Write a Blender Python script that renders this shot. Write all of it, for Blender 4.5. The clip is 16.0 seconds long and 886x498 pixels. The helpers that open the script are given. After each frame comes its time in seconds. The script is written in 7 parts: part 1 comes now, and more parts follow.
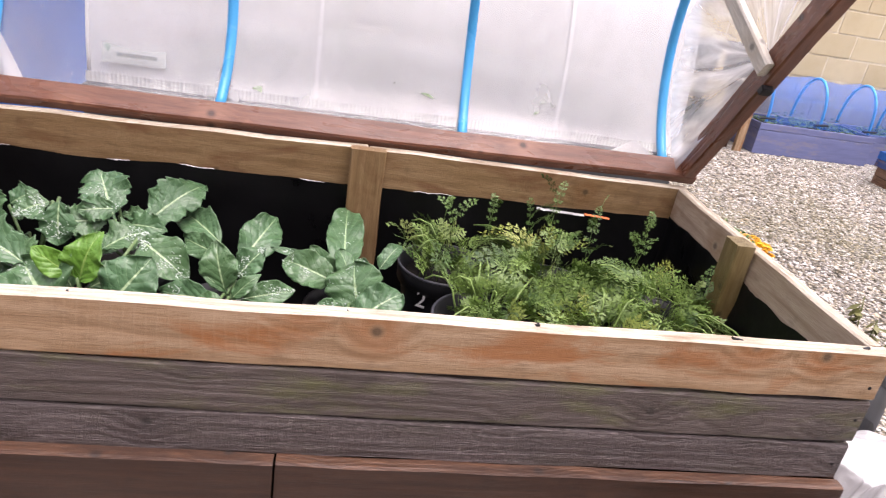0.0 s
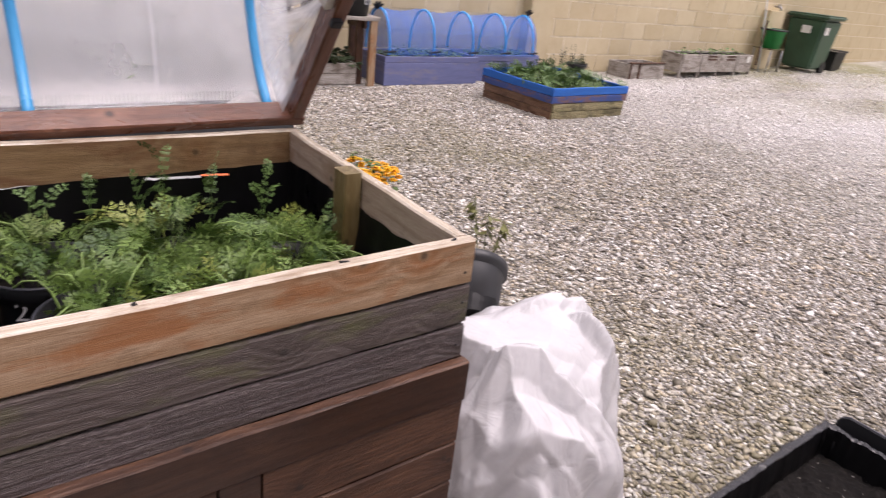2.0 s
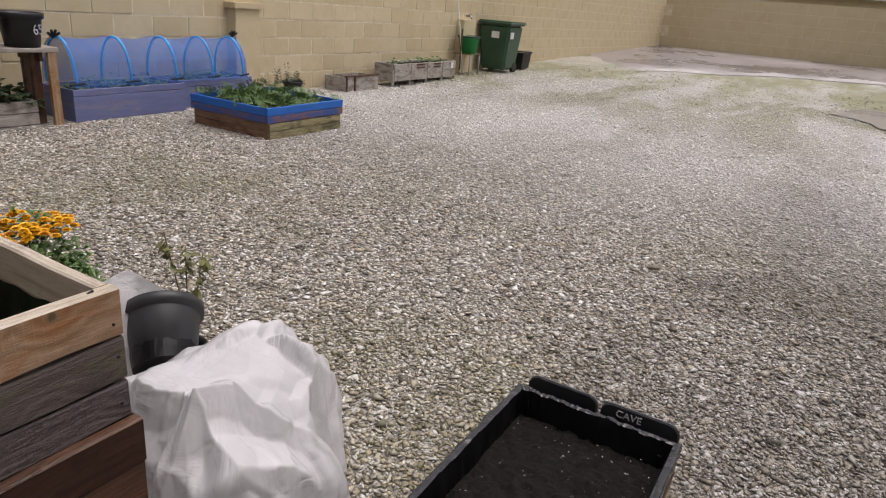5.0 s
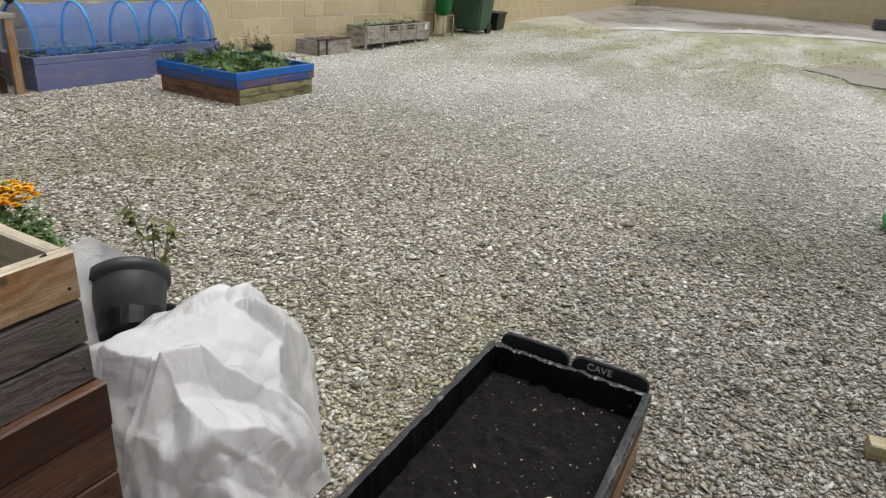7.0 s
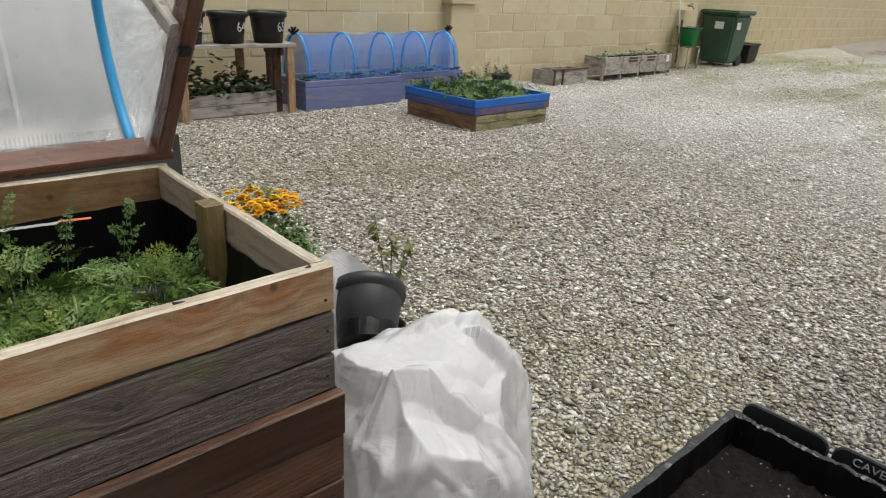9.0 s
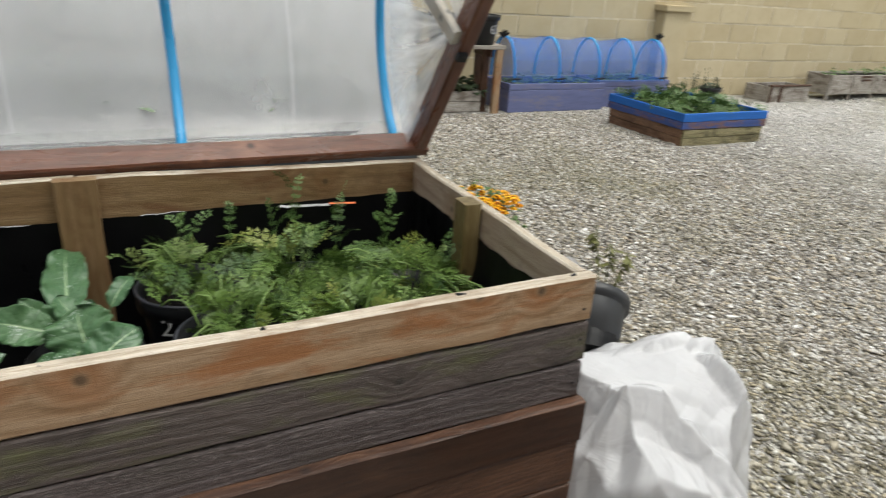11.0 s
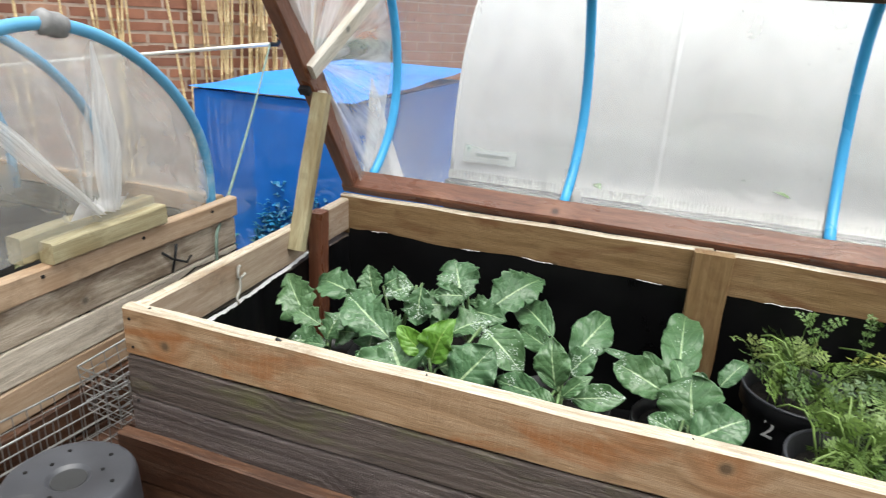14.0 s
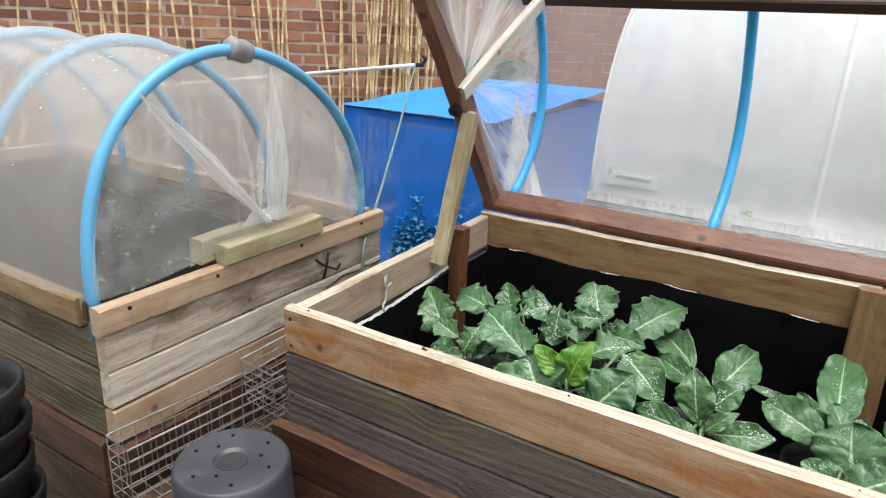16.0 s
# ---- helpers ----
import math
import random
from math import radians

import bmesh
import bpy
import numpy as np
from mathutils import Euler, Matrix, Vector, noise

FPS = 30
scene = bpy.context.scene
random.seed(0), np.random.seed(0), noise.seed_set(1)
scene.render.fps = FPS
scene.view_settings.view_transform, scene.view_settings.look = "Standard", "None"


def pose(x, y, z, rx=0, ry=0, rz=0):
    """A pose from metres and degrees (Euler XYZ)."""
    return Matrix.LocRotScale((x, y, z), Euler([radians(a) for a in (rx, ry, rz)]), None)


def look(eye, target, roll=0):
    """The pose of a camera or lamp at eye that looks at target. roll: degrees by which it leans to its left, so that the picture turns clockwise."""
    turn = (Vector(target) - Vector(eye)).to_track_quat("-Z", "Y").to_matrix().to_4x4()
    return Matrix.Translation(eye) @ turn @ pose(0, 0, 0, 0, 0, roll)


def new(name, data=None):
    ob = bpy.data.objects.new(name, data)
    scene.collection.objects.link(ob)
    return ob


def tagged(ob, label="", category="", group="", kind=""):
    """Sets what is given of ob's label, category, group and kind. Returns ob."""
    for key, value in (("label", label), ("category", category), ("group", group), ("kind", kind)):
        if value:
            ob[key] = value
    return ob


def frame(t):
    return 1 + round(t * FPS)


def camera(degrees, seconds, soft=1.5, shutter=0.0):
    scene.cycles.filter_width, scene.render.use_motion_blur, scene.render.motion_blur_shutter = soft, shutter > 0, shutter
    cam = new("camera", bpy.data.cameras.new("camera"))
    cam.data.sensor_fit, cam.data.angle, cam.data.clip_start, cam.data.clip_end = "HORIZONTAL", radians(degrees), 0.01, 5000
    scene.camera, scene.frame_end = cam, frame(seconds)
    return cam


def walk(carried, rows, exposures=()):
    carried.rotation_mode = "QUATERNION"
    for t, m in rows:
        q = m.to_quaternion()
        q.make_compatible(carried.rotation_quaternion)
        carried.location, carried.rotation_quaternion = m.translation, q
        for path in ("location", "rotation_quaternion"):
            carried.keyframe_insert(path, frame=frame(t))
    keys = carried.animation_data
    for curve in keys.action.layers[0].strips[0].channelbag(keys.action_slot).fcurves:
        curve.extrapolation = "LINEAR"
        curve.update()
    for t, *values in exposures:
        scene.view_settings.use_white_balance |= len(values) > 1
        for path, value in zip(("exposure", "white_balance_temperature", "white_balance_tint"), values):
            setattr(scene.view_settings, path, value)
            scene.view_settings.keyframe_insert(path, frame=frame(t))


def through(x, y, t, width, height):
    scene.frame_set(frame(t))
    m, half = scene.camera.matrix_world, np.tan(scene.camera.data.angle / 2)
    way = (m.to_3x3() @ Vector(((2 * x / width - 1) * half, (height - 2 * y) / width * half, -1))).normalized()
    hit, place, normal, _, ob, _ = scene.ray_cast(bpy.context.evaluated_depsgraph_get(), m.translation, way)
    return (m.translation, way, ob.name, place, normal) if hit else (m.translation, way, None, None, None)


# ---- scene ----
cam = camera(67.7, 16.0, 1.1, 0.3)
PATH = [
    (0, (0.908, -0.804, 1.267), (1.221, 0.997, 0.457), 9.5),
    (0.5, (0.899, -0.808, 1.269), (1.131, 1.016, 0.481), 7.2),
    (1, (0.935, -0.825, 1.268), (1.411, 0.94, 0.455), 7.1),
    (1.5, (0.995, -0.824, 1.263), (1.858, 0.785, 0.447), 7.1),
    (2, (1.042, -0.844, 1.269), (2.191, 0.579, 0.46), 6.8),
    (2.5, (1.082, -0.875, 1.273), (2.418, 0.377, 0.468), 5.9),
    (3, (1.117, -0.898, 1.277), (2.594, 0.182, 0.471), 6.7),
    (3.5, (1.14, -0.911, 1.279), (2.668, 0.121, 0.505), 6.3),
    (4, (1.16, -0.922, 1.28), (2.701, 0.088, 0.501), 6.1),
    (4.5, (1.173, -0.944, 1.291), (2.759, 0.034, 0.561), 5.5),
    (4.7, (1.176, -0.963, 1.298), (2.796, -0.019, 0.603), 5.5),
    (6.8, (1.193, -1.006, 1.28), (2.849, -0.188, 0.515), 4.6),
    (7, (1.198, -1.007, 1.277), (2.83, -0.163, 0.487), 4.3),
    (7.5, (1.21, -0.986, 1.274), (2.763, -0.028, 0.456), 3.2),
    (8, (1.22, -0.955, 1.269), (2.67, 0.182, 0.491), 2.7),
    (8.2, (1.222, -0.947, 1.268), (2.625, 0.255, 0.5), 2.6),
    (10.3, (1.141, -0.87, 1.28), (2.267, 0.6, 0.523), 5.0),
    (10.5, (1.121, -0.865, 1.283), (2.213, 0.628, 0.521), 5.2),
    (11, (1.05, -0.835, 1.281), (1.902, 0.802, 0.508), 4.0),
    (11.5, (0.984, -0.794, 1.274), (1.48, 0.974, 0.482), 4.1),
    (12, (0.915, -0.778, 1.275), (1.121, 1.056, 0.505), 3.4),
    (12.5, (0.865, -0.775, 1.273), (0.877, 1.081, 0.528), 4.4),
    (13, (0.87, -0.772, 1.273), (0.668, 1.069, 0.517), 3.6),
    (13.5, (0.869, -0.774, 1.279), (0.449, 1.05, 0.573), 3.7),
    (14, (0.858, -0.781, 1.287), (0.224, 0.993, 0.615), 3.4),
    (14.5, (0.857, -0.792, 1.291), (0.05, 0.923, 0.653), 2.7),
    (15, (0.843, -0.804, 1.293), (-0.054, 0.857, 0.631), 2.6),
    (15.5, (0.837, -0.809, 1.293), (-0.09, 0.834, 0.628), 2.6),
    (16, (0.833, -0.82, 1.296), (-0.142, 0.804, 0.654), 2.7),
]
walk(cam, [(t, look(eye, target, roll)) for t, eye, target, roll in PATH],
     [(0.0, 1.20, 6650, 25), (1.0, 1.10, 6650, 24), (2.0, 0.64, 6650, 26.5), (3.0, 0.22, 6650, 27.5), (4.7, 0.10, 6650, 20.0), (6.8, 0.22, 6600, 7.5),
      (8.2, 0.22, 6600, 6.5), (10.3, 0.30, 6550, 6.0), (11.5, 0.60, 6550, 5.0), (12.5, 1.08, 6650, 4.0), (14.0, 1.04, 6550, 5.5), (16.0, 0.92, 6450, 7.5)])

# ---- light ----
world = bpy.data.worlds.new("overcast")
scene.world = world
world.use_nodes = True
wn = world.node_tree
sky = wn.nodes.new("ShaderNodeTexSky")
sky.sky_type = "NISHITA"
sky.sun_disc = False
sky.sun_elevation = radians(68)
sky.sun_rotation = radians(141)
sky.dust_density = 4.0
sky.air_density = 1.2
soften = wn.nodes.new("ShaderNodeHueSaturation")
soften.inputs["Saturation"].default_value = 0.22
wn.links.new(sky.outputs[0], soften.inputs["Color"])
wn.links.new(soften.outputs[0], wn.nodes["Background"].inputs["Color"])
wn.nodes["Background"].inputs["Strength"].default_value = 0.14
sun = new("sun", bpy.data.lights.new("sun", "SUN"))
sun.data.energy = 1.5
sun.data.angle = radians(50)
sun.data.color = (1.0, 0.97, 0.93)
sun.matrix_world = look((0, 0, 12), (-0.4, 0.5, 8.0))


# ---- materials ----
class Nodes:
    """A small writer of node materials."""

    def __init__(self, name, rough=0.7, metal=0.0):
        self.m = bpy.data.materials.new(name)
        self.m.use_nodes = True
        self.t = self.m.node_tree
        self.b = self.t.nodes["Principled BSDF"]
        self.b.inputs["Roughness"].default_value = rough
        self.b.inputs["Metallic"].default_value = metal
        self.out = self.t.nodes["Material Output"]
        self.coord = self.t.nodes.new("ShaderNodeTexCoord")

    def link(self, a, b):
        self.t.links.new(a, b)

    def fill(self, socket, value):
        if hasattr(value, "is_output"):
            self.link(value, socket)
        elif isinstance(value, (tuple, list)):
            socket.default_value = (*value, 1.0) if len(value) == 3 and len(socket.default_value) == 4 else value
        else:
            socket.default_value = value

    def place(self, scale=(1, 1, 1), source="Object", shuffle=True):
        mp = self.t.nodes.new("ShaderNodeMapping")
        self.link(self.coord.outputs[source], mp.inputs["Vector"])
        mp.inputs["Scale"].default_value = scale
        if shuffle:
            info = self.t.nodes.new("ShaderNodeObjectInfo")
            mul = self.t.nodes.new("ShaderNodeMath")
            mul.operation = "MULTIPLY"
            mul.inputs[1].default_value = 37.0
            self.link(info.outputs["Random"], mul.inputs[0])
            self.link(mul.outputs[0], mp.inputs["Location"])
        return mp.outputs[0]

    def noise(self, vec, scale, detail=4.0, rough=0.55, warp=0.0):
        n = self.t.nodes.new("ShaderNodeTexNoise")
        self.link(vec, n.inputs["Vector"])
        n.inputs["Scale"].default_value = scale
        n.inputs["Detail"].default_value = detail
        n.inputs["Roughness"].default_value = rough
        n.inputs["Distortion"].default_value = warp
        return n.outputs["Fac"]

    def cells(self, vec, scale, out="Distance", feature="F1"):
        n = self.t.nodes.new("ShaderNodeTexVoronoi")
        n.feature = feature
        self.link(vec, n.inputs["Vector"])
        n.inputs["Scale"].default_value = scale
        return n.outputs[out]

    def ramp(self, fac, *stops):
        r = self.t.nodes.new("ShaderNodeValToRGB")
        self.link(fac, r.inputs[0])
        e = r.color_ramp.elements
        while len(e) < len(stops):
            e.new(0.5)
        for k, (at, c) in zip(e, stops):
            k.position = at
            k.color = (*c, 1.0) if isinstance(c, tuple) else (c, c, c, 1.0)
        return r.outputs[0]

    def mix(self, fac, a, b, how="MIX"):
        n = self.t.nodes.new("ShaderNodeMix")
        n.data_type = "RGBA"
        n.blend_type = how
        self.fill(n.inputs[0], fac)
        self.fill(n.inputs[6], a)
        self.fill(n.inputs[7], b)
        return n.outputs[2]

    def math(self, how, a, b=0.0):
        n = self.t.nodes.new("ShaderNodeMath")
        n.operation = how
        self.fill(n.inputs[0], a)
        self.fill(n.inputs[1], b)
        return n.outputs[0]

    def random(self):
        return self.t.nodes.new("ShaderNodeObjectInfo").outputs["Random"]

    def island(self):
        return self.t.nodes.new("ShaderNodeNewGeometry").outputs["Random Per Island"]

    def bump(self, height, strength=0.3, depth=0.01):
        n = self.t.nodes.new("ShaderNodeBump")
        n.inputs["Strength"].default_value = strength
        n.inputs["Distance"].default_value = depth
        self.link(height, n.inputs["Height"])
        self.link(n.outputs[0], self.b.inputs["Normal"])
        return n.outputs[0]

    def color(self, c):
        self.fill(self.b.inputs["Base Color"], c)

    def rough(self, r):
        self.fill(self.b.inputs["Roughness"], r)


def wood(name, dark, mid, light, stain, stain_at=0.55, rough=0.62, bump=0.35, knots=True, green=0.0, rings=520.0, swing=26.0, sawn=0.0, figure=0.13, kerf=0.0, glint_fleck=0.0):
    """Flat-sawn timber: growth lines that swing along the board and round the knots, stains, fine hair and sometimes saw marks."""
    n = Nodes(name, rough)
    low = n.noise(n.place((0.8, 5, 5)), 1.7, 5.0, 0.6, 0.8)
    sep = n.t.nodes.new("ShaderNodeSeparateXYZ")
    n.link(n.place(), sep.inputs[0])
    flat = n.t.nodes.new("ShaderNodeCombineXYZ")
    n.link(sep.outputs[0], flat.inputs[0])
    n.link(n.math("ADD", sep.outputs[2], sep.outputs[1]), flat.inputs[1])
    knots_at = n.t.nodes.new("ShaderNodeTexVoronoi")
    knots_at.voronoi_dimensions = "2D"
    knots_at.inputs["Scale"].default_value = 4.6
    n.link(flat.outputs[0], knots_at.inputs["Vector"])
    knot = knots_at.outputs["Distance"]
    phase = n.math("ADD", n.math("MULTIPLY", n.math("ADD", sep.outputs[2], sep.outputs[1]), rings), n.math("MULTIPLY", low, swing))
    if knots:
        phase = n.math("ADD", phase, n.math("MULTIPLY", n.ramp(knot, (0.0, 1.0), (0.30, 0.0)), 11.0))
    ring = n.math("ADD", n.math("MULTIPLY", n.math("SINE", phase), 0.5), 0.5)
    grain = n.noise(n.place((1.6, 22, 22)), 3.0, 6.0, 0.65, 0.4)
    tone = n.math("ADD", n.math("MULTIPLY", ring, figure), n.math("MULTIPLY", grain, 1.0 - figure))
    c = n.ramp(tone, (0.27, dark), (0.46, mid), (0.70, light))
    hair = n.noise(n.place((5.0, 130, 130)), 5.0, 3.0, 0.6)
    c = n.mix(n.ramp(hair, (0.36, 0.55), (0.54, 0.0)), c, dark)
    blot = n.noise(n.place((1.7, 6, 6)), 2.2, 5.0, 0.62, 0.8)
    c = n.mix(n.ramp(blot, (stain_at, 0.0), (stain_at + 0.13, 0.8)), c, stain)
    dirt = n.noise(n.place((7, 7, 7)), 2.0, 6.0, 0.7)
    c = n.mix(n.ramp(dirt, (0.56, 0.0), (0.72, 0.45)), c, tuple(v * 0.45 for v in dark))
    if green:
        moss = n.noise(n.place((2.0, 7, 7)), 3.0, 5.0, 0.65)
        c = n.mix(n.ramp(moss, (0.5, 0.0), (0.72, green)), c, (0.11, 0.12, 0.035))
    height = n.math("ADD", n.math("MULTIPLY", ring, figure * 2.0), n.math("MULTIPLY", hair, 0.7))
    if sawn:
        # saw marks, with their speckled highlights mixed in as paler wood
        saw = n.noise(n.place((150, 30, 30)), 1.0, 3.0, 0.7)
        c = n.mix(n.ramp(saw, (0.56, 0.0), (0.68, sawn)), c, light)
        height = n.math("ADD", height, n.math("MULTIPLY", saw, sawn * 1.6))
    if glint_fleck:
        # highlights on the wet rough grain, painted as short pale dashes
        glint_mask = n.noise(n.place((75, 260, 260)), 1.0, 2.0, 0.6)
        where = n.ramp(n.noise(n.place((3, 9, 9)), 1.5, 3.0), (0.40, 0.15), (0.60, 1.0))
        c = n.mix(n.math("MULTIPLY", n.ramp(glint_mask, (0.545, 0.0), (0.60, glint_fleck)), where), c, tuple(min(1.0, v * 2.1) for v in light))
        height = n.math("ADD", height, n.math("MULTIPLY", glint_mask, glint_fleck))
    if kerf:
        arc = n.math("SINE", n.math("ADD", n.math("MULTIPLY", sep.outputs[0], 420.0), n.math("MULTIPLY", n.noise(n.place((1.5, 6, 6)), 2.0, 2.0), 9.0)))
        faint = n.math("MULTIPLY", n.ramp(arc, (0.55, 0.0), (1.0, kerf)), n.ramp(n.noise(n.place((2.2, 5, 5)), 1.8, 3.0), (0.44, 0.0), (0.62, 1.0)))
        c = n.mix(faint, c, light)
        height = n.math("ADD", height, n.math("MULTIPLY", faint, 0.6))
    if knots:
        c = n.mix(n.ramp(knot, (0.022, 0.85), (0.034, 0.5), (0.060, 0.0)), c, tuple(v * 0.35 for v in dark))
        c = n.mix(n.ramp(knot, (0.03, 0.0), (0.075, 0.55), (0.26, 0.0)), c, stain)
    n.color(c)
    n.rough(n.ramp(blot, (0.35, rough - 0.2), (0.7, min(1.0, rough + 0.12))))
    n.bump(height, bump, 0.004)
    return n.m


def plain(name, base, vary=0.25, scale=8.0, rough=0.5, metal=0.0, bump=0.1, fine=60.0, dirt=None, dirt_at=0.6, spec=0.5):
    n = Nodes(name, rough, metal)
    n.b.inputs["Specular IOR Level"].default_value = spec
    v = n.place()
    a = n.noise(v, scale, 4.0, 0.6)
    c = n.ramp(a, (0.3, tuple(x * (1 - vary) for x in base)), (0.7, tuple(min(1, x * (1 + vary)) for x in base)))
    if dirt:
        d = n.noise(v, scale * 0.6 + 1.3, 6.0, 0.7, 0.6)
        c = n.mix(n.ramp(d, (dirt_at, 0.0), (dirt_at + 0.15, 0.8)), c, dirt)
    n.color(c)
    f = n.noise(v, fine, 3.0, 0.6)
    n.rough(n.ramp(a, (0.3, max(0.02, rough - 0.1)), (0.7, min(1.0, rough + 0.1))))
    n.bump(f, bump, 0.003)
    return n.m


def film(name, clear=0.72, tint=(0.86, 0.88, 0.90), streak=(9, 3, 3), drops=0.0, gloss=0.08, cloud=0.35, source="Object"):
    """Clear sheeting: part of it lets light straight through, the rest scatters it."""
    n = Nodes(name, 0.25)
    clearn = n.t.nodes.new("ShaderNodeBsdfTransparent")
    milk = n.t.nodes.new("ShaderNodeBsdfTranslucent")
    skin = n.t.nodes.new("ShaderNodeBsdfDiffuse")
    shine = n.t.nodes.new("ShaderNodeBsdfGlossy")
    shine.inputs["Roughness"].default_value = 0.12
    milk.inputs[0].default_value = (*tint, 1)
    skin.inputs[0].default_value = (*tint, 1)
    v = n.place(streak, source)
    s = n.noise(v, 1.4, 5.0, 0.6, 0.6)
    haze = n.ramp(s, (0.4, 1 - clear), (0.72, min(1.0, 1 - clear + cloud)))
    if drops:
        d = n.cells(n.place((1, 1, 1)), 26.0)
        haze = n.math("MAXIMUM", haze, n.ramp(d, (0.05, drops), (0.11, 0.0)))
    two = n.t.nodes.new("ShaderNodeMixShader")
    two.inputs[0].default_value = 0.5
    n.link(milk.outputs[0], two.inputs[1])
    n.link(skin.outputs[0], two.inputs[2])
    three = n.t.nodes.new("ShaderNodeMixShader")
    n.fill(three.inputs[0], haze)
    n.link(clearn.outputs[0], three.inputs[1])
    n.link(two.outputs[0], three.inputs[2])
    four = n.t.nodes.new("ShaderNodeMixShader")
    four.inputs[0].default_value = gloss
    n.link(three.outputs[0], four.inputs[1])
    n.link(shine.outputs[0], four.inputs[2])
    b = n.t.nodes.new("ShaderNodeBump")
    b.inputs["Strength"].default_value = 0.5
    b.inputs["Distance"].default_value = 0.02
    n.link(s, b.inputs["Height"])
    n.link(b.outputs[0], shine.inputs["Normal"])
    n.link(b.outputs[0], skin.inputs["Normal"])
    n.link(four.outputs[0], n.out.inputs["Surface"])
    return n.m


def sheet_cloth(name, tint, through=0.4, rough=0.5, scale=6.0, sheer=0.0, crinkle=False):
    """White sheeting that glows a little with the light behind it."""
    n = Nodes(name, rough)
    v = n.place()
    a = n.noise(v, scale, 5.0, 0.6, 0.3)
    c = n.ramp(a, (0.3, tuple(x * 0.86 for x in tint)), (0.65, tint))
    n.color(c)
    fold = n.math("ABSOLUTE", n.math("SUBTRACT", n.noise(v, scale * 1.6, 3.0, 0.5, 1.2), 0.5)) if crinkle else n.noise(v, scale * 4, 4.0, 0.6)
    n.bump(fold, 0.6 if crinkle else 0.15, 0.02 if crinkle else 0.004)
    milk = n.t.nodes.new("ShaderNodeBsdfTranslucent")
    n.link(c, milk.inputs[0])
    two = n.t.nodes.new("ShaderNodeMixShader")
    two.inputs[0].default_value = through
    n.link(n.b.outputs[0], two.inputs[1])
    n.link(milk.outputs[0], two.inputs[2])
    last = two
    if sheer:
        holes = n.t.nodes.new("ShaderNodeBsdfTransparent")
        last = n.t.nodes.new("ShaderNodeMixShader")
        n.link(n.ramp(n.noise(n.place((2.5, 2.5, 0.7)), 1.6, 4.0), (0.3, sheer * 0.6), (0.7, sheer * 1.5)), last.inputs[0])
        n.link(two.outputs[0], last.inputs[1])
        n.link(holes.outputs[0], last.inputs[2])
    n.link(last.outputs[0], n.out.inputs["Surface"])
    return n.m


def netting(name, tint, cover=0.55, size=500.0):
    """Fine insect mesh: threads of one colour with holes between."""
    n = Nodes(name, 0.6)
    n.color(tint)
    v = n.place(shuffle=False)
    a = n.noise(v, 3.0, 4.0, 0.6)
    holes = n.t.nodes.new("ShaderNodeBsdfTransparent")
    two = n.t.nodes.new("ShaderNodeMixShader")
    n.link(n.ramp(a, (0.3, cover - 0.08), (0.7, cover + 0.1)), two.inputs[0])
    n.link(holes.outputs[0], two.inputs[1])
    n.link(n.b.outputs[0], two.inputs[2])
    n.link(two.outputs[0], n.out.inputs["Surface"])
    return n.m


def leafy(name, base, vein, shine=0.42, young=None):
    """Brassica leaf: pale midrib and side veins along the blade, bloom and wet spots."""
    n = Nodes(name, shine)
    uv = n.t.nodes.new("ShaderNodeSeparateXYZ")
    n.link(n.coord.outputs["UV"], uv.inputs[0])
    across = n.math("ABSOLUTE", n.math("SUBTRACT", uv.outputs[0], 0.5))
    rib = n.math("LESS_THAN", across, n.math("MULTIPLY", n.math("SUBTRACT", 1.2, uv.outputs[1]), 0.030))
    lane = n.math("SUBTRACT", uv.outputs[1], n.math("MULTIPLY", across, 0.75))
    side = n.math("ABSOLUTE", n.math("SINE", n.math("MULTIPLY", lane, 19.0)))
    v = n.place()
    patch = n.noise(v, 14.0, 4.0, 0.6)
    c = n.ramp(patch, (0.3, tuple(x * 0.84 for x in base)), (0.72, tuple(x * 1.18 for x in base)))
    c = n.mix(n.math("MULTIPLY", n.random(), 0.35), c, young or (0.12, 0.20, 0.05))
    net = n.cells(v, 70.0, "Distance", "DISTANCE_TO_EDGE")
    c = n.mix(n.ramp(net, (0.0, 0.05), (0.06, 0.0)), c, vein)
    c = n.mix(n.ramp(side, (0.03, 0.32), (0.10, 0.0)), c, vein)
    c = n.mix(n.math("MULTIPLY", rib, 0.85), c, vein)
    beads = n.cells(v, 150.0)
    wet = n.ramp(n.noise(v, 9.0, 2.0), (0.56, 0.0), (0.64, 1.0))
    bead = n.math("MULTIPLY", n.ramp(beads, (0.14, 1.0), (0.26, 0.0)), wet)
    n.color(c)
    n.rough(n.math("SUBTRACT", shine, n.math("MULTIPLY", bead, shine - 0.05)))
    n.bump(n.math("ADD", n.math("MULTIPLY", side, 0.6), n.math("ADD", n.math("MULTIPLY", n.ramp(net, (0.0, 0.0), (0.3, 1.0)), 0.7), n.math("MULTIPLY", bead, 1.2))), 0.32, 0.003)
    n.b.inputs["Specular IOR Level"].default_value = 0.45
    return n.m


def frondy(name, dark, light, pale, whole=0.55):
    n = Nodes(name, 0.5)
    r = n.island()
    c = n.ramp(r, (0.0, dark), (0.5, light), (0.95, light), (1.0, pale))
    c = n.mix(whole, c, n.ramp(n.random(), (0.0, dark), (0.45, light), (0.82, light), (1.0, pale)))
    n.color(c)
    return n.m


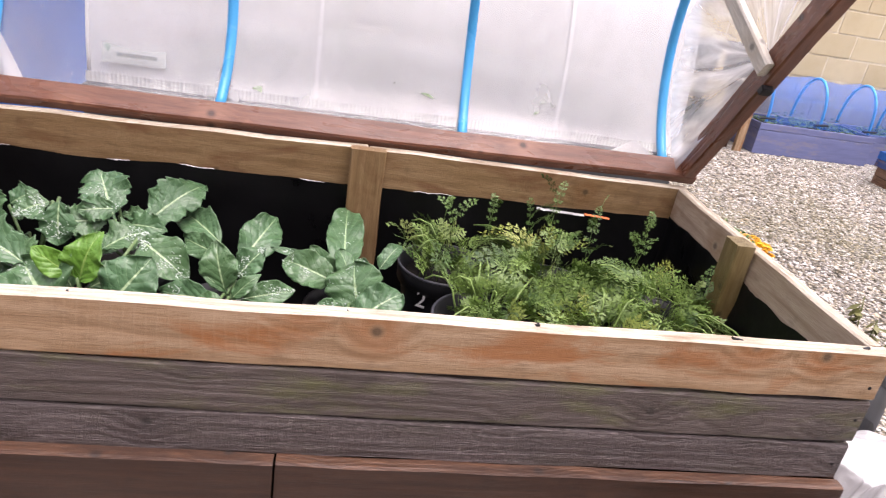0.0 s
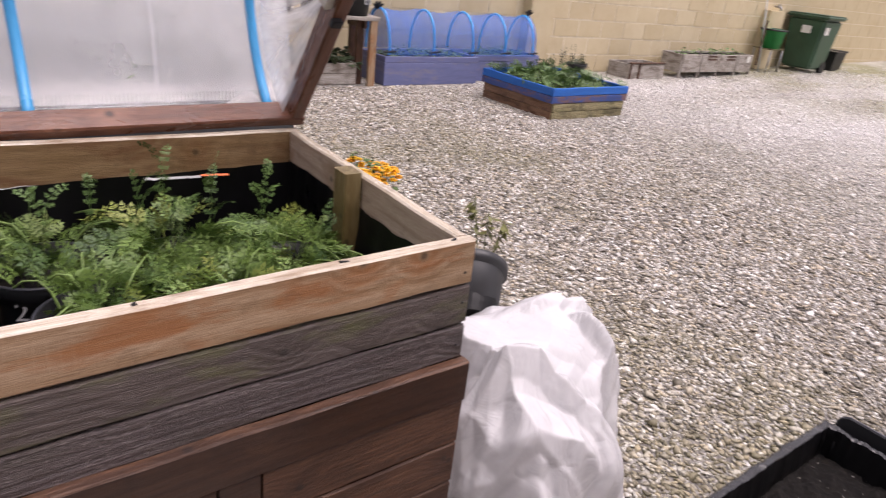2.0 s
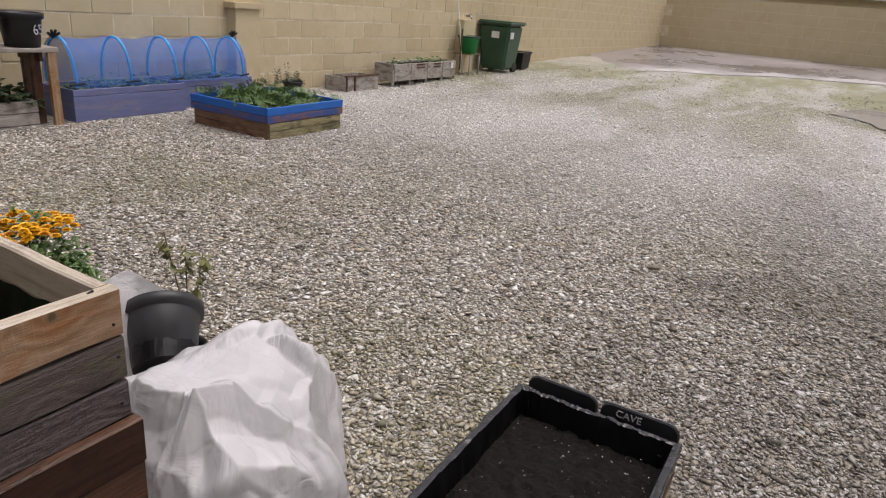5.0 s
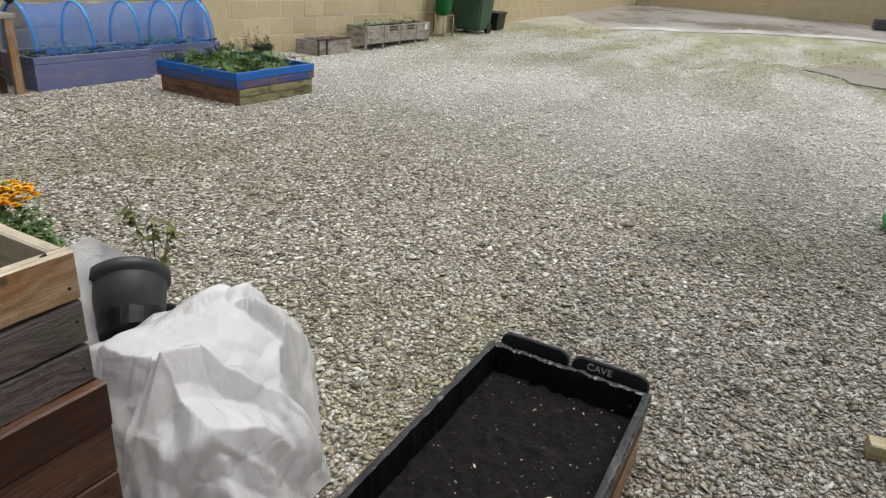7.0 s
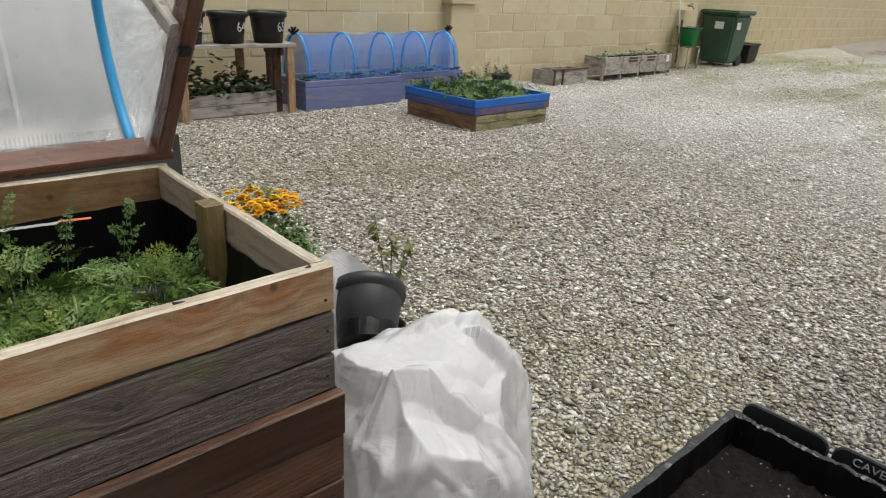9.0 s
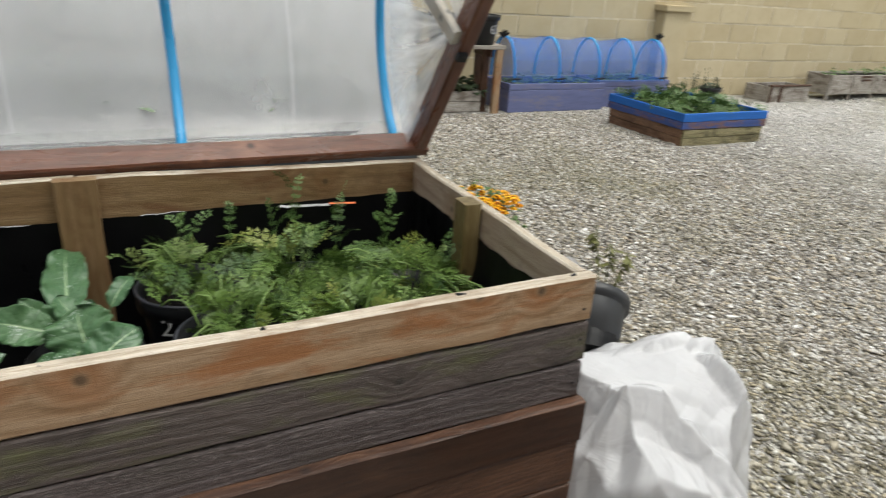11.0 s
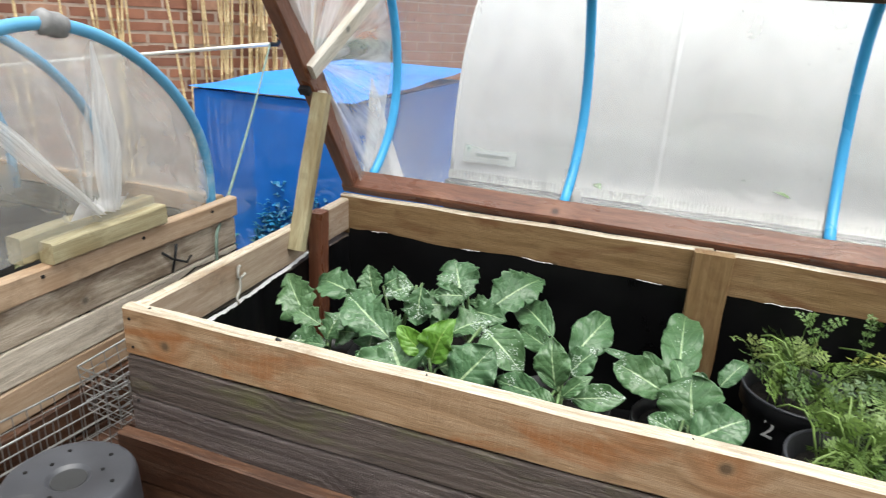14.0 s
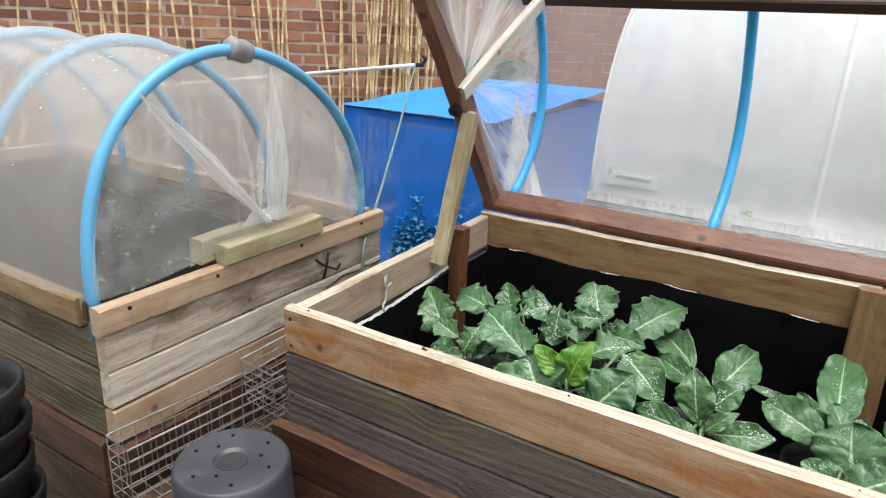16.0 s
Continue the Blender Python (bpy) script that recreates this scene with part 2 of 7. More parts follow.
def stones(name, wet=0.0):
    n = Nodes(name, 0.5)
    r = n.island()
    c = n.ramp(r, (0.0, (0.075, 0.066, 0.056)), (0.13, (0.19, 0.165, 0.13)), (0.30, (0.36, 0.315, 0.24)), (0.46, (0.47, 0.44, 0.39)),
               (0.62, (0.54, 0.455, 0.325)), (0.78, (0.67, 0.635, 0.58)), (0.92, (0.80, 0.78, 0.74)), (1.0, (0.92, 0.90, 0.87)))
    v = n.place(shuffle=False)
    c = n.mix(n.ramp(n.noise(v, 130.0, 3.0), (0.35, 0.3), (0.6, 0.0)), c, (0.09, 0.08, 0.07))
    big = n.noise(v, 0.55, 4.0, 0.6)
    c = n.mix(n.ramp(big, (0.46, 0.0), (0.66, 0.42)), c, (0.215, 0.20, 0.085))
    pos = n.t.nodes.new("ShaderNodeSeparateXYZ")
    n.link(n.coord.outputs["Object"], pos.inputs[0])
    # stones darken towards low y, broken up by noise
    south_dark = n.ramp(n.math("SUBTRACT", n.math("MULTIPLY", n.noise(v, 0.9, 4.0), 1.2), n.math("MULTIPLY", pos.outputs[1], 0.42)), (0.74, 0.0), (1.15, 0.46))
    c = n.mix(south_dark, c, (0.085, 0.078, 0.068))
    # stones turn paler with distance along x, unevenly
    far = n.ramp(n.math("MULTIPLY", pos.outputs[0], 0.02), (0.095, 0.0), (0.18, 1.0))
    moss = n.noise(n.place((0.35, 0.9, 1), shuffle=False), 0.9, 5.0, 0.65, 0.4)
    paler = n.noise(n.place((0.3, 0.8, 1), shuffle=False), 0.8, 4.0, 0.6)
    c = n.mix(n.math("MULTIPLY", n.ramp(paler, (0.36, 0.40), (0.54, 0.92)), far), c, (0.80, 0.78, 0.76))
    c = n.mix(n.math("MULTIPLY", n.ramp(n.math("ADD", moss, n.math("MULTIPLY", n.noise(v, 3.0, 5.0, 0.75), 0.2)), (0.56, 0.0), (0.66, 0.62)), n.ramp(n.math("MULTIPLY", pos.outputs[0], 0.02), (0.18, 0.0), (0.27, 1.0))), c, (0.235, 0.235, 0.105))
    n.color(c)
    n.rough(n.ramp(n.noise(v, 5.0, 2.0), (0.35, 0.35), (0.65, 0.62)))
    n.bump(n.noise(v, 260.0, 2.0), 0.2, 0.002)
    return n.m


def gravel_bed(name):
    """The packed gravel under and beyond the loose stones."""
    n = Nodes(name, 0.6)
    v = n.place(shuffle=False)
    cell = n.cells(v, 42.0, "Color")
    sep = n.t.nodes.new("ShaderNodeSeparateColor")
    n.link(cell, sep.inputs[0])
    c = n.ramp(sep.outputs[0], (0.0, (0.10, 0.092, 0.084)), (0.3, (0.205, 0.19, 0.168)), (0.6, (0.31, 0.29, 0.255)),
               (0.88, (0.44, 0.425, 0.395)), (1.0, (0.62, 0.60, 0.575)))
    edge = n.cells(v, 42.0, "Distance", "DISTANCE_TO_EDGE")
    c = n.mix(n.ramp(edge, (0.0, 0.5), (0.12, 0.0)), c, (0.12, 0.11, 0.10))
    pos = n.t.nodes.new("ShaderNodeSeparateXYZ")
    n.link(n.coord.outputs["Object"], pos.inputs[0])
    # a paler mix from about x = 6 outwards
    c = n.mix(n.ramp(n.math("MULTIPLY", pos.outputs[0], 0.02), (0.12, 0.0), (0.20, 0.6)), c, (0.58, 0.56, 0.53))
    clump = n.noise(v, 7.0, 6.0, 0.78)
    c = n.mix(n.ramp(clump, (0.36, 0.55), (0.55, 0.0)), c, (0.15, 0.137, 0.115))
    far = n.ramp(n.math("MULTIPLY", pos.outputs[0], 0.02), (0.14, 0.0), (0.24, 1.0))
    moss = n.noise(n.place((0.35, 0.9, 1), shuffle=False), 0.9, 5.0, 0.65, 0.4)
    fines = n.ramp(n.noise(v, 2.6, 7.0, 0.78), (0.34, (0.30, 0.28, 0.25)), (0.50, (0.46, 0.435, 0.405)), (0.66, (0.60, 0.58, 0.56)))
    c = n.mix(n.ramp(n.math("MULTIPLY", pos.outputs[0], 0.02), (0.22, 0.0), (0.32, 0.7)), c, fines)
    mossy = n.math("MULTIPLY", n.ramp(n.math("ADD", moss, n.math("MULTIPLY", n.noise(v, 3.0, 5.0, 0.75), 0.25)), (0.53, 0.0), (0.65, 0.8)), far)
    c = n.mix(mossy, c, n.ramp(n.noise(v, 4.0, 6.0, 0.8), (0.35, (0.14, 0.13, 0.055)), (0.65, (0.29, 0.265, 0.13))))
    end = n.ramp(n.math("MULTIPLY", pos.outputs[0], 0.02), (0.23, 0.0), (0.30, 0.62))
    c = n.mix(n.math("MULTIPLY", n.ramp(n.noise(n.place((0.25, 0.8, 1), shuffle=False), 1.1, 5.0, 0.7), (0.40, 0.25), (0.55, 1.0)), end), c, (0.175, 0.180, 0.085))
    mud = n.noise(n.place((0.4, 1.0, 1), shuffle=False), 0.6, 4.0, 0.6)
    c = n.mix(n.math("MULTIPLY", n.ramp(mud, (0.52, 0.0), (0.66, 0.35)), far), c, (0.42, 0.385, 0.345))
    n.color(c)
    n.rough(n.ramp(moss, (0.35, 0.42), (0.6, 0.75)))
    n.bump(edge, 0.6, 0.010)
    return n.m


def blockwork(name):
    n = Nodes(name, 0.85)
    v = n.place()
    c = n.ramp(n.random(), (0.0, (0.505, 0.42, 0.265)), (0.5, (0.535, 0.45, 0.285)), (1.0, (0.575, 0.49, 0.325)))
    c = n.mix(n.ramp(n.noise(v, 3.0, 5.0, 0.65), (0.45, 0.0), (0.75, 0.45)), c, (0.38, 0.29, 0.15))
    c = n.mix(n.ramp(n.noise(v, 60.0, 3.0, 0.7), (0.5, 0.0), (0.8, 0.3)), c, (0.55, 0.47, 0.33))
    n.color(c)
    n.bump(n.noise(v, 90.0, 4.0, 0.7), 0.35, 0.004)
    return n.m


def brickwork(name):
    n = Nodes(name, 0.85)
    v = n.place()
    c = n.ramp(n.random(), (0.0, (0.15, 0.065, 0.048)), (0.5, (0.31, 0.135, 0.085)), (0.85, (0.40, 0.185, 0.115)), (1.0, (0.46, 0.29, 0.20)))
    c = n.mix(n.ramp(n.noise(v, 12.0, 5.0, 0.65), (0.45, 0.0), (0.75, 0.5)), c, (0.12, 0.05, 0.035))
    n.color(c)
    n.bump(n.noise(v, 90.0, 4.0, 0.7), 0.4, 0.004)
    return n.m


def painted_wood(name, paint, under, ground_to=0.5):
    """Painted board with the paint worn thin in streaks."""
    n = Nodes(name, 0.6)
    v = n.place((1.2, 9, 9))
    a = n.noise(v, 3.0, 6.0, 0.65, 0.5)
    c = n.ramp(a, (0.3, tuple(x * 0.75 for x in paint)), (0.7, paint))
    c = n.mix(n.ramp(n.noise(n.place((1.5, 4, 4)), 3.0, 5.0, 0.7), (ground_to, 0.0), (ground_to + 0.14, 0.85)), c, under)
    n.color(c)
    n.bump(a, 0.3, 0.004)
    return n.m


WOOD_NEW = wood("new_softwood", (0.2085, 0.1235, 0.06204), (0.3346, 0.2204, 0.1278), (0.4268, 0.3059, 0.1993), (0.2813, 0.1064, 0.03008), 0.51, 0.5, 0.4, True, 0.0, 150.0, 12.0, 0.0, 0.20, 0.14)
# weathered top edge, with the sky's wet sheen painted into its pale colour
WOOD_EDGE_SHEEN = wood("pale_sheen_board_edge", (0.320, 0.255, 0.180), (0.500, 0.430, 0.335), (0.620, 0.560, 0.465), (0.240, 0.155, 0.090), 0.53, 0.36, 0.3, False)
WOOD_INNER = wood("pale_softwood", (0.260, 0.180, 0.125), (0.395, 0.305, 0.230), (0.490, 0.400, 0.320), (0.270, 0.165, 0.100), 0.57, 0.5, 0.35, True, 0.0, 170.0, 8.0, 0.0, 0.09)
WOOD_GREY = wood("weathered_grey_wood", (0.04061, 0.03011, 0.02539), (0.08284, 0.064, 0.05693), (0.1267, 0.1016, 0.09311), (0.04873, 0.03614, 0.03078), 0.58, 0.5, 0.9, True, 0.75, 330.0, 20.0, 0.0, 0.15, 0.0, 0.14)
WOOD_SAWN = wood("rough_sawn_grey_wood", (0.03574, 0.02711, 0.02572), (0.07959, 0.0625, 0.06028), (0.1299, 0.1062, 0.1045), (0.0471, 0.03463, 0.03375), 0.58, 0.48, 1.0, True, 0.1, 330.0, 16.0, 0.25, 0.14, 0.0, 0.38)
WOOD_TAN = wood("weathered_tan_wood", (0.200, 0.155, 0.110), (0.470, 0.395, 0.310), (0.680, 0.600, 0.500), (0.150, 0.100, 0.062), 0.49, 0.65, 0.6, True, 0.08, 260.0, 8.0, 0.0, 0.06)
WOOD_TANPALE = wood("bleached_tan_wood", (0.30, 0.255, 0.20), (0.60, 0.53, 0.44), (0.76, 0.70, 0.61), (0.26, 0.19, 0.13), 0.54, 0.65, 0.6, True, 0.0, 260.0, 8.0, 0.0, 0.07)
WOOD_PEACH = wood("pale_peach_rail", (0.300, 0.195, 0.120), (0.430, 0.310, 0.210), (0.520, 0.400, 0.290), (0.320, 0.190, 0.110), 0.6, 0.5, 0.3, True, 0.0, 170.0, 8.0, 0.0, 0.08)
WOOD_MOSS = wood("mossy_grey_wood", (0.045, 0.036, 0.020), (0.110, 0.092, 0.058), (0.20, 0.175, 0.12), (0.055, 0.042, 0.020), 0.48, 0.7, 0.8, True, 0.5)
WOOD_MOSSPALE = wood("pale_mossy_wood", (0.070, 0.056, 0.026), (0.250, 0.215, 0.110), (0.420, 0.370, 0.200), (0.060, 0.050, 0.022), 0.50, 0.7, 0.8, True, 0.6)
WOOD_RUST = wood("worn_red_brown_wood", (0.085, 0.040, 0.020), (0.190, 0.098, 0.052), (0.280, 0.165, 0.100), (0.080, 0.038, 0.020), 0.54, 0.6, 0.5)
WOOD_BROWN = wood("brown_stained_wood", (0.02016, 0.00806, 0.00434), (0.03888, 0.01612, 0.00868), (0.05616, 0.0248, 0.01364), (0.0684, 0.03224, 0.01674), 0.62, 0.5, 0.3, False, 0.0, 300.0)
WOOD_OLDBROWN = wood("worn_brown_wood", (0.0324, 0.0136, 0.0072), (0.081, 0.0344, 0.0168), (0.144, 0.0704, 0.0384), (0.0432, 0.0176, 0.0088), 0.48, 0.6, 0.5)
WOOD_RAIL = wood("red_brown_stained_rail", (0.08064, 0.0285, 0.0152), (0.1411, 0.0532, 0.02945), (0.1926, 0.0779, 0.0437), (0.2408, 0.1092, 0.0627), 0.64, 0.4, 0.25, True, 0.0, 300.0)
WOOD_POST = wood("treated_tan_board", (0.1568, 0.093, 0.0414), (0.2489, 0.1562, 0.0736), (0.323, 0.2213, 0.1178), (0.152, 0.06882, 0.02576), 0.52, 0.5, 0.4, True, 0.05, 180.0, 8.0, 0.0, 0.09)
WOOD_TREATED = wood("green_treated_post", (0.105, 0.074, 0.030), (0.172, 0.126, 0.054), (0.240, 0.184, 0.090), (0.100, 0.060, 0.022), 0.52, 0.5, 0.4, True, 0.15, 180.0, 8.0, 0.0, 0.09)
WOOD_OLIVE = wood("pale_treated_batten", (0.21, 0.175, 0.095), (0.36, 0.315, 0.19), (0.48, 0.435, 0.285), (0.20, 0.14, 0.06), 0.58, 0.5, 0.4, True, 0.15, 180.0, 8.0, 0.0, 0.08)
WOOD_PALE = wood("bleached_batten", (0.36, 0.33, 0.28), (0.54, 0.51, 0.45), (0.66, 0.63, 0.57), (0.42, 0.36, 0.28), 0.62, 0.55, 0.3)
PIPE_BLUE = plain("blue_water_pipe", (0.045, 0.36, 0.72), 0.08, 5.0, 0.32, 0.0, 0.03, 60.0, (0.25, 0.48, 0.70), 0.62)
PIPE_PALE = plain("faded_blue_pipe", (0.11, 0.36, 0.60), 0.12, 5.0, 0.4, 0.0, 0.05, 60.0, (0.42, 0.58, 0.70), 0.55)
LINER = plain("black_plastic_liner", (0.004, 0.004, 0.0045), 0.4, 6.0, 0.35, 0.0, 0.5, 14.0, spec=0.22)
# rim plastic: grey base and patches stand in for its shiny highlights
LINER_GLINT = plain("glinting_black_liner", (0.022, 0.022, 0.023), 0.5, 9.0, 0.20, 0.0, 1.0, 46.0, (0.10, 0.10, 0.104), 0.56)
COMPOST = plain("dark_compost", (0.0085, 0.0075, 0.0068), 0.6, 40.0, 0.9, 0.0, 1.0, 110.0, (0.024, 0.020, 0.016), 0.56, 0.15)
POT_BLACK = plain("black_plant_pot", (0.014, 0.0145, 0.016), 0.25, 6.0, 0.40, 0.0, 0.05, 80.0, (0.05, 0.05, 0.05), 0.68, 0.35)
POT_MID = plain("dull_black_plant_pot", (0.032, 0.033, 0.035), 0.25, 6.0, 0.45, 0.0, 0.05, 80.0, (0.06, 0.06, 0.06), 0.66, 0.4)
POT_GREY = plain("grey_black_bucket", (0.047, 0.049, 0.058), 0.2, 9.0, 0.38, 0.0, 0.04, 90.0, (0.12, 0.12, 0.12), 0.6)
STEEL = plain("galvanised_wire", (0.36, 0.36, 0.36), 0.25, 20.0, 0.38, 0.8, 0.1, 90.0, (0.24, 0.11, 0.05), 0.66)
DARK_METAL = plain("dark_metal", (0.02, 0.02, 0.022), 0.2, 10.0, 0.5, 0.5)
RUSTY = plain("rusty_plate", (0.060, 0.040, 0.028), 0.4, 30.0, 0.7, 0.3, 0.5)
TAPE = plain("grey_duct_tape", (0.23, 0.23, 0.235), 0.25, 25.0, 0.45, 0.0, 0.6, 40.0)
FILM_LID = film("clear_polythene", 0.80, (0.85, 0.87, 0.90), (3, 2, 2), 0.3, 0.05, 0.12)
FILM_END = film("creased_polythene", 0.74, (0.90, 0.91, 0.92), (0.9, 11, 1), 0.0, 0.07, 0.55, "UV")
FILM_FOLD = film("folded_polythene", 0.42, (0.84, 0.84, 0.84), (14, 2, 1), 0.0, 0.06, 0.4, "UV")
FILM_CLEAR = film("hazy_polythene", 0.75, (0.68, 0.68, 0.67), (3, 3, 3), 0.0, 0.05, 0.18)
FILM_OLD = film("dusty_polythene", 0.54, (0.66, 0.65, 0.63), (2, 2, 2), 0.2, 0.06, 0.18)
COVER = sheet_cloth("white_tunnel_cover", (0.78, 0.79, 0.80), 0.34, 0.45, 3.0, 0.19)
COVER_TRIM = sheet_cloth("white_cover_edge", (0.76, 0.77, 0.78), 0.30, 0.45, 3.0)
FLEECE = sheet_cloth("white_plastic_sheet", (0.79, 0.79, 0.805), 0.30, 0.22, 5.0, 0.06, True)
HEM = plain("ribbed_clear_hem", (0.46, 0.47, 0.46), 0.15, 40.0, 0.3, 0.0, 0.2, 120.0, (0.36, 0.36, 0.33), 0.60)
NET_BLUE = netting("blue_insect_net", (0.030, 0.17, 0.60), 0.36)
NET_DEEP = netting("deep_blue_net", (0.003, 0.165, 0.66), 0.66)
BLUE_TOP = plain("bright_blue_sheet", (0.012, 0.24, 0.80), 0.15, 3.0, 0.38, 0.0, 0.08)
PURPLE = painted_wood("purple_paint", (0.150, 0.172, 0.335), (0.20, 0.19, 0.25), 0.52)
BLUE_PAINT = painted_wood("blue_paint", (0.008, 0.130, 0.50), (0.03, 0.06, 0.22), 0.62)
BLOCK = blockwork("sandy_concrete_block")
BRICK = brickwork("red_brick")
MORTAR = plain("pale_mortar", (0.62, 0.55, 0.41), 0.2, 9.0, 0.95, 0.0, 0.5)
MORTAR_RED = plain("grey_brown_mortar", (0.42, 0.33, 0.27), 0.25, 9.0, 0.95, 0.0, 0.5)
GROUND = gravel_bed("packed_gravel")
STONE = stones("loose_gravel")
CONCRETE = plain("wet_concrete", (0.25, 0.226, 0.222), 0.45, 0.5, 0.30, 0.0, 0.2, 30.0, (0.13, 0.125, 0.075), 0.54)
CONCRETE_PALE = plain("dry_concrete", (0.39, 0.365, 0.35), 0.4, 0.9, 0.55, 0.0, 0.2, 30.0, (0.28, 0.26, 0.20), 0.56)
CABBAGE = leafy("cabbage_leaf", (0.064, 0.140, 0.064), (0.34, 0.46, 0.26), 0.28, (0.080, 0.150, 0.052))
CABBAGE_YOUNG = leafy("young_cabbage_leaf", (0.090, 0.215, 0.028), (0.24, 0.37, 0.10), 0.35, (0.11, 0.225, 0.03))
# pale base colour stands in for the glint of wet beads
DROP_GLINT = plain("pale_glint_droplet", (0.52, 0.60, 0.54), 0.1, 9.0, 0.05, 0.0, 0.0)
STALK = plain("leaf_stalk", (0.13, 0.21, 0.085), 0.2, 20.0, 0.45)
STALK_YELLOW = plain("carrot_stem", (0.17, 0.26, 0.070), 0.3, 30.0, 0.5)
CARROT = frondy("carrot_frond", (0.030, 0.076, 0.018), (0.124, 0.204, 0.038), (0.32, 0.33, 0.065), 0.70)
HERB = frondy("green_foliage", (0.040, 0.090, 0.022), (0.100, 0.18, 0.042), (0.28, 0.31, 0.10))
HERB_DARK = frondy("dark_foliage", (0.018, 0.030, 0.014), (0.04, 0.065, 0.025), (0.07, 0.08, 0.03))
WILT = frondy("wilted_foliage", (0.060, 0.070, 0.018), (0.120, 0.130, 0.032), (0.17, 0.15, 0.05))
PETAL = frondy("orange_petals", (0.76, 0.33, 0.006), (0.88, 0.49, 0.010), (0.94, 0.64, 0.018))
CANE = wood("bamboo", (0.38, 0.26, 0.13), (0.60, 0.46, 0.25), (0.74, 0.62, 0.40), (0.34, 0.22, 0.11), 0.62, 0.4, 0.1, False)
WHITE_PLASTIC = plain("white_plastic", (0.66, 0.66, 0.62), 0.12, 6.0, 0.4, 0.0, 0.05, 60.0, (0.40, 0.37, 0.30), 0.62)
ROPE = plain("green_twine", (0.15, 0.22, 0.185), 0.3, 60.0, 0.8, 0.0, 0.8, 200.0)
CORD = plain("pale_cord", (0.26, 0.255, 0.23), 0.3, 60.0, 0.8, 0.0, 0.8, 200.0)
BIN_GREEN = plain("dark_green_plastic", (0.030, 0.075, 0.042), 0.2, 3.0, 0.42, 0.0, 0.05, 60.0, (0.07, 0.10, 0.07), 0.64)
BUCKET_GREEN = plain("bright_green_plastic", (0.012, 0.20, 0.055), 0.2, 4.0, 0.4)
BAG_GREEN = plain("green_plastic_bag", (0.02, 0.42, 0.09), 0.35, 9.0, 0.3, 0.0, 0.7, 18.0)
TERRACOTTA = plain("terracotta", (0.36, 0.115, 0.055), 0.2, 10.0, 0.8)
CHALK = plain("white_marker", (0.36, 0.36, 0.36), 0.15, 30.0, 0.7)
LABEL_GREY = plain("pale_label", (0.36, 0.39, 0.38), 0.1, 10.0, 0.5)
LOGO_GREEN = plain("faded_green_print", (0.30, 0.42, 0.36), 0.15, 20.0, 0.6)
LOGO_GREY = plain("faded_grey_print", (0.22, 0.24, 0.24), 0.15, 20.0, 0.6)
RED_ROOF = plain("dark_red_roof", (0.10, 0.045, 0.045), 0.3, 2.0, 0.7)
TUB_GREY = plain("dark_grey_plastic", (0.05, 0.055, 0.06), 0.2, 4.0, 0.5)
CREAM = wood("whitewashed_board", (0.20, 0.175, 0.145), (0.33, 0.30, 0.265), (0.46, 0.43, 0.39), (0.14, 0.11, 0.085), 0.52, 0.75, 0.5)
ORANGE_STRIP = plain("orange_tape", (0.75, 0.16, 0.03), 0.2, 9.0, 0.5)


# ---- building helpers ----
def world_of(ob):
    m = ob.matrix_basis.copy()
    while ob.parent:
        ob = ob.parent
        m = ob.matrix_basis @ m
    return m


def finish(bm, name, material, smooth=False):
    me = bpy.data.meshes.new(name)
    bmesh.ops.recalc_face_normals(bm, faces=bm.faces)
    bm.to_mesh(me)
    bm.free()
    if smooth:
        for p in me.polygons:
            p.use_smooth = True
    me.materials.append(material)
    return me


def thing(name, at, label, category, group="", turn=0.0):
    ob = new(name)
    ob.empty_display_size = 0.05
    ob.matrix_basis = pose(*at, 0, 0, turn)
    return tagged(ob, label, category, group)


def part(name, bm, material, parent, label="", at=None, smooth=False):
    """Links a bmesh as one mesh object under a thing or part; without at, the bmesh is in world places."""
    if at is None:
        co = [v.co for v in bm.verts]
        mid = sum(co, Vector()) / len(co)
        at = Matrix.Translation(mid)
        for v in bm.verts:
            v.co -= mid
    ob = new(name, finish(bm, name, material, smooth))
    if parent is not None:
        ob.parent = parent
        ob.matrix_basis = world_of(parent).inverted() @ at
    else:
        ob.matrix_basis = at
    return tagged(ob, label)


def share(name, mesh, parent, at, label=""):
    ob = new(name, mesh)
    ob.parent = parent
    ob.matrix_basis = world_of(parent).inverted() @ at
    return tagged(ob, label)


def box(x0, x1, y0, y1, z0, z1, bevel=0.0, bm=None):
    bm = bm or bmesh.new()
    r = bmesh.ops.create_cube(bm, size=1.0)
    for v in r["verts"]:
        v.co = Vector(((x0 + x1) / 2 + v.co.x * (x1 - x0), (y0 + y1) / 2 + v.co.y * (y1 - y0), (z0 + z1) / 2 + v.co.z * (z1 - z0)))
    if bevel:
        es = list({e for v in r["verts"] for e in v.link_edges})
        bmesh.ops.bevel(bm, geom=es, offset=bevel, segments=2, affect="EDGES")
    return bm


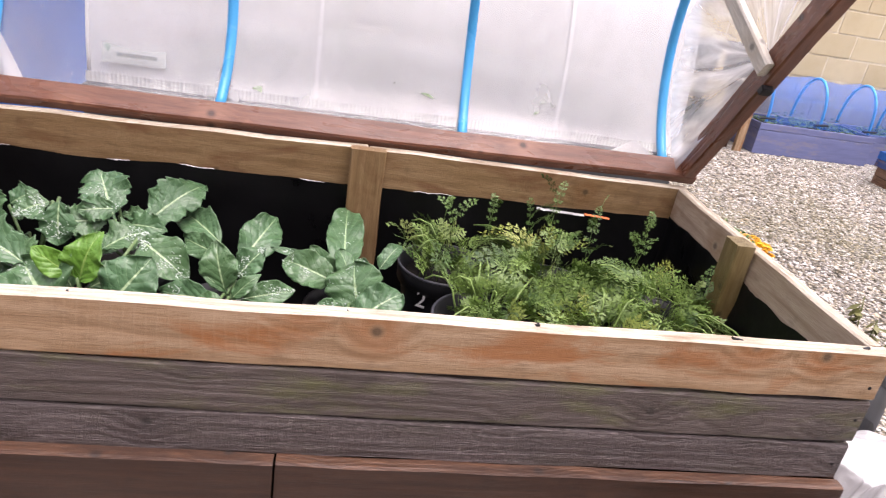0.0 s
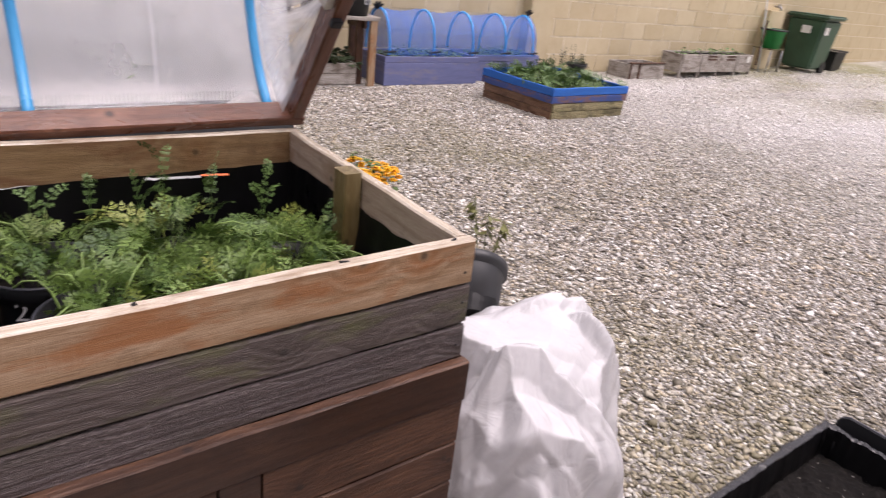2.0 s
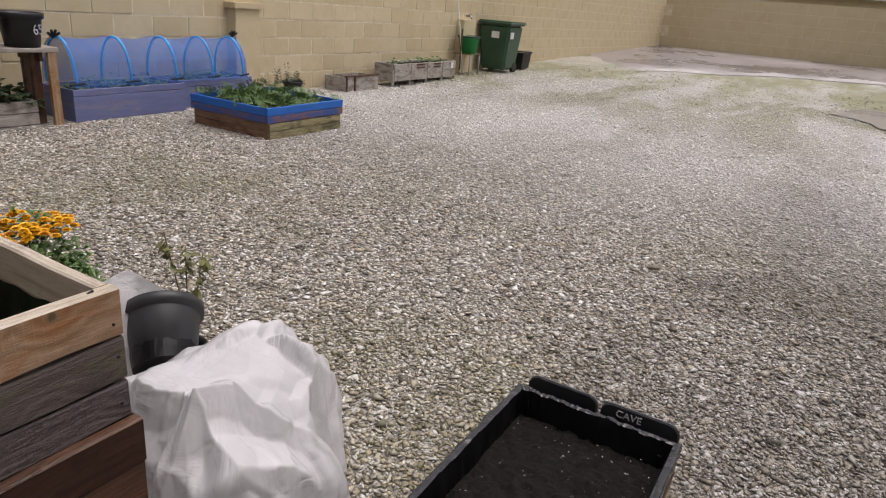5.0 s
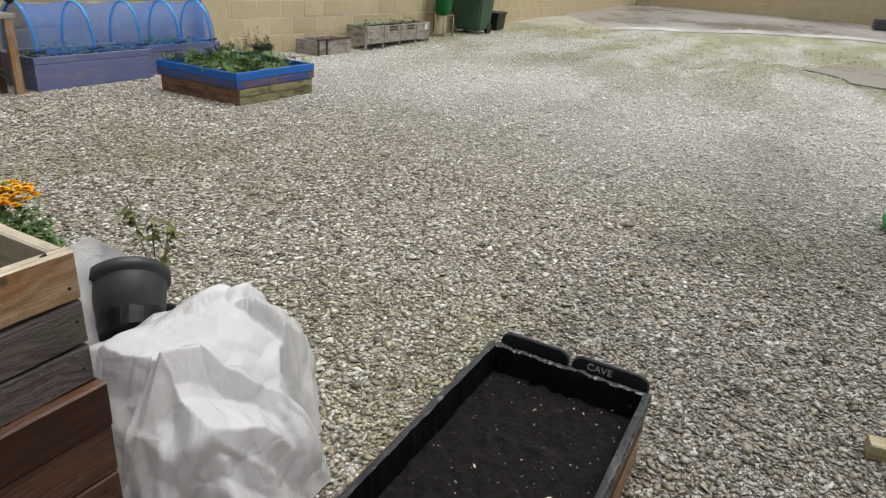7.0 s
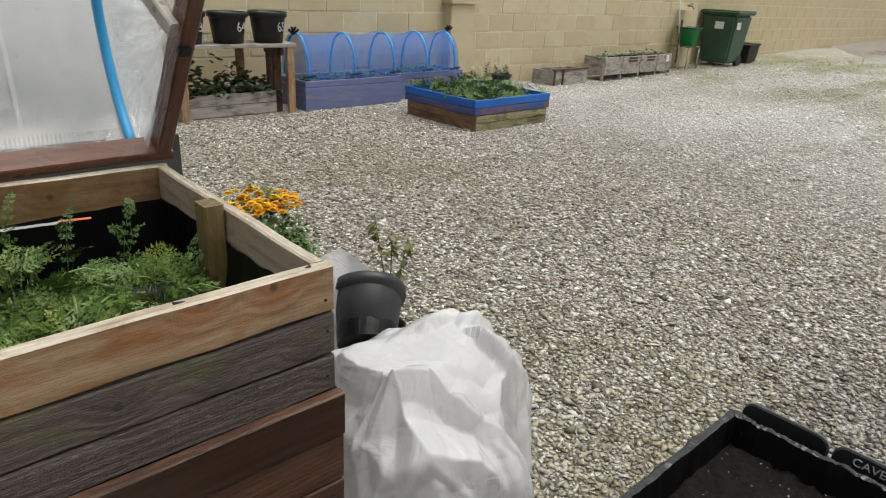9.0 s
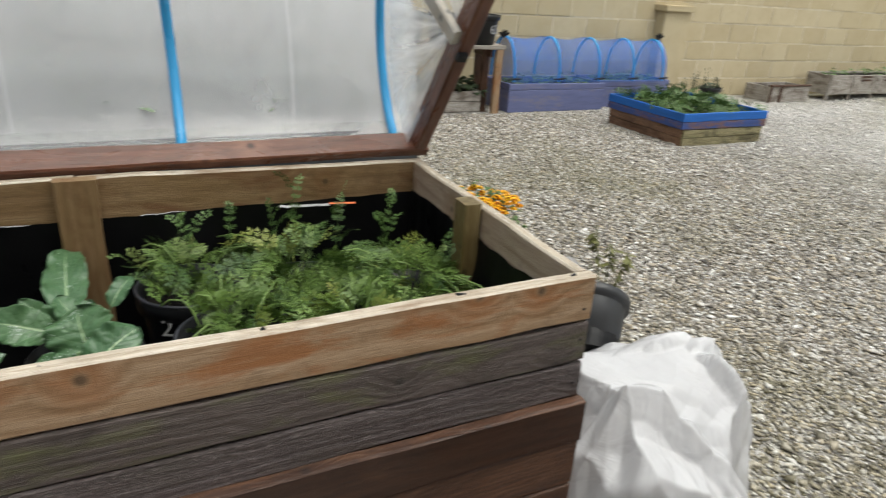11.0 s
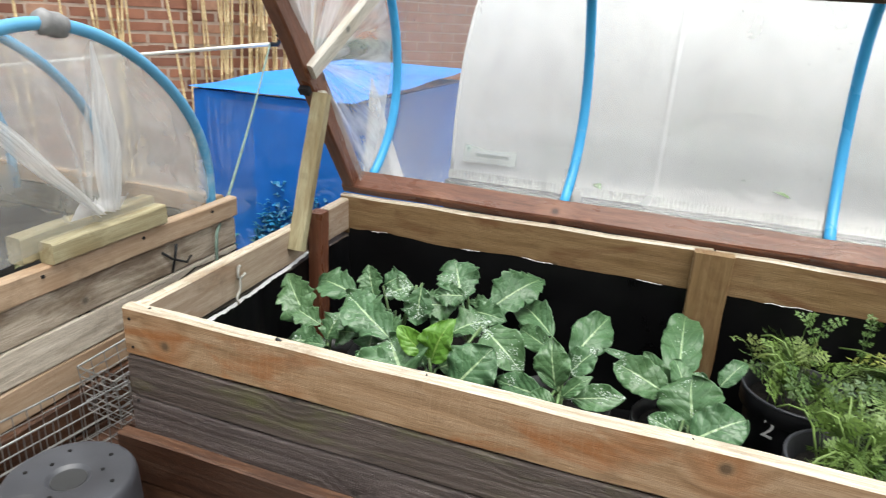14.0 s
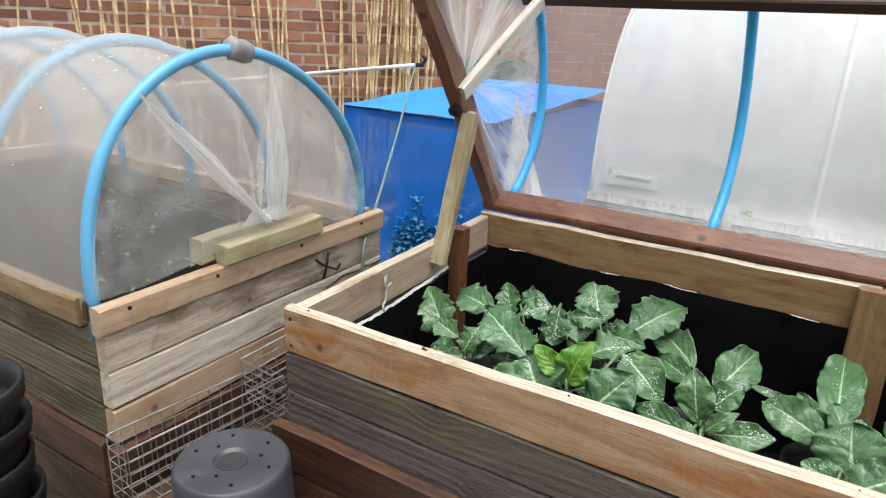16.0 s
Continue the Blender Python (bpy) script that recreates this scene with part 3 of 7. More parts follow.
def plank_bm(length, thick, high, wear=0.003, steps=14, seed=0):
    """A board along x with worn edges that wander a little."""
    rng = random.Random(seed)
    bm = bmesh.new()
    c = 0.004
    y, z = thick / 2, high / 2
    ring = [(-y, -z + c), (-y + c, -z), (y - c, -z), (y, -z + c), (y, z - c), (y - c, z), (-y + c, z), (-y, z - c)]
    rows = []
    for i in range(steps + 1):
        x = -length / 2 + length * i / steps
        up, down = rng.uniform(-wear, wear), rng.uniform(-wear, wear)
        rows.append([bm.verts.new((x, a + rng.uniform(-wear, wear) * 0.25, b + (up if b > 0 else down))) for a, b in ring])
    for p, q in zip(rows, rows[1:]):
        for k in range(8):
            bm.faces.new((p[k], p[(k + 1) % 8], q[(k + 1) % 8], q[k]))
    bm.faces.new(rows[0])
    bm.faces.new(rows[-1][::-1])
    return bm


def plank(name, parent, material, a, b, high, thick, label="", seed=0, wear=0.002, top=None):
    """A board whose long axis runs from a to b."""
    a, b = Vector(a), Vector(b)
    d = b - a
    x = d.normalized()
    side = Vector((0, 0, 1)).cross(x)
    side = side.normalized() if side.length > 0.05 else Vector((0, 1, 0))
    up = x.cross(side)
    m = Matrix((x, side, up)).transposed().to_4x4()
    m.translation = (a + b) / 2
    ob = part(name, plank_bm(d.length, thick, high, wear, max(4, int(d.length * 9)), seed), material, parent, label, at=m)
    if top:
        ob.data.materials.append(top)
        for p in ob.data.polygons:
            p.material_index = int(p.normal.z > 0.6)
    return ob


def tube(points, radius, sides=10, bm=None, cap=True, taper=None):
    bm = bm or bmesh.new()
    pts = [Vector(p) for p in points]
    rows = []
    up = None
    for i, p in enumerate(pts):
        d = (pts[min(i + 1, len(pts) - 1)] - pts[max(i - 1, 0)]).normalized()
        if up is None:
            up = d.orthogonal().normalized()
        up = (up - d * up.dot(d)).normalized()
        w = d.cross(up)
        r = radius if taper is None else radius * taper(i / (len(pts) - 1))
        rows.append([bm.verts.new(p + r * (math.cos(t) * up + math.sin(t) * w)) for t in (2 * math.pi * k / sides for k in range(sides))])
    for a, b in zip(rows, rows[1:]):
        for k in range(sides):
            bm.faces.new((a[k], a[(k + 1) % sides], b[(k + 1) % sides], b[k]))
    if cap:
        bm.faces.new(rows[0][::-1])
        bm.faces.new(rows[-1])
    return bm


def lathe(profile, sides=32, at=(0, 0, 0), bm=None):
    """Turns (radius, height) pairs round z."""
    bm = bm or bmesh.new()
    rows = []
    for r, z in profile:
        rows.append([bm.verts.new((at[0] + r * math.cos(2 * math.pi * k / sides), at[1] + r * math.sin(2 * math.pi * k / sides), at[2] + z)) for k in range(sides)])
    for a, b in zip(rows, rows[1:]):
        for k in range(sides):
            bm.faces.new((a[k], a[(k + 1) % sides], b[(k + 1) % sides], b[k]))
    bm.faces.new(rows[0][::-1])
    bm.faces.new(rows[-1])
    return bm


def surface(fn, nu, nv):
    """A grid of fn(u, v) for u, v from 0 to 1, with uv."""
    bm = bmesh.new()
    lay = bm.loops.layers.uv.new("UVMap")
    rows = [[bm.verts.new(fn(i / nu, j / nv)) for j in range(nv + 1)] for i in range(nu + 1)]
    for i in range(nu):
        for j in range(nv):
            f = bm.faces.new((rows[i][j], rows[i + 1][j], rows[i + 1][j + 1], rows[i][j + 1]))
            for loop, (a, b) in zip(f.loops, ((i, j), (i + 1, j), (i + 1, j + 1), (i, j + 1))):
                loop[lay].uv = (a / nu, b / nv)
    return bm


def wob(x, y, z=0.0):
    return noise.noise(Vector((x, y, z)))


def text_part(name, words, size, at, material, parent, label=""):
    cu = bpy.data.curves.new(name, "FONT")
    cu.body, cu.size, cu.extrude, cu.align_x, cu.align_y = words, size, 0.0008, "CENTER", "CENTER"
    cu.materials.append(material)
    ob = new(name, cu)
    ob.parent = parent
    ob.matrix_basis = world_of(parent).inverted() @ at
    return tagged(ob, label)


def lift(x, y=0.0):
    """The yard rises gently beyond the beds."""
    return 0.029 * max(0.0, x - 10.0)


# ---- ground and walls ----
def ground_sheet():
    xs = [-60, -20, -6, 0, 3, 6] + [6 + 2 * k for k in range(1, 11)] + [27, 60, 140]
    ys = [-90, -30, -10, -4, 0, 4, 8, 20, 90]
    bm = bmesh.new()
    g = [[bm.verts.new((x, y, lift(min(x, 27)))) for y in ys] for x in xs]
    for a, b in zip(g, g[1:]):
        for k in range(len(ys) - 1):
            bm.faces.new((a[k], b[k], b[k + 1], a[k + 1]))
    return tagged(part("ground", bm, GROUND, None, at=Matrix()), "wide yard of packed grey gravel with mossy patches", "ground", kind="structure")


ground_sheet()


def gravel_patch(areas, seed=4):
    """Loose chippings as one mesh: squashed, chipped octahedra thrown over areas (x0, x1, y0, y1, spacing, size)."""
    rng = np.random.default_rng(seed)
    unit = np.array([(1, 0, 0), (-1, 0, 0), (0, 1, 0), (0, -1, 0), (0, 0, 1), (0, 0, -1)], float)
    tri = np.array([(0, 2, 4), (2, 1, 4), (1, 3, 4), (3, 0, 4), (2, 0, 5), (1, 2, 5), (3, 1, 5), (0, 3, 5)])
    places, sizes = [], []
    for x0, x1, y0, y1, step, size in areas:
        nx, ny = int((x1 - x0) / step), int((y1 - y0) / step)
        gx, gy = np.meshgrid(np.arange(nx) * step + x0, np.arange(ny) * step + y0)
        p = np.stack([gx.ravel(), gy.ravel()], 1) + rng.uniform(-0.5, 0.5, (nx * ny, 2)) * step
        places.append(p)
        sizes.append(size * np.exp(rng.normal(0, 0.28, nx * ny)))
    p, s = np.concatenate(places), np.concatenate(sizes)
    inside = (p[:, 0] > -0.03) & (p[:, 0] < 1.80) & (p[:, 1] > -0.03) & (p[:, 1] < 0.8)
    thin = rng.random(len(p)) < np.clip((p[:, 0] + 0.5 * np.sin(p[:, 1] * 1.7) + 0.3 * np.sin(p[:, 1] * 4.1) - 12.0) / 6.0, 0, 1) ** 0.8
    p, s = p[~inside & ~thin], s[~inside & ~thin]
    n = len(p)
    shape = unit[None] * rng.uniform(0.7, 1.45, (n, 6, 1)) + rng.normal(0, 0.30, (n, 6, 3))
    shape *= np.stack([rng.uniform(0.8, 1.5, n), rng.uniform(0.6, 1.05, n), rng.uniform(0.22, 0.46, n)], 1)[:, None]
    tilt = rng.normal(0, 0.27, n)
    cz, sz = np.cos(tilt), np.sin(tilt)
    y, z = shape[..., 1].copy(), shape[..., 2].copy()
    shape[..., 1], shape[..., 2] = y * cz[:, None] - z * sz[:, None], y * sz[:, None] + z * cz[:, None]
    a = rng.uniform(0, 2 * np.pi, n)
    ca, sa = np.cos(a)[:, None], np.sin(a)[:, None]
    x, y = shape[..., 0].copy(), shape[..., 1].copy()
    shape[..., 0], shape[..., 1] = x * ca - y * sa, x * sa + y * ca
    shape *= s[:, None, None]
    shape[..., 0] += p[:, :1]
    shape[..., 1] += p[:, 1:]
    rise = 0.029 * np.maximum(0, p[:, 0] - 10.0)
    shape[..., 2] += (rise + s * rng.uniform(0.05, 0.55, n))[:, None]
    verts = shape.reshape(-1, 3)
    faces = (tri[None] + 6 * np.arange(n)[:, None, None]).reshape(-1, 3)
    me = bpy.data.meshes.new("gravel")
    me.vertices.add(len(verts))
    me.vertices.foreach_set("co", verts.ravel())
    me.loops.add(faces.size)
    me.loops.foreach_set("vertex_index", faces.ravel().astype(np.int32))
    me.polygons.add(len(faces))
    me.polygons.foreach_set("loop_start", np.arange(0, faces.size, 3, dtype=np.int32))
    me.update(calc_edges=True)
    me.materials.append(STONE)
    return tagged(new("gravel", me), "loose grey and tan stone chippings, darker towards the south", "gravel", kind="stuff")


gravel_patch([(1.6, 3.6, -1.9, 1.7, 0.0134, 0.0088), (3.6, 5.6, -2.2, 4.9, 0.0160, 0.0092), (2.0, 3.6, 1.7, 4.9, 0.0160, 0.0092),
              (5.6, 8.5, -2.6, 5.4, 0.0195, 0.0098), (8.5, 11.5, -3.0, 5.3, 0.031, 0.0122), (11.5, 14.5, -3.9, 5.2, 0.040, 0.0125), (14.5, 18.5, -5.0, 5.0, 0.062, 0.0150), (-1.2, 0.0, -1.0, 0.0, 0.03, 0.014)])


def patch_on_ground(name, material, label, category, cx, cy, rx, ry, lifted, seed):
    rng = random.Random(seed)
    bm = bmesh.new()
    ring = [bm.verts.new((cx + rx * math.cos(t) * rng.uniform(0.75, 1.1), cy + ry * math.sin(t) * rng.uniform(0.75, 1.1), 0)) for t in (2 * math.pi * k / 22 for k in range(22))]
    for v in ring:
        v.co.z = lift(v.co.x) + lifted
    bm.faces.new(ring)
    return tagged(part(name, bm, material, None), label, category, kind="structure")


def pad_edge(y):
    """Where the slab begins: nearest by the middle of the yard, ragged."""
    base = 19.6 - 0.3 * (y + 0.2) if y < -0.2 else 19.6 - 0.83 * (y + 0.2) if y < 3.3 else 16.7 + 1.3 * (y - 3.3)
    return base + 0.5 * wob(y * 0.9, 3) + 0.25 * wob(y * 3.1, 9)


def concrete_pad(name, material, label, y0, y1, wide, up):
    bm = bmesh.new()
    n = int((y1 - y0) / 0.15)
    ys = [y0 + (y1 - y0) * k / n for k in range(n + 1)]
    near = [bm.verts.new((pad_edge(y), y, 0)) for y in ys]
    far = [bm.verts.new((26.2 if wide is None else pad_edge(y) + wide * (1 + 0.5 * wob(y * 1.3, 5)), y, 0)) for y in ys]
    for v in near + far:
        v.co.z = lift(v.co.x) + up
    for k in range(n):
        bm.faces.new((near[k], far[k], far[k + 1], near[k + 1]))
    return tagged(part(name, bm, material, None, at=Matrix()), label, "pavement", kind="structure")


concrete_pad("pavement", CONCRETE, "worn wet concrete slab along the far wall", -14.0, 5.2, None, 0.005)
concrete_pad("pavement", CONCRETE_PALE, "pale dry concrete strip along the slab edge", -4.0, 3.2, 0.9, 0.011)
MUD = plain("tan_wet_mud", (0.20, 0.175, 0.135), 0.15, 0.6, 0.3, 0.0, 0.1)
patch_on_ground("pavement", MUD, "flat tan muddy puddle patch in the gravel", "puddle", 13.8, -2.4, 1.5, 1.5, 0.02, 8)


def course_wall(name, label, start, along, courses, length, high, piece, gap, material, mortar, base_z, near_from, near_to, near_top, piece_name, seed):
    """A wall of coursed pieces: a recessed mortar body, single pieces where it is near, the rest joined."""
    w, h, t = piece
    ax = Vector((math.cos(along), math.sin(along), 0))
    ay = Vector((-math.sin(along), math.cos(along), 0))
    at = Matrix((ax, ay, Vector((0, 0, 1)))).transposed().to_4x4()
    at.translation = Vector((*start, base_z))
    body = box(0, length, 0.0045, 0.22, -0.3, courses * (h + gap) + 0.0)
    wall = tagged(part(name, body, mortar, None, at=at), label, "wall", kind="structure")
    rng = random.Random(seed)
    one = finish(box(-w / 2, w / 2, 0, t, 0, h, 0.006), piece_name, material)
    rest_v, rest_f = [], []
    for c in range(courses):
        k = -0.5 * (c % 2)
        while k * (w + gap) < length - w * 0.3:
            x = k * (w + gap) + w / 2
            k += 1
            if x < 0 or x > length - w / 3:
                continue
            m = at @ pose(x + rng.uniform(-0.002, 0.002), rng.uniform(-0.003, 0.003), c * (h + gap) + gap, 0, 0, rng.uniform(-0.15, 0.15))
            if near_from < x < near_to and c < near_top:
                share(piece_name, one, wall, m)
            else:
                b = len(rest_v)
                for dx in (-w / 2, w / 2):
                    for dy in (0, t):
                        for dz in (0, h):
                            rest_v.append((x + dx, dy, c * (h + gap) + gap + dz))
                rest_f += [(b, b + 1, b + 5, b + 4), (b, b + 2, b + 3, b + 1), (b + 4, b + 5, b + 7, b + 6), (b + 1, b + 3, b + 7, b + 5), (b, b + 4, b + 6, b + 2)]
    me = bpy.data.meshes.new("masonry")
    me.from_pydata(rest_v, [], rest_f)
    me.materials.append(material)
    ob = new("masonry", me)
    ob.parent = wall
    tagged(ob, "", kind="stuff")
    return wall

# ---- the open raised bed ----
H, LEN, DEEP = 0.80, 1.80, 0.79
bed = thing("raised_bed", (0.9, 0.4, 0), "tall open raised bed, new top boards over weathered grey ones", "raised bed")
# name, material, bottom, top, stand-out, rise towards one end, label
TIERS = [("board", WOOD_NEW, 0.697, 0.789, 0.000, 0.007, "new orange-brown softwood board with knots"), ("board", WOOD_GREY, 0.6125, 0.6945, 0.000, 0.005, "weathered grey rough-sawn board"),
         ("board", WOOD_SAWN, 0.5340, 0.6100, 0.000, 0.003, "weathered grey rough-sawn board"), ("board", WOOD_BROWN, 0.441, 0.537, 0.022, 0.0, "dark brown stained board"),
         ("board", WOOD_OLDBROWN, 0.330, 0.439, 0.016, 0.0, "worn brown board"), ("board", WOOD_OLDBROWN, 0.220, 0.328, 0.016, 0.0, "worn brown board"),
         ("board", WOOD_OLDBROWN, 0.110, 0.218, 0.016, 0.0, "worn brown board"), ("board", WOOD_OLDBROWN, 0.0, 0.108, 0.016, 0.0, "worn brown board")]
T = 0.026
for i, (nm, mt, z0, z1, out, rise, lab) in enumerate(TIERS):
    z, h, fin = (z0 + z1) / 2, z1 - z0, min(out, 0.008)
    if i == 3:
        plank(nm, bed, mt, (-out, -out + T / 2, z), (0.842, -out + T / 2, z), h, T, lab, i, 0.002, WOOD_OLDBROWN)
        plank(nm, bed, mt, (0.846, -out + T / 2, z), (LEN + fin, -out + T / 2, z), h, T, lab, i + 20, 0.002, WOOD_OLDBROWN)
    elif i == 4:
        plank(nm, bed, mt, (-out, -out + T / 2, z), (1.30, -out + T / 2, z), h, T, lab, i)
        plank(nm, bed, mt, (1.38, -out + T / 2, z), (LEN + fin, -out + T / 2, z), h, T, lab, i + 20)
        plank(nm, bed, WOOD_BROWN, (1.305, -out + T / 2, z), (1.375, -out + T / 2, z), h, T, "dark brown filler board", i + 40)
    else:
        plank(nm, bed, mt, (-out, -out + T / 2, z - rise), (LEN + fin, -out + T / 2, z + rise), h, T, lab, i, 0.002, WOOD_EDGE_SHEEN if i == 0 else None)
    inner, back_z = (WOOD_INNER, 0.754) if i == 0 else (mt, z)
    for x, end, sd in ((LEN + fin - T / 2, z + rise, 50), (-out + T / 2, z - rise, 60)):
        plank(nm, bed, inner, (x, -out + T + 0.001, end), (x, DEEP + out - T - 0.001, back_z), h - (0.002 if i == 0 else 0), T, "", i + sd, 0.002, WOOD_EDGE_SHEEN if i == 0 else None)
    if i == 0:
        plank(nm, bed, WOOD_POST, (0, DEEP - T / 2, 0.752), (0.958, DEEP - T / 2, 0.757), 0.108, T, "pale treated back board", i + 70, 0.002, WOOD_EDGE_SHEEN)
        plank(nm, bed, WOOD_POST, (0.962, DEEP - T / 2, 0.757), (LEN, DEEP - T / 2, 0.748), 0.108, T, "pale treated back board", i + 80, 0.002, WOOD_EDGE_SHEEN)
    else:
        plank(nm, bed, mt, (-out, DEEP + out - T / 2, z), (LEN + fin, DEEP + out - T / 2, z), h, T, "", i + 70)
plank("post", bed, WOOD_POST, (0.960, DEEP - 0.043, 0.30), (0.960, DEEP - 0.043, 0.814), 0.084, 0.034, "upright treated post", 3)
plank("post", bed, WOOD_TREATED, (LEN - 0.050, 0.402, 0.30), (LEN - 0.050, 0.402, 0.808), 0.042, 0.056, "upright treated post", 4)
plank("post", bed, WOOD_RAIL, (0.050, 0.566, 0.30), (0.050, 0.566, 0.816), 0.034, 0.045, "red-brown upright post", 5)


def liner_sheet(p, q, top, seed, out):
    """Slack plastic hung inside a wall from p to q."""
    p, q, out = Vector(p), Vector(q), Vector(out)

    def fn(u, v):
        s = p.lerp(q, u)
        z = top + 0.010 * wob(u * 9, seed) - 0.006 * abs(wob(u * 31, seed)) - v * (top - 0.36)
        return s + out * (0.004 + 0.018 * v + 0.010 * wob(u * 14, v * 3, seed) * min(1, 4 * v + 0.15)) + Vector((0, 0, z))

    return surface(fn, 60, 8)


part("liner", liner_sheet((0.03, DEEP - T, 0), (LEN - 0.03, DEEP - T, 0), 0.716, 1, (0, -1, 0)), LINER, bed, "slack black plastic liner", smooth=True)
part("liner", liner_sheet((LEN - T, 0.03, 0), (LEN - T, DEEP - 0.03, 0), 0.724, 2, (-1, 0, 0)), LINER, bed, smooth=True)
part("liner", liner_sheet((T, 0.03, 0), (T, DEEP - 0.03, 0), 0.695, 3, (1, 0, 0)), LINER, bed, smooth=True)
part("liner", liner_sheet((0.03, T, 0), (LEN - 0.03, T, 0), 0.700, 4, (0, 1, 0)), LINER, bed, smooth=True)
part("floor_liner", surface(lambda u, v: Vector((0.03 + u * (LEN - 0.06), 0.03 + v * (DEEP - 0.06), 0.365 + 0.012 * wob(u * 9, v * 5))), 40, 20), LINER, bed, "black plastic liner floor", smooth=True)
# the torn white edge of the liner along the left and back boards
part("liner_edge", surface(lambda u, v: Vector((T + 0.004 + 0.005 * v, 0.08 + 0.55 * u, 0.688 + 0.040 * u * u + 0.003 * wob(u * 8, 2) + 0.002 * wob(u * 60, 2) - (0.0055 + 0.003 * wob(u * 33, 7)) * v)), 90, 2), FLEECE, bed, "torn white liner edge", smooth=True)
part("liner_edge", surface(lambda u, v: Vector((1.40 + 0.13 * u, DEEP - T - 0.018 - 0.004 * v, 0.713 - 0.006 * u + 0.003 * wob(u * 9, 1) - 0.005 * v)), 20, 2), FLEECE, bed, "white scrap of liner", smooth=True)
part("liner_edge", surface(lambda u, v: Vector((1.53 + 0.07 * u, DEEP - T - 0.018 - 0.004 * v, 0.710 - 0.005 * u - 0.004 * v)), 12, 2), ORANGE_STRIP, bed, "orange scrap of liner print", smooth=True)


def liner_top(x):
    u = (x - 0.03) / (LEN - 0.06)
    return 0.717 + 0.010 * wob(u * 9, 1) - 0.006 * abs(wob(u * 31, 1))


for x0, w in ((0.10, 0.05), (0.36, 0.05), (0.52, 0.08), (0.80, 0.06), (1.08, 0.10)):
    part("liner_edge", surface(lambda u, v: Vector((x0 + w * u, DEEP - T - 0.010 - 0.003 * v, liner_top(x0 + w * u) + 0.001 - 0.0042 * abs(wob(u * w * 70, x0)) * math.sin(math.pi * u) * v)), 60, 2), FLEECE, bed, smooth=True)

cord = thing("cord_loop", (0.03, 0.27, 0.70), "short pale cord knotted through the side board", "cord")
part("knot", tube([(0.028, 0.285, 0.765), (0.036, 0.270, 0.768), (0.040, 0.262, 0.750), (0.034, 0.275, 0.740), (0.042, 0.285, 0.752)], 0.0032, 8), CORD, cord, smooth=True)
part("tail", tube([(0.038, 0.27, 0.745), (0.045, 0.262, 0.725), (0.048, 0.245, 0.712), (0.06, 0.235, 0.705)], 0.0028, 8), CORD, cord, smooth=True)

g = random.Random(19)
for x in (0.045, 0.30, 0.56, 0.93, 1.21, 1.52, 1.76):
    part("screw", tube([(x + g.uniform(-0.02, 0.02), 0.013, 0.780 + 0.0078 * x), (x + 0.002, 0.0135, 0.7832 + 0.0078 * x)], 0.0032, 8), DARK_METAL, bed, "rusty screw head")
for x, z in ((0.014, 0.762), (0.016, 0.708), (1.783, 0.73), (1.786, 0.665), (1.784, 0.57), (0.015, 0.60)):
    part("screw", tube([(x, 0.001, z), (x, -0.0012, z)], 0.0030, 8), DARK_METAL, bed)

# ---- its hinged lid, propped half open ----
ANG = radians(53.2)
HINGE = Vector((0, 0.798, 0.804))
U = Vector((0, -math.cos(ANG), math.sin(ANG)))
NRM = Vector((0, math.sin(ANG), math.cos(ANG)))
LIDL, RAIL, RAILN = 0.83, 0.030, 0.062


def lid_at(x, u, n):
    return Vector((x, 0, 0)) + HINGE + u * U + n * NRM


def lid_matrix(x, u, n, along):
    """Board frame in the lid: long axis along x or along the slope."""
    a = Vector((1, 0, 0)) if along == "x" else U
    b = U if along == "x" else Vector((1, 0, 0))
    m = Matrix((a, b, a.cross(b))).transposed().to_4x4()
    m.translation = lid_at(x, u, n)
    return m


lid = thing("cold_frame_lid", (0.9, 0.81, 0.84), "brown timber lid with blue pipe hoops under clear polythene, propped open", "cold frame lid")
part("rail", plank_bm(1.833, RAIL, RAILN, 0.0015, 16, 1), WOOD_RAIL, lid, "red-brown bottom rail", at=lid_matrix(0.9085, RAIL / 2, RAILN / 2, "x"))
part("rail", plank_bm(1.833, RAIL, RAILN, 0.0015, 16, 2), WOOD_RAIL, lid, "", at=lid_matrix(0.9085, LIDL - RAIL / 2, RAILN / 2, "x"))
for x in (0.014, 1.803):
    part("rail", plank_bm(LIDL - 2 * RAIL - 0.002, 0.036, RAILN, 0.0015, 8, 3), WOOD_RAIL, lid, "", at=lid_matrix(x, LIDL / 2, RAILN / 2, "u"))
RAD = (LIDL - 2 * 0.017) / 2
MID = LIDL / 2
HOOPS = (0.060, 0.594, 1.192, 1.742)
for x in HOOPS:
    pts = [lid_at(x + 0.006 * math.sin(3 * t), MID - RAD * math.cos(t), RAILN - 0.012 + (1.02 * RAD - RAILN + 0.032) * math.sin(t)) for t in (math.pi * k / 40 for k in range(41))]
    hoop = part("hoop", tube(pts, 0.0125, 12), PIPE_BLUE, lid, "blue plastic water pipe hoop", smooth=True)
    apex = lid_at(x, MID, 0.02 + 1.02 * RAD - 0.012)
    clip = box(-0.014, 0.014, -0.022, 0.022, -0.020, 0.012, 0.005)
    part("clip", clip, DARK_METAL, hoop, "black pipe clip", at=Matrix.Translation(apex))
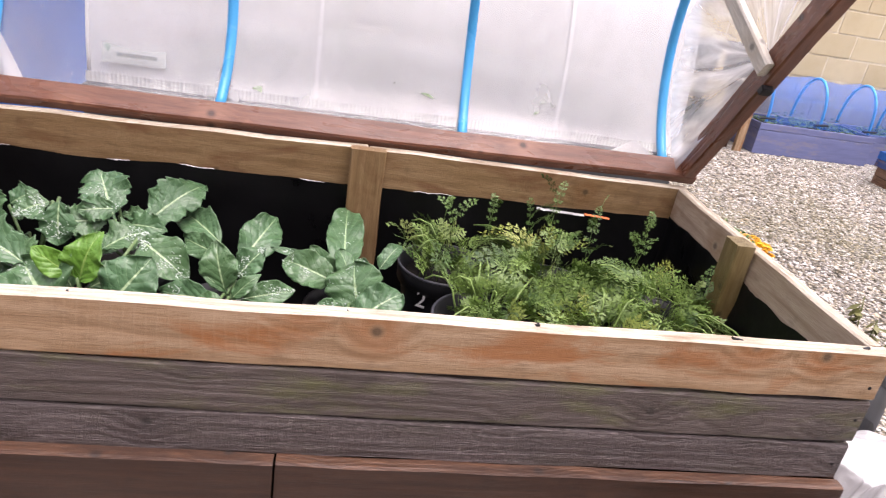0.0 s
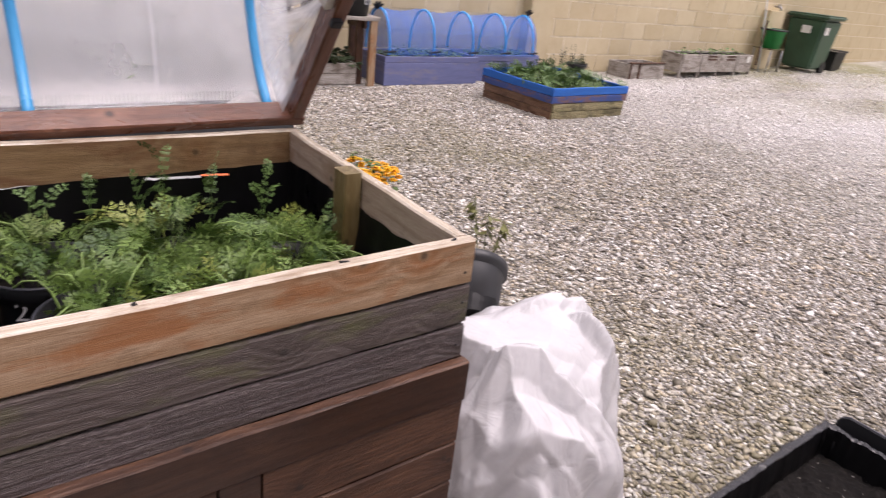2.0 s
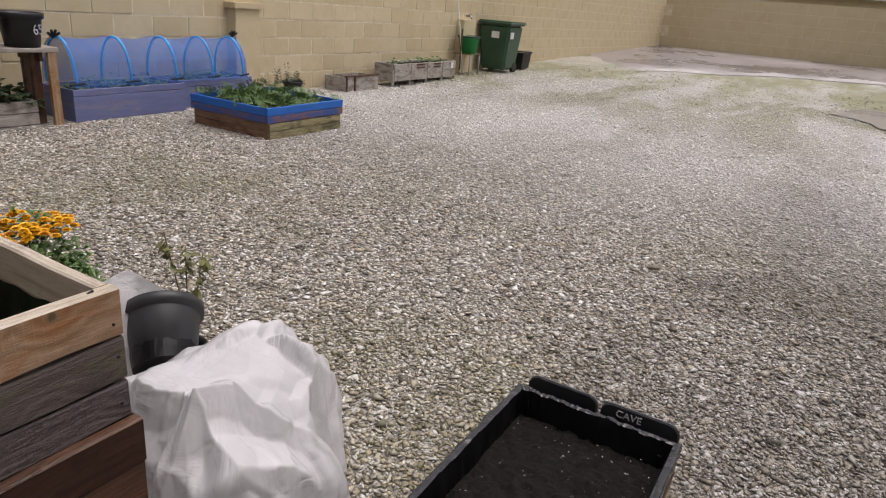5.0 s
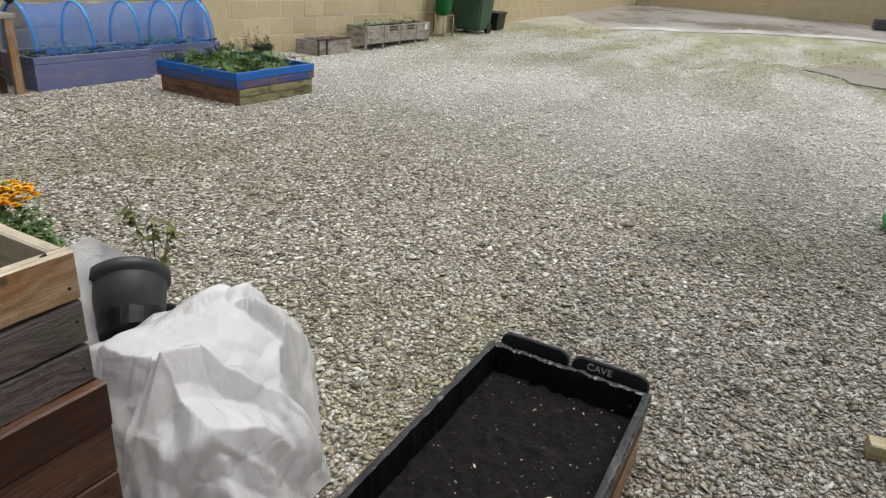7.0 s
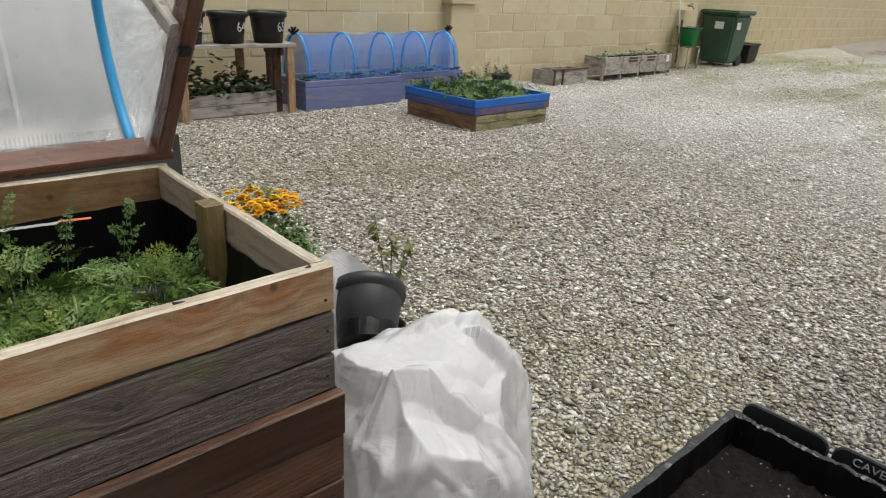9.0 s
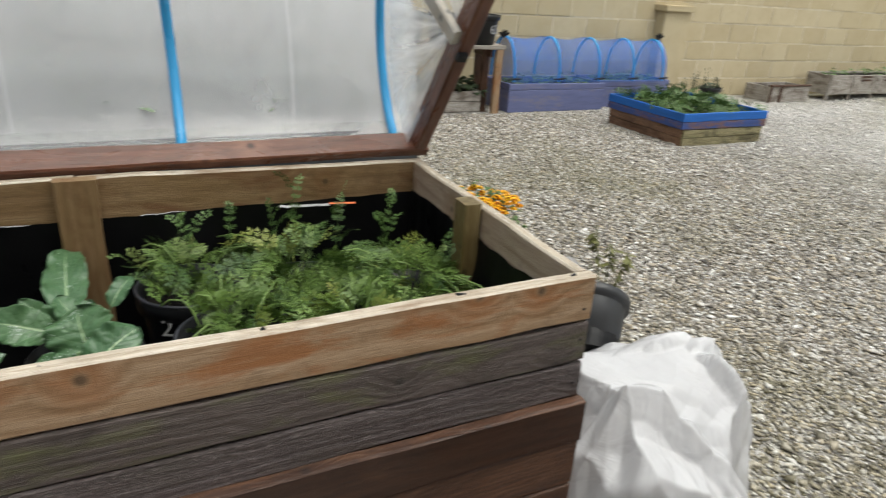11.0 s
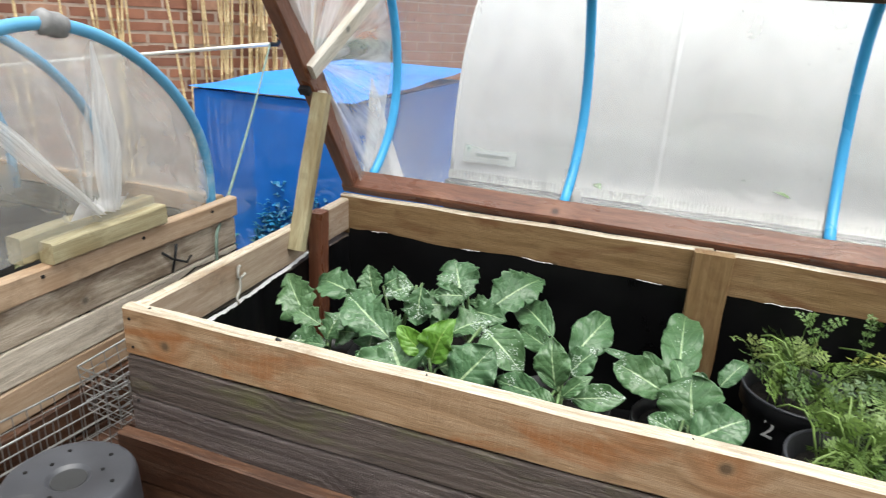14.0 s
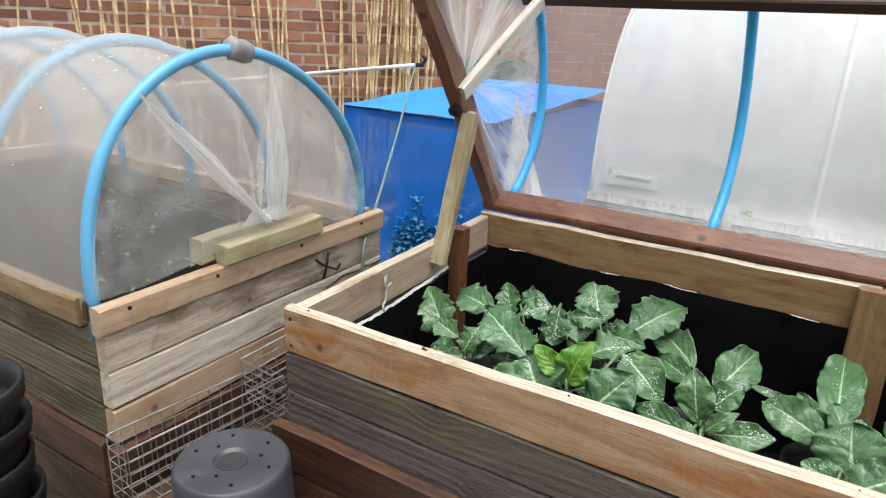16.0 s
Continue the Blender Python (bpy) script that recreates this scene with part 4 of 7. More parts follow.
part("ridge", plank_bm(1.82, 0.030, 0.020, 0.001, 10, 9), WOOD_BROWN, lid, "dark ridge batten", at=lid_matrix(0.9, MID, 0.02 + RAD - 0.028, "x"))
for x, s in ((0.036, 1), (1.772, -1)):
    a, b = lid_at(x, MID, 0.012), lid_at(x + s * 0.052, MID, RAD - 0.004)
    along = (b - a).normalized()
    flat = U.cross(along).normalized()
    m = Matrix((along, flat, along.cross(flat))).transposed().to_4x4()
    m.translation = (a + b) / 2
    part("upright", plank_bm((b - a).length, 0.022, 0.038, 0.001, 6, 5), WOOD_PALE, lid, "bleached upright batten", at=m)
    part("hinge_plate", box(-0.014, 0.014, -0.010, 0.010, -0.008, 0.008, 0.002), DARK_METAL, lid, "black metal plate", at=lid_matrix(x - s * 0.022, MID - 0.040, -0.006, "x"))
skin = surface(lambda u, v: lid_at(0.0 + 1.815 * u, MID - (RAD + 0.016) * math.cos(math.pi * v), 0.02 + (1.02 * RAD + 0.016 - 0.012 * (1 - abs(math.cos(u * 3.3 * math.pi))) * math.sin(math.pi * v)) * math.sin(math.pi * v)), 70, 30)
ob = part("film", skin, FILM_LID, lid, "clear rain-spotted polythene", smooth=True)
ob.visible_shadow = False
for x, s in ((0.012, 1), (1.80, -1)):
    def fan(u, v, x=x, s=s):
        t = math.pi * v
        r = 0.03 + u * 0.97
        crease = 0.012 * math.sin(v * 47 + 2 * wob(v * 6, 1)) * (1 - u) * u * 4 + 0.012 * wob(v * 13, u * 3, x) * u
        p = lid_at(x + s * (0.010 + 0.020 * u) + crease, MID - RAD * math.cos(t) * r, 0.05 * (1 - u) + (0.02 + 1.02 * RAD * math.sin(t)) * r)
        return p
    e = part("end_film", surface(fan, 14, 90), FILM_END, lid, "creased polythene gathered at the rail", smooth=True)
    e.visible_shadow = False
# folds of slack sheeting inside the left end
tri = part("slack_film", surface(lambda u, v: Vector((-0.045 + 0.13 * u * v + 0.02 * (1 - v), 0.985 + 0.012 * math.sin(u * 14) * v, 1.115 - 0.30 * v)), 20, 14), FLEECE, lid, "white fold of slack sheeting", smooth=True)

prop = thing("prop_stick", (0.0, 0.53, 0.72), "rough pale timber stick propping the lid", "prop")
plank("stick", prop, WOOD_OLIVE, (0.041, 0.478, 0.742), (0.046, 0.592, 1.094), 0.028, 0.040, "", 6, 0.002)
part("notch", box(0.036, 0.056, 0.580, 0.604, 1.090, 1.101, 0.004), WOOD_PALE, prop, "bevelled end")

# ---- cabbages in pots ----
def pot_profile(r, h, wall=0.004):
    return [(r * 0.74, 0.0), (r * 0.90, h * 0.80), (r * 0.905, h * 0.82), (r, h * 0.83), (r * 1.02, h * 0.985), (r, h), (r - wall, h), (r * 0.88 - wall, h * 0.80), (r * 0.86 - wall, h * 0.72)]


def leaf_blade(base, tip, width, seed, style, bend):
    """One leaf from base to tip: a stalk that opens to a folded blade; style o is ovate, r round and scalloped, a lobed and toothed."""
    base, tip = Vector(base), Vector(tip)
    d = tip - base
    length = d.length
    f = d.normalized()
    rng = random.Random(seed)
    light = Vector((rng.uniform(-0.25, 0.25), -0.75, 0.70))
    side = f.cross(light).normalized()
    face = side.cross(f)
    lean = rng.uniform(-0.25, 0.25)
    side, face = side * math.cos(lean) + face * math.sin(lean), face * math.cos(lean) - side * math.sin(lean)
    ph = rng.uniform(0, 9)
    crease = rng.uniform(0.16, 0.34)
    skew = rng.uniform(-0.10, 0.10)

    def outline(v, s):
        b = max(0.0, (v - 0.10) / 0.90)
        if b <= 0:
            return 0.05
        if style == "r":
            body = max(0.0, 1 - abs(2 * b ** 0.86 - 1) ** 2.3) ** 0.56
            teeth = 0.055 * (abs(math.sin(v * 20 + ph + s)) - 0.5)
        elif style == "o":
            body = max(0.0, math.sin(math.pi * min(1.0, b ** 0.88))) ** 0.72
            teeth = 0.06 * wob(v * 9 + ph, s * 3) + 0.025 * (abs(math.sin(v * 26 + ph)) - 0.5)
        else:
            body = max(0.0, math.sin(math.pi * min(1.0, 0.12 + 0.88 * b ** 1.12))) ** 0.80 * (0.52 + 0.48 * min(1.0, b / 0.42)) + 0.20 * math.exp(-((b - 0.22 - skew * s) / 0.075) ** 2)
            saw = v * 8.5 + ph + 0.7 * s
            teeth = 0.20 * (0.5 - (saw - math.floor(saw))) * (0.4 + b) * (1 + wob(v * 12, ph)) + 0.42 * wob(v * 5.5 + ph, s * 3)
        return max(0.03, body * (1 + teeth))

    def fn(u, v):
        a = 2 * u - 1
        s = 1 if a > 0 else -1
        w = width * (0.52 if style == "a" else 0.50) * outline(v, s)
        lateral = a * w
        arch = bend * length * (0.25 - (v - 0.5) ** 2) * 1.2
        curl = -0.55 * bend * length * max(0.0, v - 0.62) ** 2 * 4
        fold = crease * abs(lateral)
        wave = (0.10 * width * math.sin(v * 11 + ph + 1.5 * s) + 0.05 * width * math.sin(v * 25 + ph)) * abs(a) ** 2.2 * min(1.0, v * 4)
        quilt = 0.012 * width * abs(math.sin((v - 0.45 * abs(a)) * 19)) * (1 - abs(a)) + 0.010 * width * wob(v * 13, a * 5, ph)
        return base + f * (length * v) + side * lateral + side * (0.10 * length * skew * math.sin(math.pi * v)) + face * (arch + curl + fold + wave + quilt)

    return surface(fn, 20, 72)


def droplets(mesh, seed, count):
    """Small domes of water clustered over a leaf's upper face, their glint painted as pale colour, as one mesh."""
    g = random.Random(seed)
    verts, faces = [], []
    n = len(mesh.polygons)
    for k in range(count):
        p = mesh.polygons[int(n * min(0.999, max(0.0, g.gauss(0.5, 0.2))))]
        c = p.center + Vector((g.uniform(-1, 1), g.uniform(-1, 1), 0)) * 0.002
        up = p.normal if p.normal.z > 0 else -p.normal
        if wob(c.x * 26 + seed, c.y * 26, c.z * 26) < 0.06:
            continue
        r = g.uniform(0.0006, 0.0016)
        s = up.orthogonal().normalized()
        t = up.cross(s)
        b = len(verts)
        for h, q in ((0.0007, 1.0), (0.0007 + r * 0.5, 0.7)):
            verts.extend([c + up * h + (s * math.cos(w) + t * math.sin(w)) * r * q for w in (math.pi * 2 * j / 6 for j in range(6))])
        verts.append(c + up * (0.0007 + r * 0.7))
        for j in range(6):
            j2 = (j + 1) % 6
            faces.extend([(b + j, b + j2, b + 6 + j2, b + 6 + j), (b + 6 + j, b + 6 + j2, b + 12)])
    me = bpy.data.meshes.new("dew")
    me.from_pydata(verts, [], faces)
    me.materials.append(DROP_GLINT)
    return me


def cabbage(x, y, leaves, seed, style, pot_r=0.105, pot_z=0.372, pot_h=0.17):
    plant = thing("cabbage_plant", (x, y, pot_z), "young cabbage with wet blue-green leaves in a black pot", "plant", "cabbages in the raised bed")
    part("pot", lathe(pot_profile(pot_r, pot_h), 28, (x, y, pot_z)), POT_BLACK, plant, "black plastic pot", smooth=True)
    part("soil", lathe([(pot_r * 0.86, 0), (pot_r * 0.83, 0.004), (0.01, 0.008)], 20, (x, y, pot_z + pot_h * 0.86)), COMPOST, plant, "dark compost", smooth=True)
    top = Vector((x, y, pot_z + pot_h + 0.015))
    part("stem", tube([(x, y, pot_z + pot_h * 0.8), top], 0.008, 8), STALK, plant, smooth=True)
    for k, (bx, by, bz, tx, ty, tz, w, look_of) in enumerate(leaves):
        b, t = Vector((bx, by, bz)), Vector((tx, ty, tz))
        leaf = part("leaf", leaf_blade(b, t, w, seed * 31 + k, style, 0.10 + 0.12 * ((k * 5 + seed) % 3)), CABBAGE_YOUNG if look_of == 2 else CABBAGE, plant, "bright young leaf" if look_of == 2 else "", smooth=True)
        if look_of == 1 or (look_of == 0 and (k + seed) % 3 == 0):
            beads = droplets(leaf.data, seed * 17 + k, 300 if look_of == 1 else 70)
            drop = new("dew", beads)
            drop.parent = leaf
            tagged(drop, "scattered water droplets with their glint painted pale", kind="stuff")
        solid = leaf.modifiers.new("thickness", "SOLIDIFY")
        solid.thickness = 0.0012
        knee = top.lerp(b, 0.6) + Vector((0, 0, 0.012))
        part("stalk", tube([top - Vector((0, 0, 0.01)), knee, b], 0.0030, 7), STALK, leaf, "pale leaf stalk", smooth=True)
    return plant


cabbage(0.19, 0.37, [
    (0.163, 0.360, 0.602, 0.065, 0.400, 0.716, 0.080, 0), (0.189, 0.350, 0.632, 0.093, 0.370, 0.655, 0.051, 0),
    (0.206, 0.330, 0.607, 0.230, 0.360, 0.671, 0.057, 0), (0.229, 0.300, 0.619, 0.171, 0.300, 0.613, 0.032, 0),
    (0.111, 0.420, 0.563, 0.096, 0.440, 0.589, 0.035, 0),
    (0.185, 0.350, 0.590, 0.135, 0.300, 0.612, 0.062, 0), (0.200, 0.370, 0.615, 0.275, 0.345, 0.640, 0.060, 0)], 1, "a")
cabbage(0.31, 0.46, [
    (0.235, 0.440, 0.670, 0.094, 0.480, 0.679, 0.077, 0), (0.381, 0.300, 0.660, 0.234, 0.363, 0.720, 0.090, 0),
    (0.265, 0.450, 0.666, 0.230, 0.480, 0.739, 0.054, 0), (0.259, 0.500, 0.686, 0.306, 0.520, 0.715, 0.047, 0),
    (0.355, 0.470, 0.717, 0.293, 0.440, 0.693, 0.058, 1), (0.376, 0.450, 0.734, 0.380, 0.420, 0.647, 0.069, 1),
    (0.341, 0.370, 0.645, 0.284, 0.360, 0.663, 0.049, 1), (0.316, 0.340, 0.656, 0.316, 0.310, 0.606, 0.055, 0),
    (0.300, 0.450, 0.655, 0.195, 0.420, 0.640, 0.070, 0), (0.290, 0.430, 0.640, 0.365, 0.365, 0.632, 0.066, 0), (0.310, 0.460, 0.650, 0.268, 0.375, 0.602, 0.074, 0)], 2, "a")
cabbage(0.45, 0.58, [
    (0.453, 0.510, 0.672, 0.400, 0.590, 0.749, 0.091, 1), (0.466, 0.600, 0.608, 0.587, 0.734, 0.690, 0.091, 0),
    (0.445, 0.560, 0.658, 0.502, 0.570, 0.668, 0.029, 0), (0.456, 0.530, 0.689, 0.385, 0.500, 0.689, 0.054, 1),
    (0.453, 0.420, 0.642, 0.529, 0.470, 0.672, 0.073, 1),
    (0.440, 0.530, 0.660, 0.345, 0.485, 0.662, 0.068, 0), (0.450, 0.520, 0.630, 0.412, 0.430, 0.612, 0.080, 0), (0.455, 0.560, 0.640, 0.545, 0.530, 0.650, 0.062, 0)], 3, "a")
cabbage(0.47, 0.29, [
    (0.427, 0.250, 0.612, 0.363, 0.310, 0.669, 0.145, 1), (0.407, 0.250, 0.624, 0.319, 0.250, 0.648, 0.059, 0),
    (0.464, 0.290, 0.638, 0.496, 0.300, 0.738, 0.072, 2), (0.462, 0.285, 0.655, 0.390, 0.290, 0.706, 0.047, 2),
    (0.517, 0.260, 0.610, 0.582, 0.310, 0.694, 0.101, 0), (0.527, 0.410, 0.682, 0.631, 0.360, 0.629, 0.088, 1),
    (0.470, 0.300, 0.625, 0.540, 0.345, 0.648, 0.066, 0), (0.450, 0.300, 0.620, 0.400, 0.370, 0.640, 0.070, 0)], 4, "o")
cabbage(0.70, 0.43, [
    (0.660, 0.580, 0.597, 0.533, 0.735, 0.605, 0.080, 0), (0.675, 0.500, 0.611, 0.561, 0.600, 0.606, 0.057, 0),
    (0.693, 0.550, 0.568, 0.759, 0.707, 0.633, 0.092, 0), (0.703, 0.360, 0.603, 0.677, 0.380, 0.706, 0.072, 0),
    (0.706, 0.440, 0.593, 0.760, 0.463, 0.661, 0.062, 1), (0.721, 0.360, 0.592, 0.832, 0.380, 0.614, 0.055, 1),
    (0.712, 0.350, 0.595, 0.764, 0.360, 0.653, 0.032, 0), (0.699, 0.300, 0.621, 0.588, 0.320, 0.622, 0.060, 1),
    (0.719, 0.270, 0.629, 0.662, 0.270, 0.635, 0.043, 0), (0.704, 0.360, 0.605, 0.652, 0.360, 0.651, 0.017, 0)], 5, "o")
cabbage(0.95, 0.46, [
    (0.927, 0.500, 0.590, 0.923, 0.731, 0.665, 0.084, 0), (0.912, 0.450, 0.599, 0.797, 0.474, 0.636, 0.075, 1),
    (0.919, 0.500, 0.585, 0.852, 0.500, 0.658, 0.035, 0), (0.868, 0.550, 0.599, 0.763, 0.550, 0.622, 0.018, 0),
    (0.968, 0.400, 0.552, 0.944, 0.470, 0.645, 0.122, 1), (0.953, 0.360, 0.562, 1.047, 0.400, 0.617, 0.084, 0),
    (0.936, 0.360, 0.577, 0.878, 0.360, 0.597, 0.041, 0), (0.999, 0.500, 0.610, 1.046, 0.550, 0.660, 0.038, 0),
    (0.945, 0.470, 0.585, 0.912, 0.520, 0.648, 0.052, 0), (0.955, 0.450, 0.580, 0.962, 0.500, 0.640, 0.050, 0)], 6, "r")


# ---- carrots in pots ----
def blade_into(verts, faces, p, q, wide, flat):
    """A diamond leaflet from p to q, lying across the direction flat."""
    ax = q - p
    n = ax.cross(flat)
    n = n.normalized() * wide if n.length > 1e-9 else Vector((wide, 0, 0))
    b = len(verts)
    verts.extend([p, p + ax * 0.5 + n, q, p + ax * 0.5 - n])
    faces.append((b, b + 1, b + 2, b + 3))


def frond_into(verts, faces, root, tip, rng, pairs=7, spread=0.05, leaf=0.011, arch=0.5, bare=0.36, rich=5.6, wide=0.22):
    """A feathery frond: an arching rib, flat side ribs, and pairs of small leaflets, added to lists."""
    root, tip = Vector(root), Vector(tip)
    d = tip - root
    knee = root + Vector((d.x * 0.32, d.y * 0.32, d.z + arch * math.hypot(d.x, d.y)))

    def rib(s):
        return root * (1 - s) ** 2 + knee * 2 * s * (1 - s) + tip * s * s

    steps = 9
    for i in range(steps):
        for fl in (Vector((0.3, 1, 0.2)), Vector((1, -0.3, 0.4))):
            blade_into(verts, faces, rib(i / steps), rib(min(1, (i + 1.3) / steps)), 0.0012 - 0.0007 * i / steps, fl)
    roll = rng.uniform(-1.3, 1.3)
    for k in range(pairs):
        s = bare + (1 - bare) * (k + 0.4) / pairs
        p = rib(s)
        ahead = (rib(min(1, s + 0.06)) - rib(s - 0.06)).normalized()
        side = ahead.cross(Vector((0, 0, 1)))
        side = side.normalized() if side.length > 0.05 else Vector((1, 0, 0))
        up = side.cross(ahead)
        side = side * math.cos(roll) + up * math.sin(roll)
        flat = side.cross(ahead).normalized()
        reach = spread * (1.0 - 0.80 * (k / pairs) ** 1.2) * rng.uniform(0.8, 1.15)
        for sg in (-1, 1):
            way = (side * sg + ahead * 0.75 + flat * rng.uniform(-0.25, 0.15)).normalized()
            q = p + way * reach
            blade_into(verts, faces, p, q, 0.0009, flat)
            cross = flat.cross(way)
            m = max(2, int(rich * reach / spread + 0.5))
            for j in range(m):
                c = p.lerp(q, (j + 0.75) / m)
                size = leaf * (1.15 - 0.45 * j / m) * rng.uniform(0.8, 1.2) * (0.6 + 0.4 * reach / spread)
                for s2 in (-1, 1):
                    w2 = (cross * s2 + way * 0.8 + flat * rng.uniform(-0.35, 0.35)).normalized()
                    blade_into(verts, faces, c, c + w2 * size, size * wide, flat)
            blade_into(verts, faces, q - way * 0.002, q + way * leaf * 0.9, leaf * 0.22, flat)
    blade_into(verts, faces, rib(0.97), rib(1.0) + d.normalized() * leaf, leaf * 0.25, Vector((0, 0, 1)))


def raw_part(name, verts, faces, material, parent, label=""):
    me = bpy.data.meshes.new(name)
    mid = sum(verts, Vector()) / len(verts)
    me.from_pydata([v - mid for v in verts], [], faces)
    me.materials.append(material)
    ob = new(name, me)
    ob.parent = parent
    ob.matrix_basis = world_of(parent).inverted() @ Matrix.Translation(mid)
    return tagged(ob, label)


def carrots(x, y, seed, count, reach, height, left=1.05, pot_r=0.110, pot_z=0.372, pot_h=0.232):
    rng = random.Random(seed)
    plant = thing("carrot_pot", (x, y, pot_z), "feathery green carrot tops crowding a black pot", "plant", "carrots in the raised bed")
    pot = part("pot", lathe(pot_profile(pot_r, pot_h), 32, (x, y, pot_z)), POT_BLACK, plant, "black plastic pot", smooth=True)
    # rim drawn as a thin ring paler than the pot
    part("rim", tube([(x + pot_r * math.cos(2 * math.pi * j / 36), y + pot_r * math.sin(2 * math.pi * j / 36), pot_z + pot_h) for j in range(37)], 0.0034, 6), POT_GREY, plant, "pale grey rim", smooth=True)
    part("soil", lathe([(pot_r * 0.86, 0), (pot_r * 0.83, 0.004), (0.01, 0.008)], 20, (x, y, pot_z + pot_h * 0.86)), COMPOST, plant, "dark compost", smooth=True)
    for k in range(count):
        verts, faces = [], []
        a, r = rng.uniform(0, 2 * math.pi), rng.uniform(0, pot_r * 0.7)
        root = (x + r * math.cos(a), y + r * math.sin(a), pot_z + pot_h * 0.86)
        out = reach * math.sqrt(rng.uniform(0.06, 1.0))
        a2 = a + rng.uniform(-0.7, 0.7)
        px, py = x + out * math.cos(a2), y + out * math.sin(a2)
        px, py = min(1.735, max(left + rng.uniform(0, 0.05), px)), min(0.70, max(0.10, py))
        tz = pot_z + pot_h + height * rng.uniform(0.35, 1.0) * (1 - 0.45 * (out / reach) ** 2)
        frond_into(verts, faces, root, (px, py, tz), rng, rng.randint(6, 9), rng.uniform(0.026, 0.050), rng.uniform(0.0105, 0.0140), rng.uniform(0.30, 0.60), 0.34, 4.4, 0.19)
        raw_part("frond", verts, faces, STALK_YELLOW if rng.random() < 0.05 else CARROT, plant)
        if k % 5 == 0:
            end = Vector((px, py, tz + 0.012)) + Vector((rng.uniform(-0.06, 0.06), rng.uniform(-0.06, 0.06), 0))
            mid = Vector(root).lerp(end, 0.5) + Vector((0, 0, 0.06))
            part("stem", tube([root, Vector(root).lerp(mid, 0.6) + Vector((0, 0, 0.02)), mid, mid.lerp(end, 0.6) + Vector((0, 0, 0.008)), end], 0.0021, 5), STALK_YELLOW, plant, "bare yellow-green stem", smooth=True)
    return plant, pot


p2, pot2 = carrots(1.160, 0.585, 11, 22, 0.18, 0.095, 1.05)
carrots(1.218, 0.342, 12, 28, 0.21, 0.074, 1.14)
carrots(1.400, 0.520, 13, 46, 0.26, 0.086)
carrots(1.440, 0.275, 14, 46, 0.24, 0.070)
carrots(1.620, 0.400, 15, 42, 0.23, 0.070)
text_part("numeral", "2", 0.052, pose(1.102, 0.490, 0.553, 80, 0, -28), CHALK, pot2, "white handwritten 2")


def sprig(base, tip, seed, n):
    """A tall upright shoot, with leaflets in pairs along short side stems."""
    rng = random.Random(seed)
    plant = thing("tall_weed", base, "thin upright green weed with small leaves", "plant", "weeds among the carrots")
    verts, faces = [], []
    frond_into(verts, faces, base, tip, rng, n, 0.015, 0.0072, 0.14, 0.25, 2.2)
    raw_part("shoot", verts, faces, HERB, plant)
    for k in range(3):
        verts, faces = [], []
        p = Vector(base).lerp(Vector(tip), 0.34 + 0.18 * k)
        frond_into(verts, faces, p, p + Vector((rng.uniform(-0.07, 0.07), rng.uniform(-0.05, 0.05), rng.uniform(0.05, 0.09))), rng, 5, 0.013, 0.0070, 0.16, 0.3, 2.0)
        raw_part("side_shoot", verts, faces, HERB, plant)
    return plant


for i, (bx, by, tx, ty, tz) in enumerate([(1.40, 0.62, 1.445, 0.70, 0.80), (1.50, 0.60, 1.55, 0.70, 0.745), (1.20, 0.62, 1.13, 0.66, 0.74), (1.60, 0.56, 1.67, 0.64, 0.75),
                                          (1.26, 0.62, 1.27, 0.68, 0.755), (1.67, 0.42, 1.70, 0.40, 0.70), (1.36, 0.62, 1.36, 0.69, 0.75), (1.14, 0.55, 1.035, 0.58, 0.665)]):
    sprig((bx, by, 0.55), (tx, ty, tz), 40 + i, 8)


def leaf_heap(name, parent, x0, x1, y0, y1, z0, z1, count, size, material, seed, label=""):
    """Many small bent leaves piled in a mound, as one mesh."""
    rng = random.Random(seed)
    verts, faces = [], []
    for _ in range(count):
        u, v = rng.random(), rng.random()
        mound = math.sin(math.pi * u) ** 0.4 * math.sin(math.pi * v) ** 0.4
        p = Vector((x0 + (x1 - x0) * u, y0 + (y1 - y0) * v, z0 + (z1 - z0) * mound * rng.uniform(0.25, 1.0) * (0.65 + 0.7 * wob(u * 4, v * 4, seed))))
        a, tilt = rng.uniform(0, 6.3), rng.uniform(-0.2, 0.9)
        f = Vector((math.cos(a) * math.cos(tilt), math.sin(a) * math.cos(tilt), math.sin(tilt)))
        s = f.cross(Vector((rng.uniform(-0.5, 0.5), rng.uniform(-0.5, 0.5), 1))).normalized()
        L = size * rng.uniform(0.6, 1.3)
        w = L * rng.uniform(0.22, 0.36)
        dn = Vector((0, 0, -0.25 * L))
        b = len(verts)
        verts.extend([p, p + f * L * 0.45 + s * w, p + f * L + dn, p + f * L * 0.45 - s * w, p + f * L * 0.5 - dn * 0.3])
        faces.extend([(b, b + 1, b + 4), (b + 1, b + 2, b + 4), (b + 2, b + 3, b + 4), (b + 3, b, b + 4)])
    return tagged(raw_part(name, verts, faces, material, parent, label), kind="stuff")


# ---- white covered planter behind the bed ----
TX0, TX1, TY, TZ = 0.112, 2.03, 1.35, 0.772
pod = thing("covered_planter", (1.08, 1.85, 0), "long planter under an arched white cover with a ribbed clear hem", "planter")
part("tub", box(TX0 - 0.02, TX1 + 0.02, TY - 0.03, TY + 1.03, 0.38, TZ - 0.012, 0.02), TUB_GREY, pod, "dark grey plastic tub")
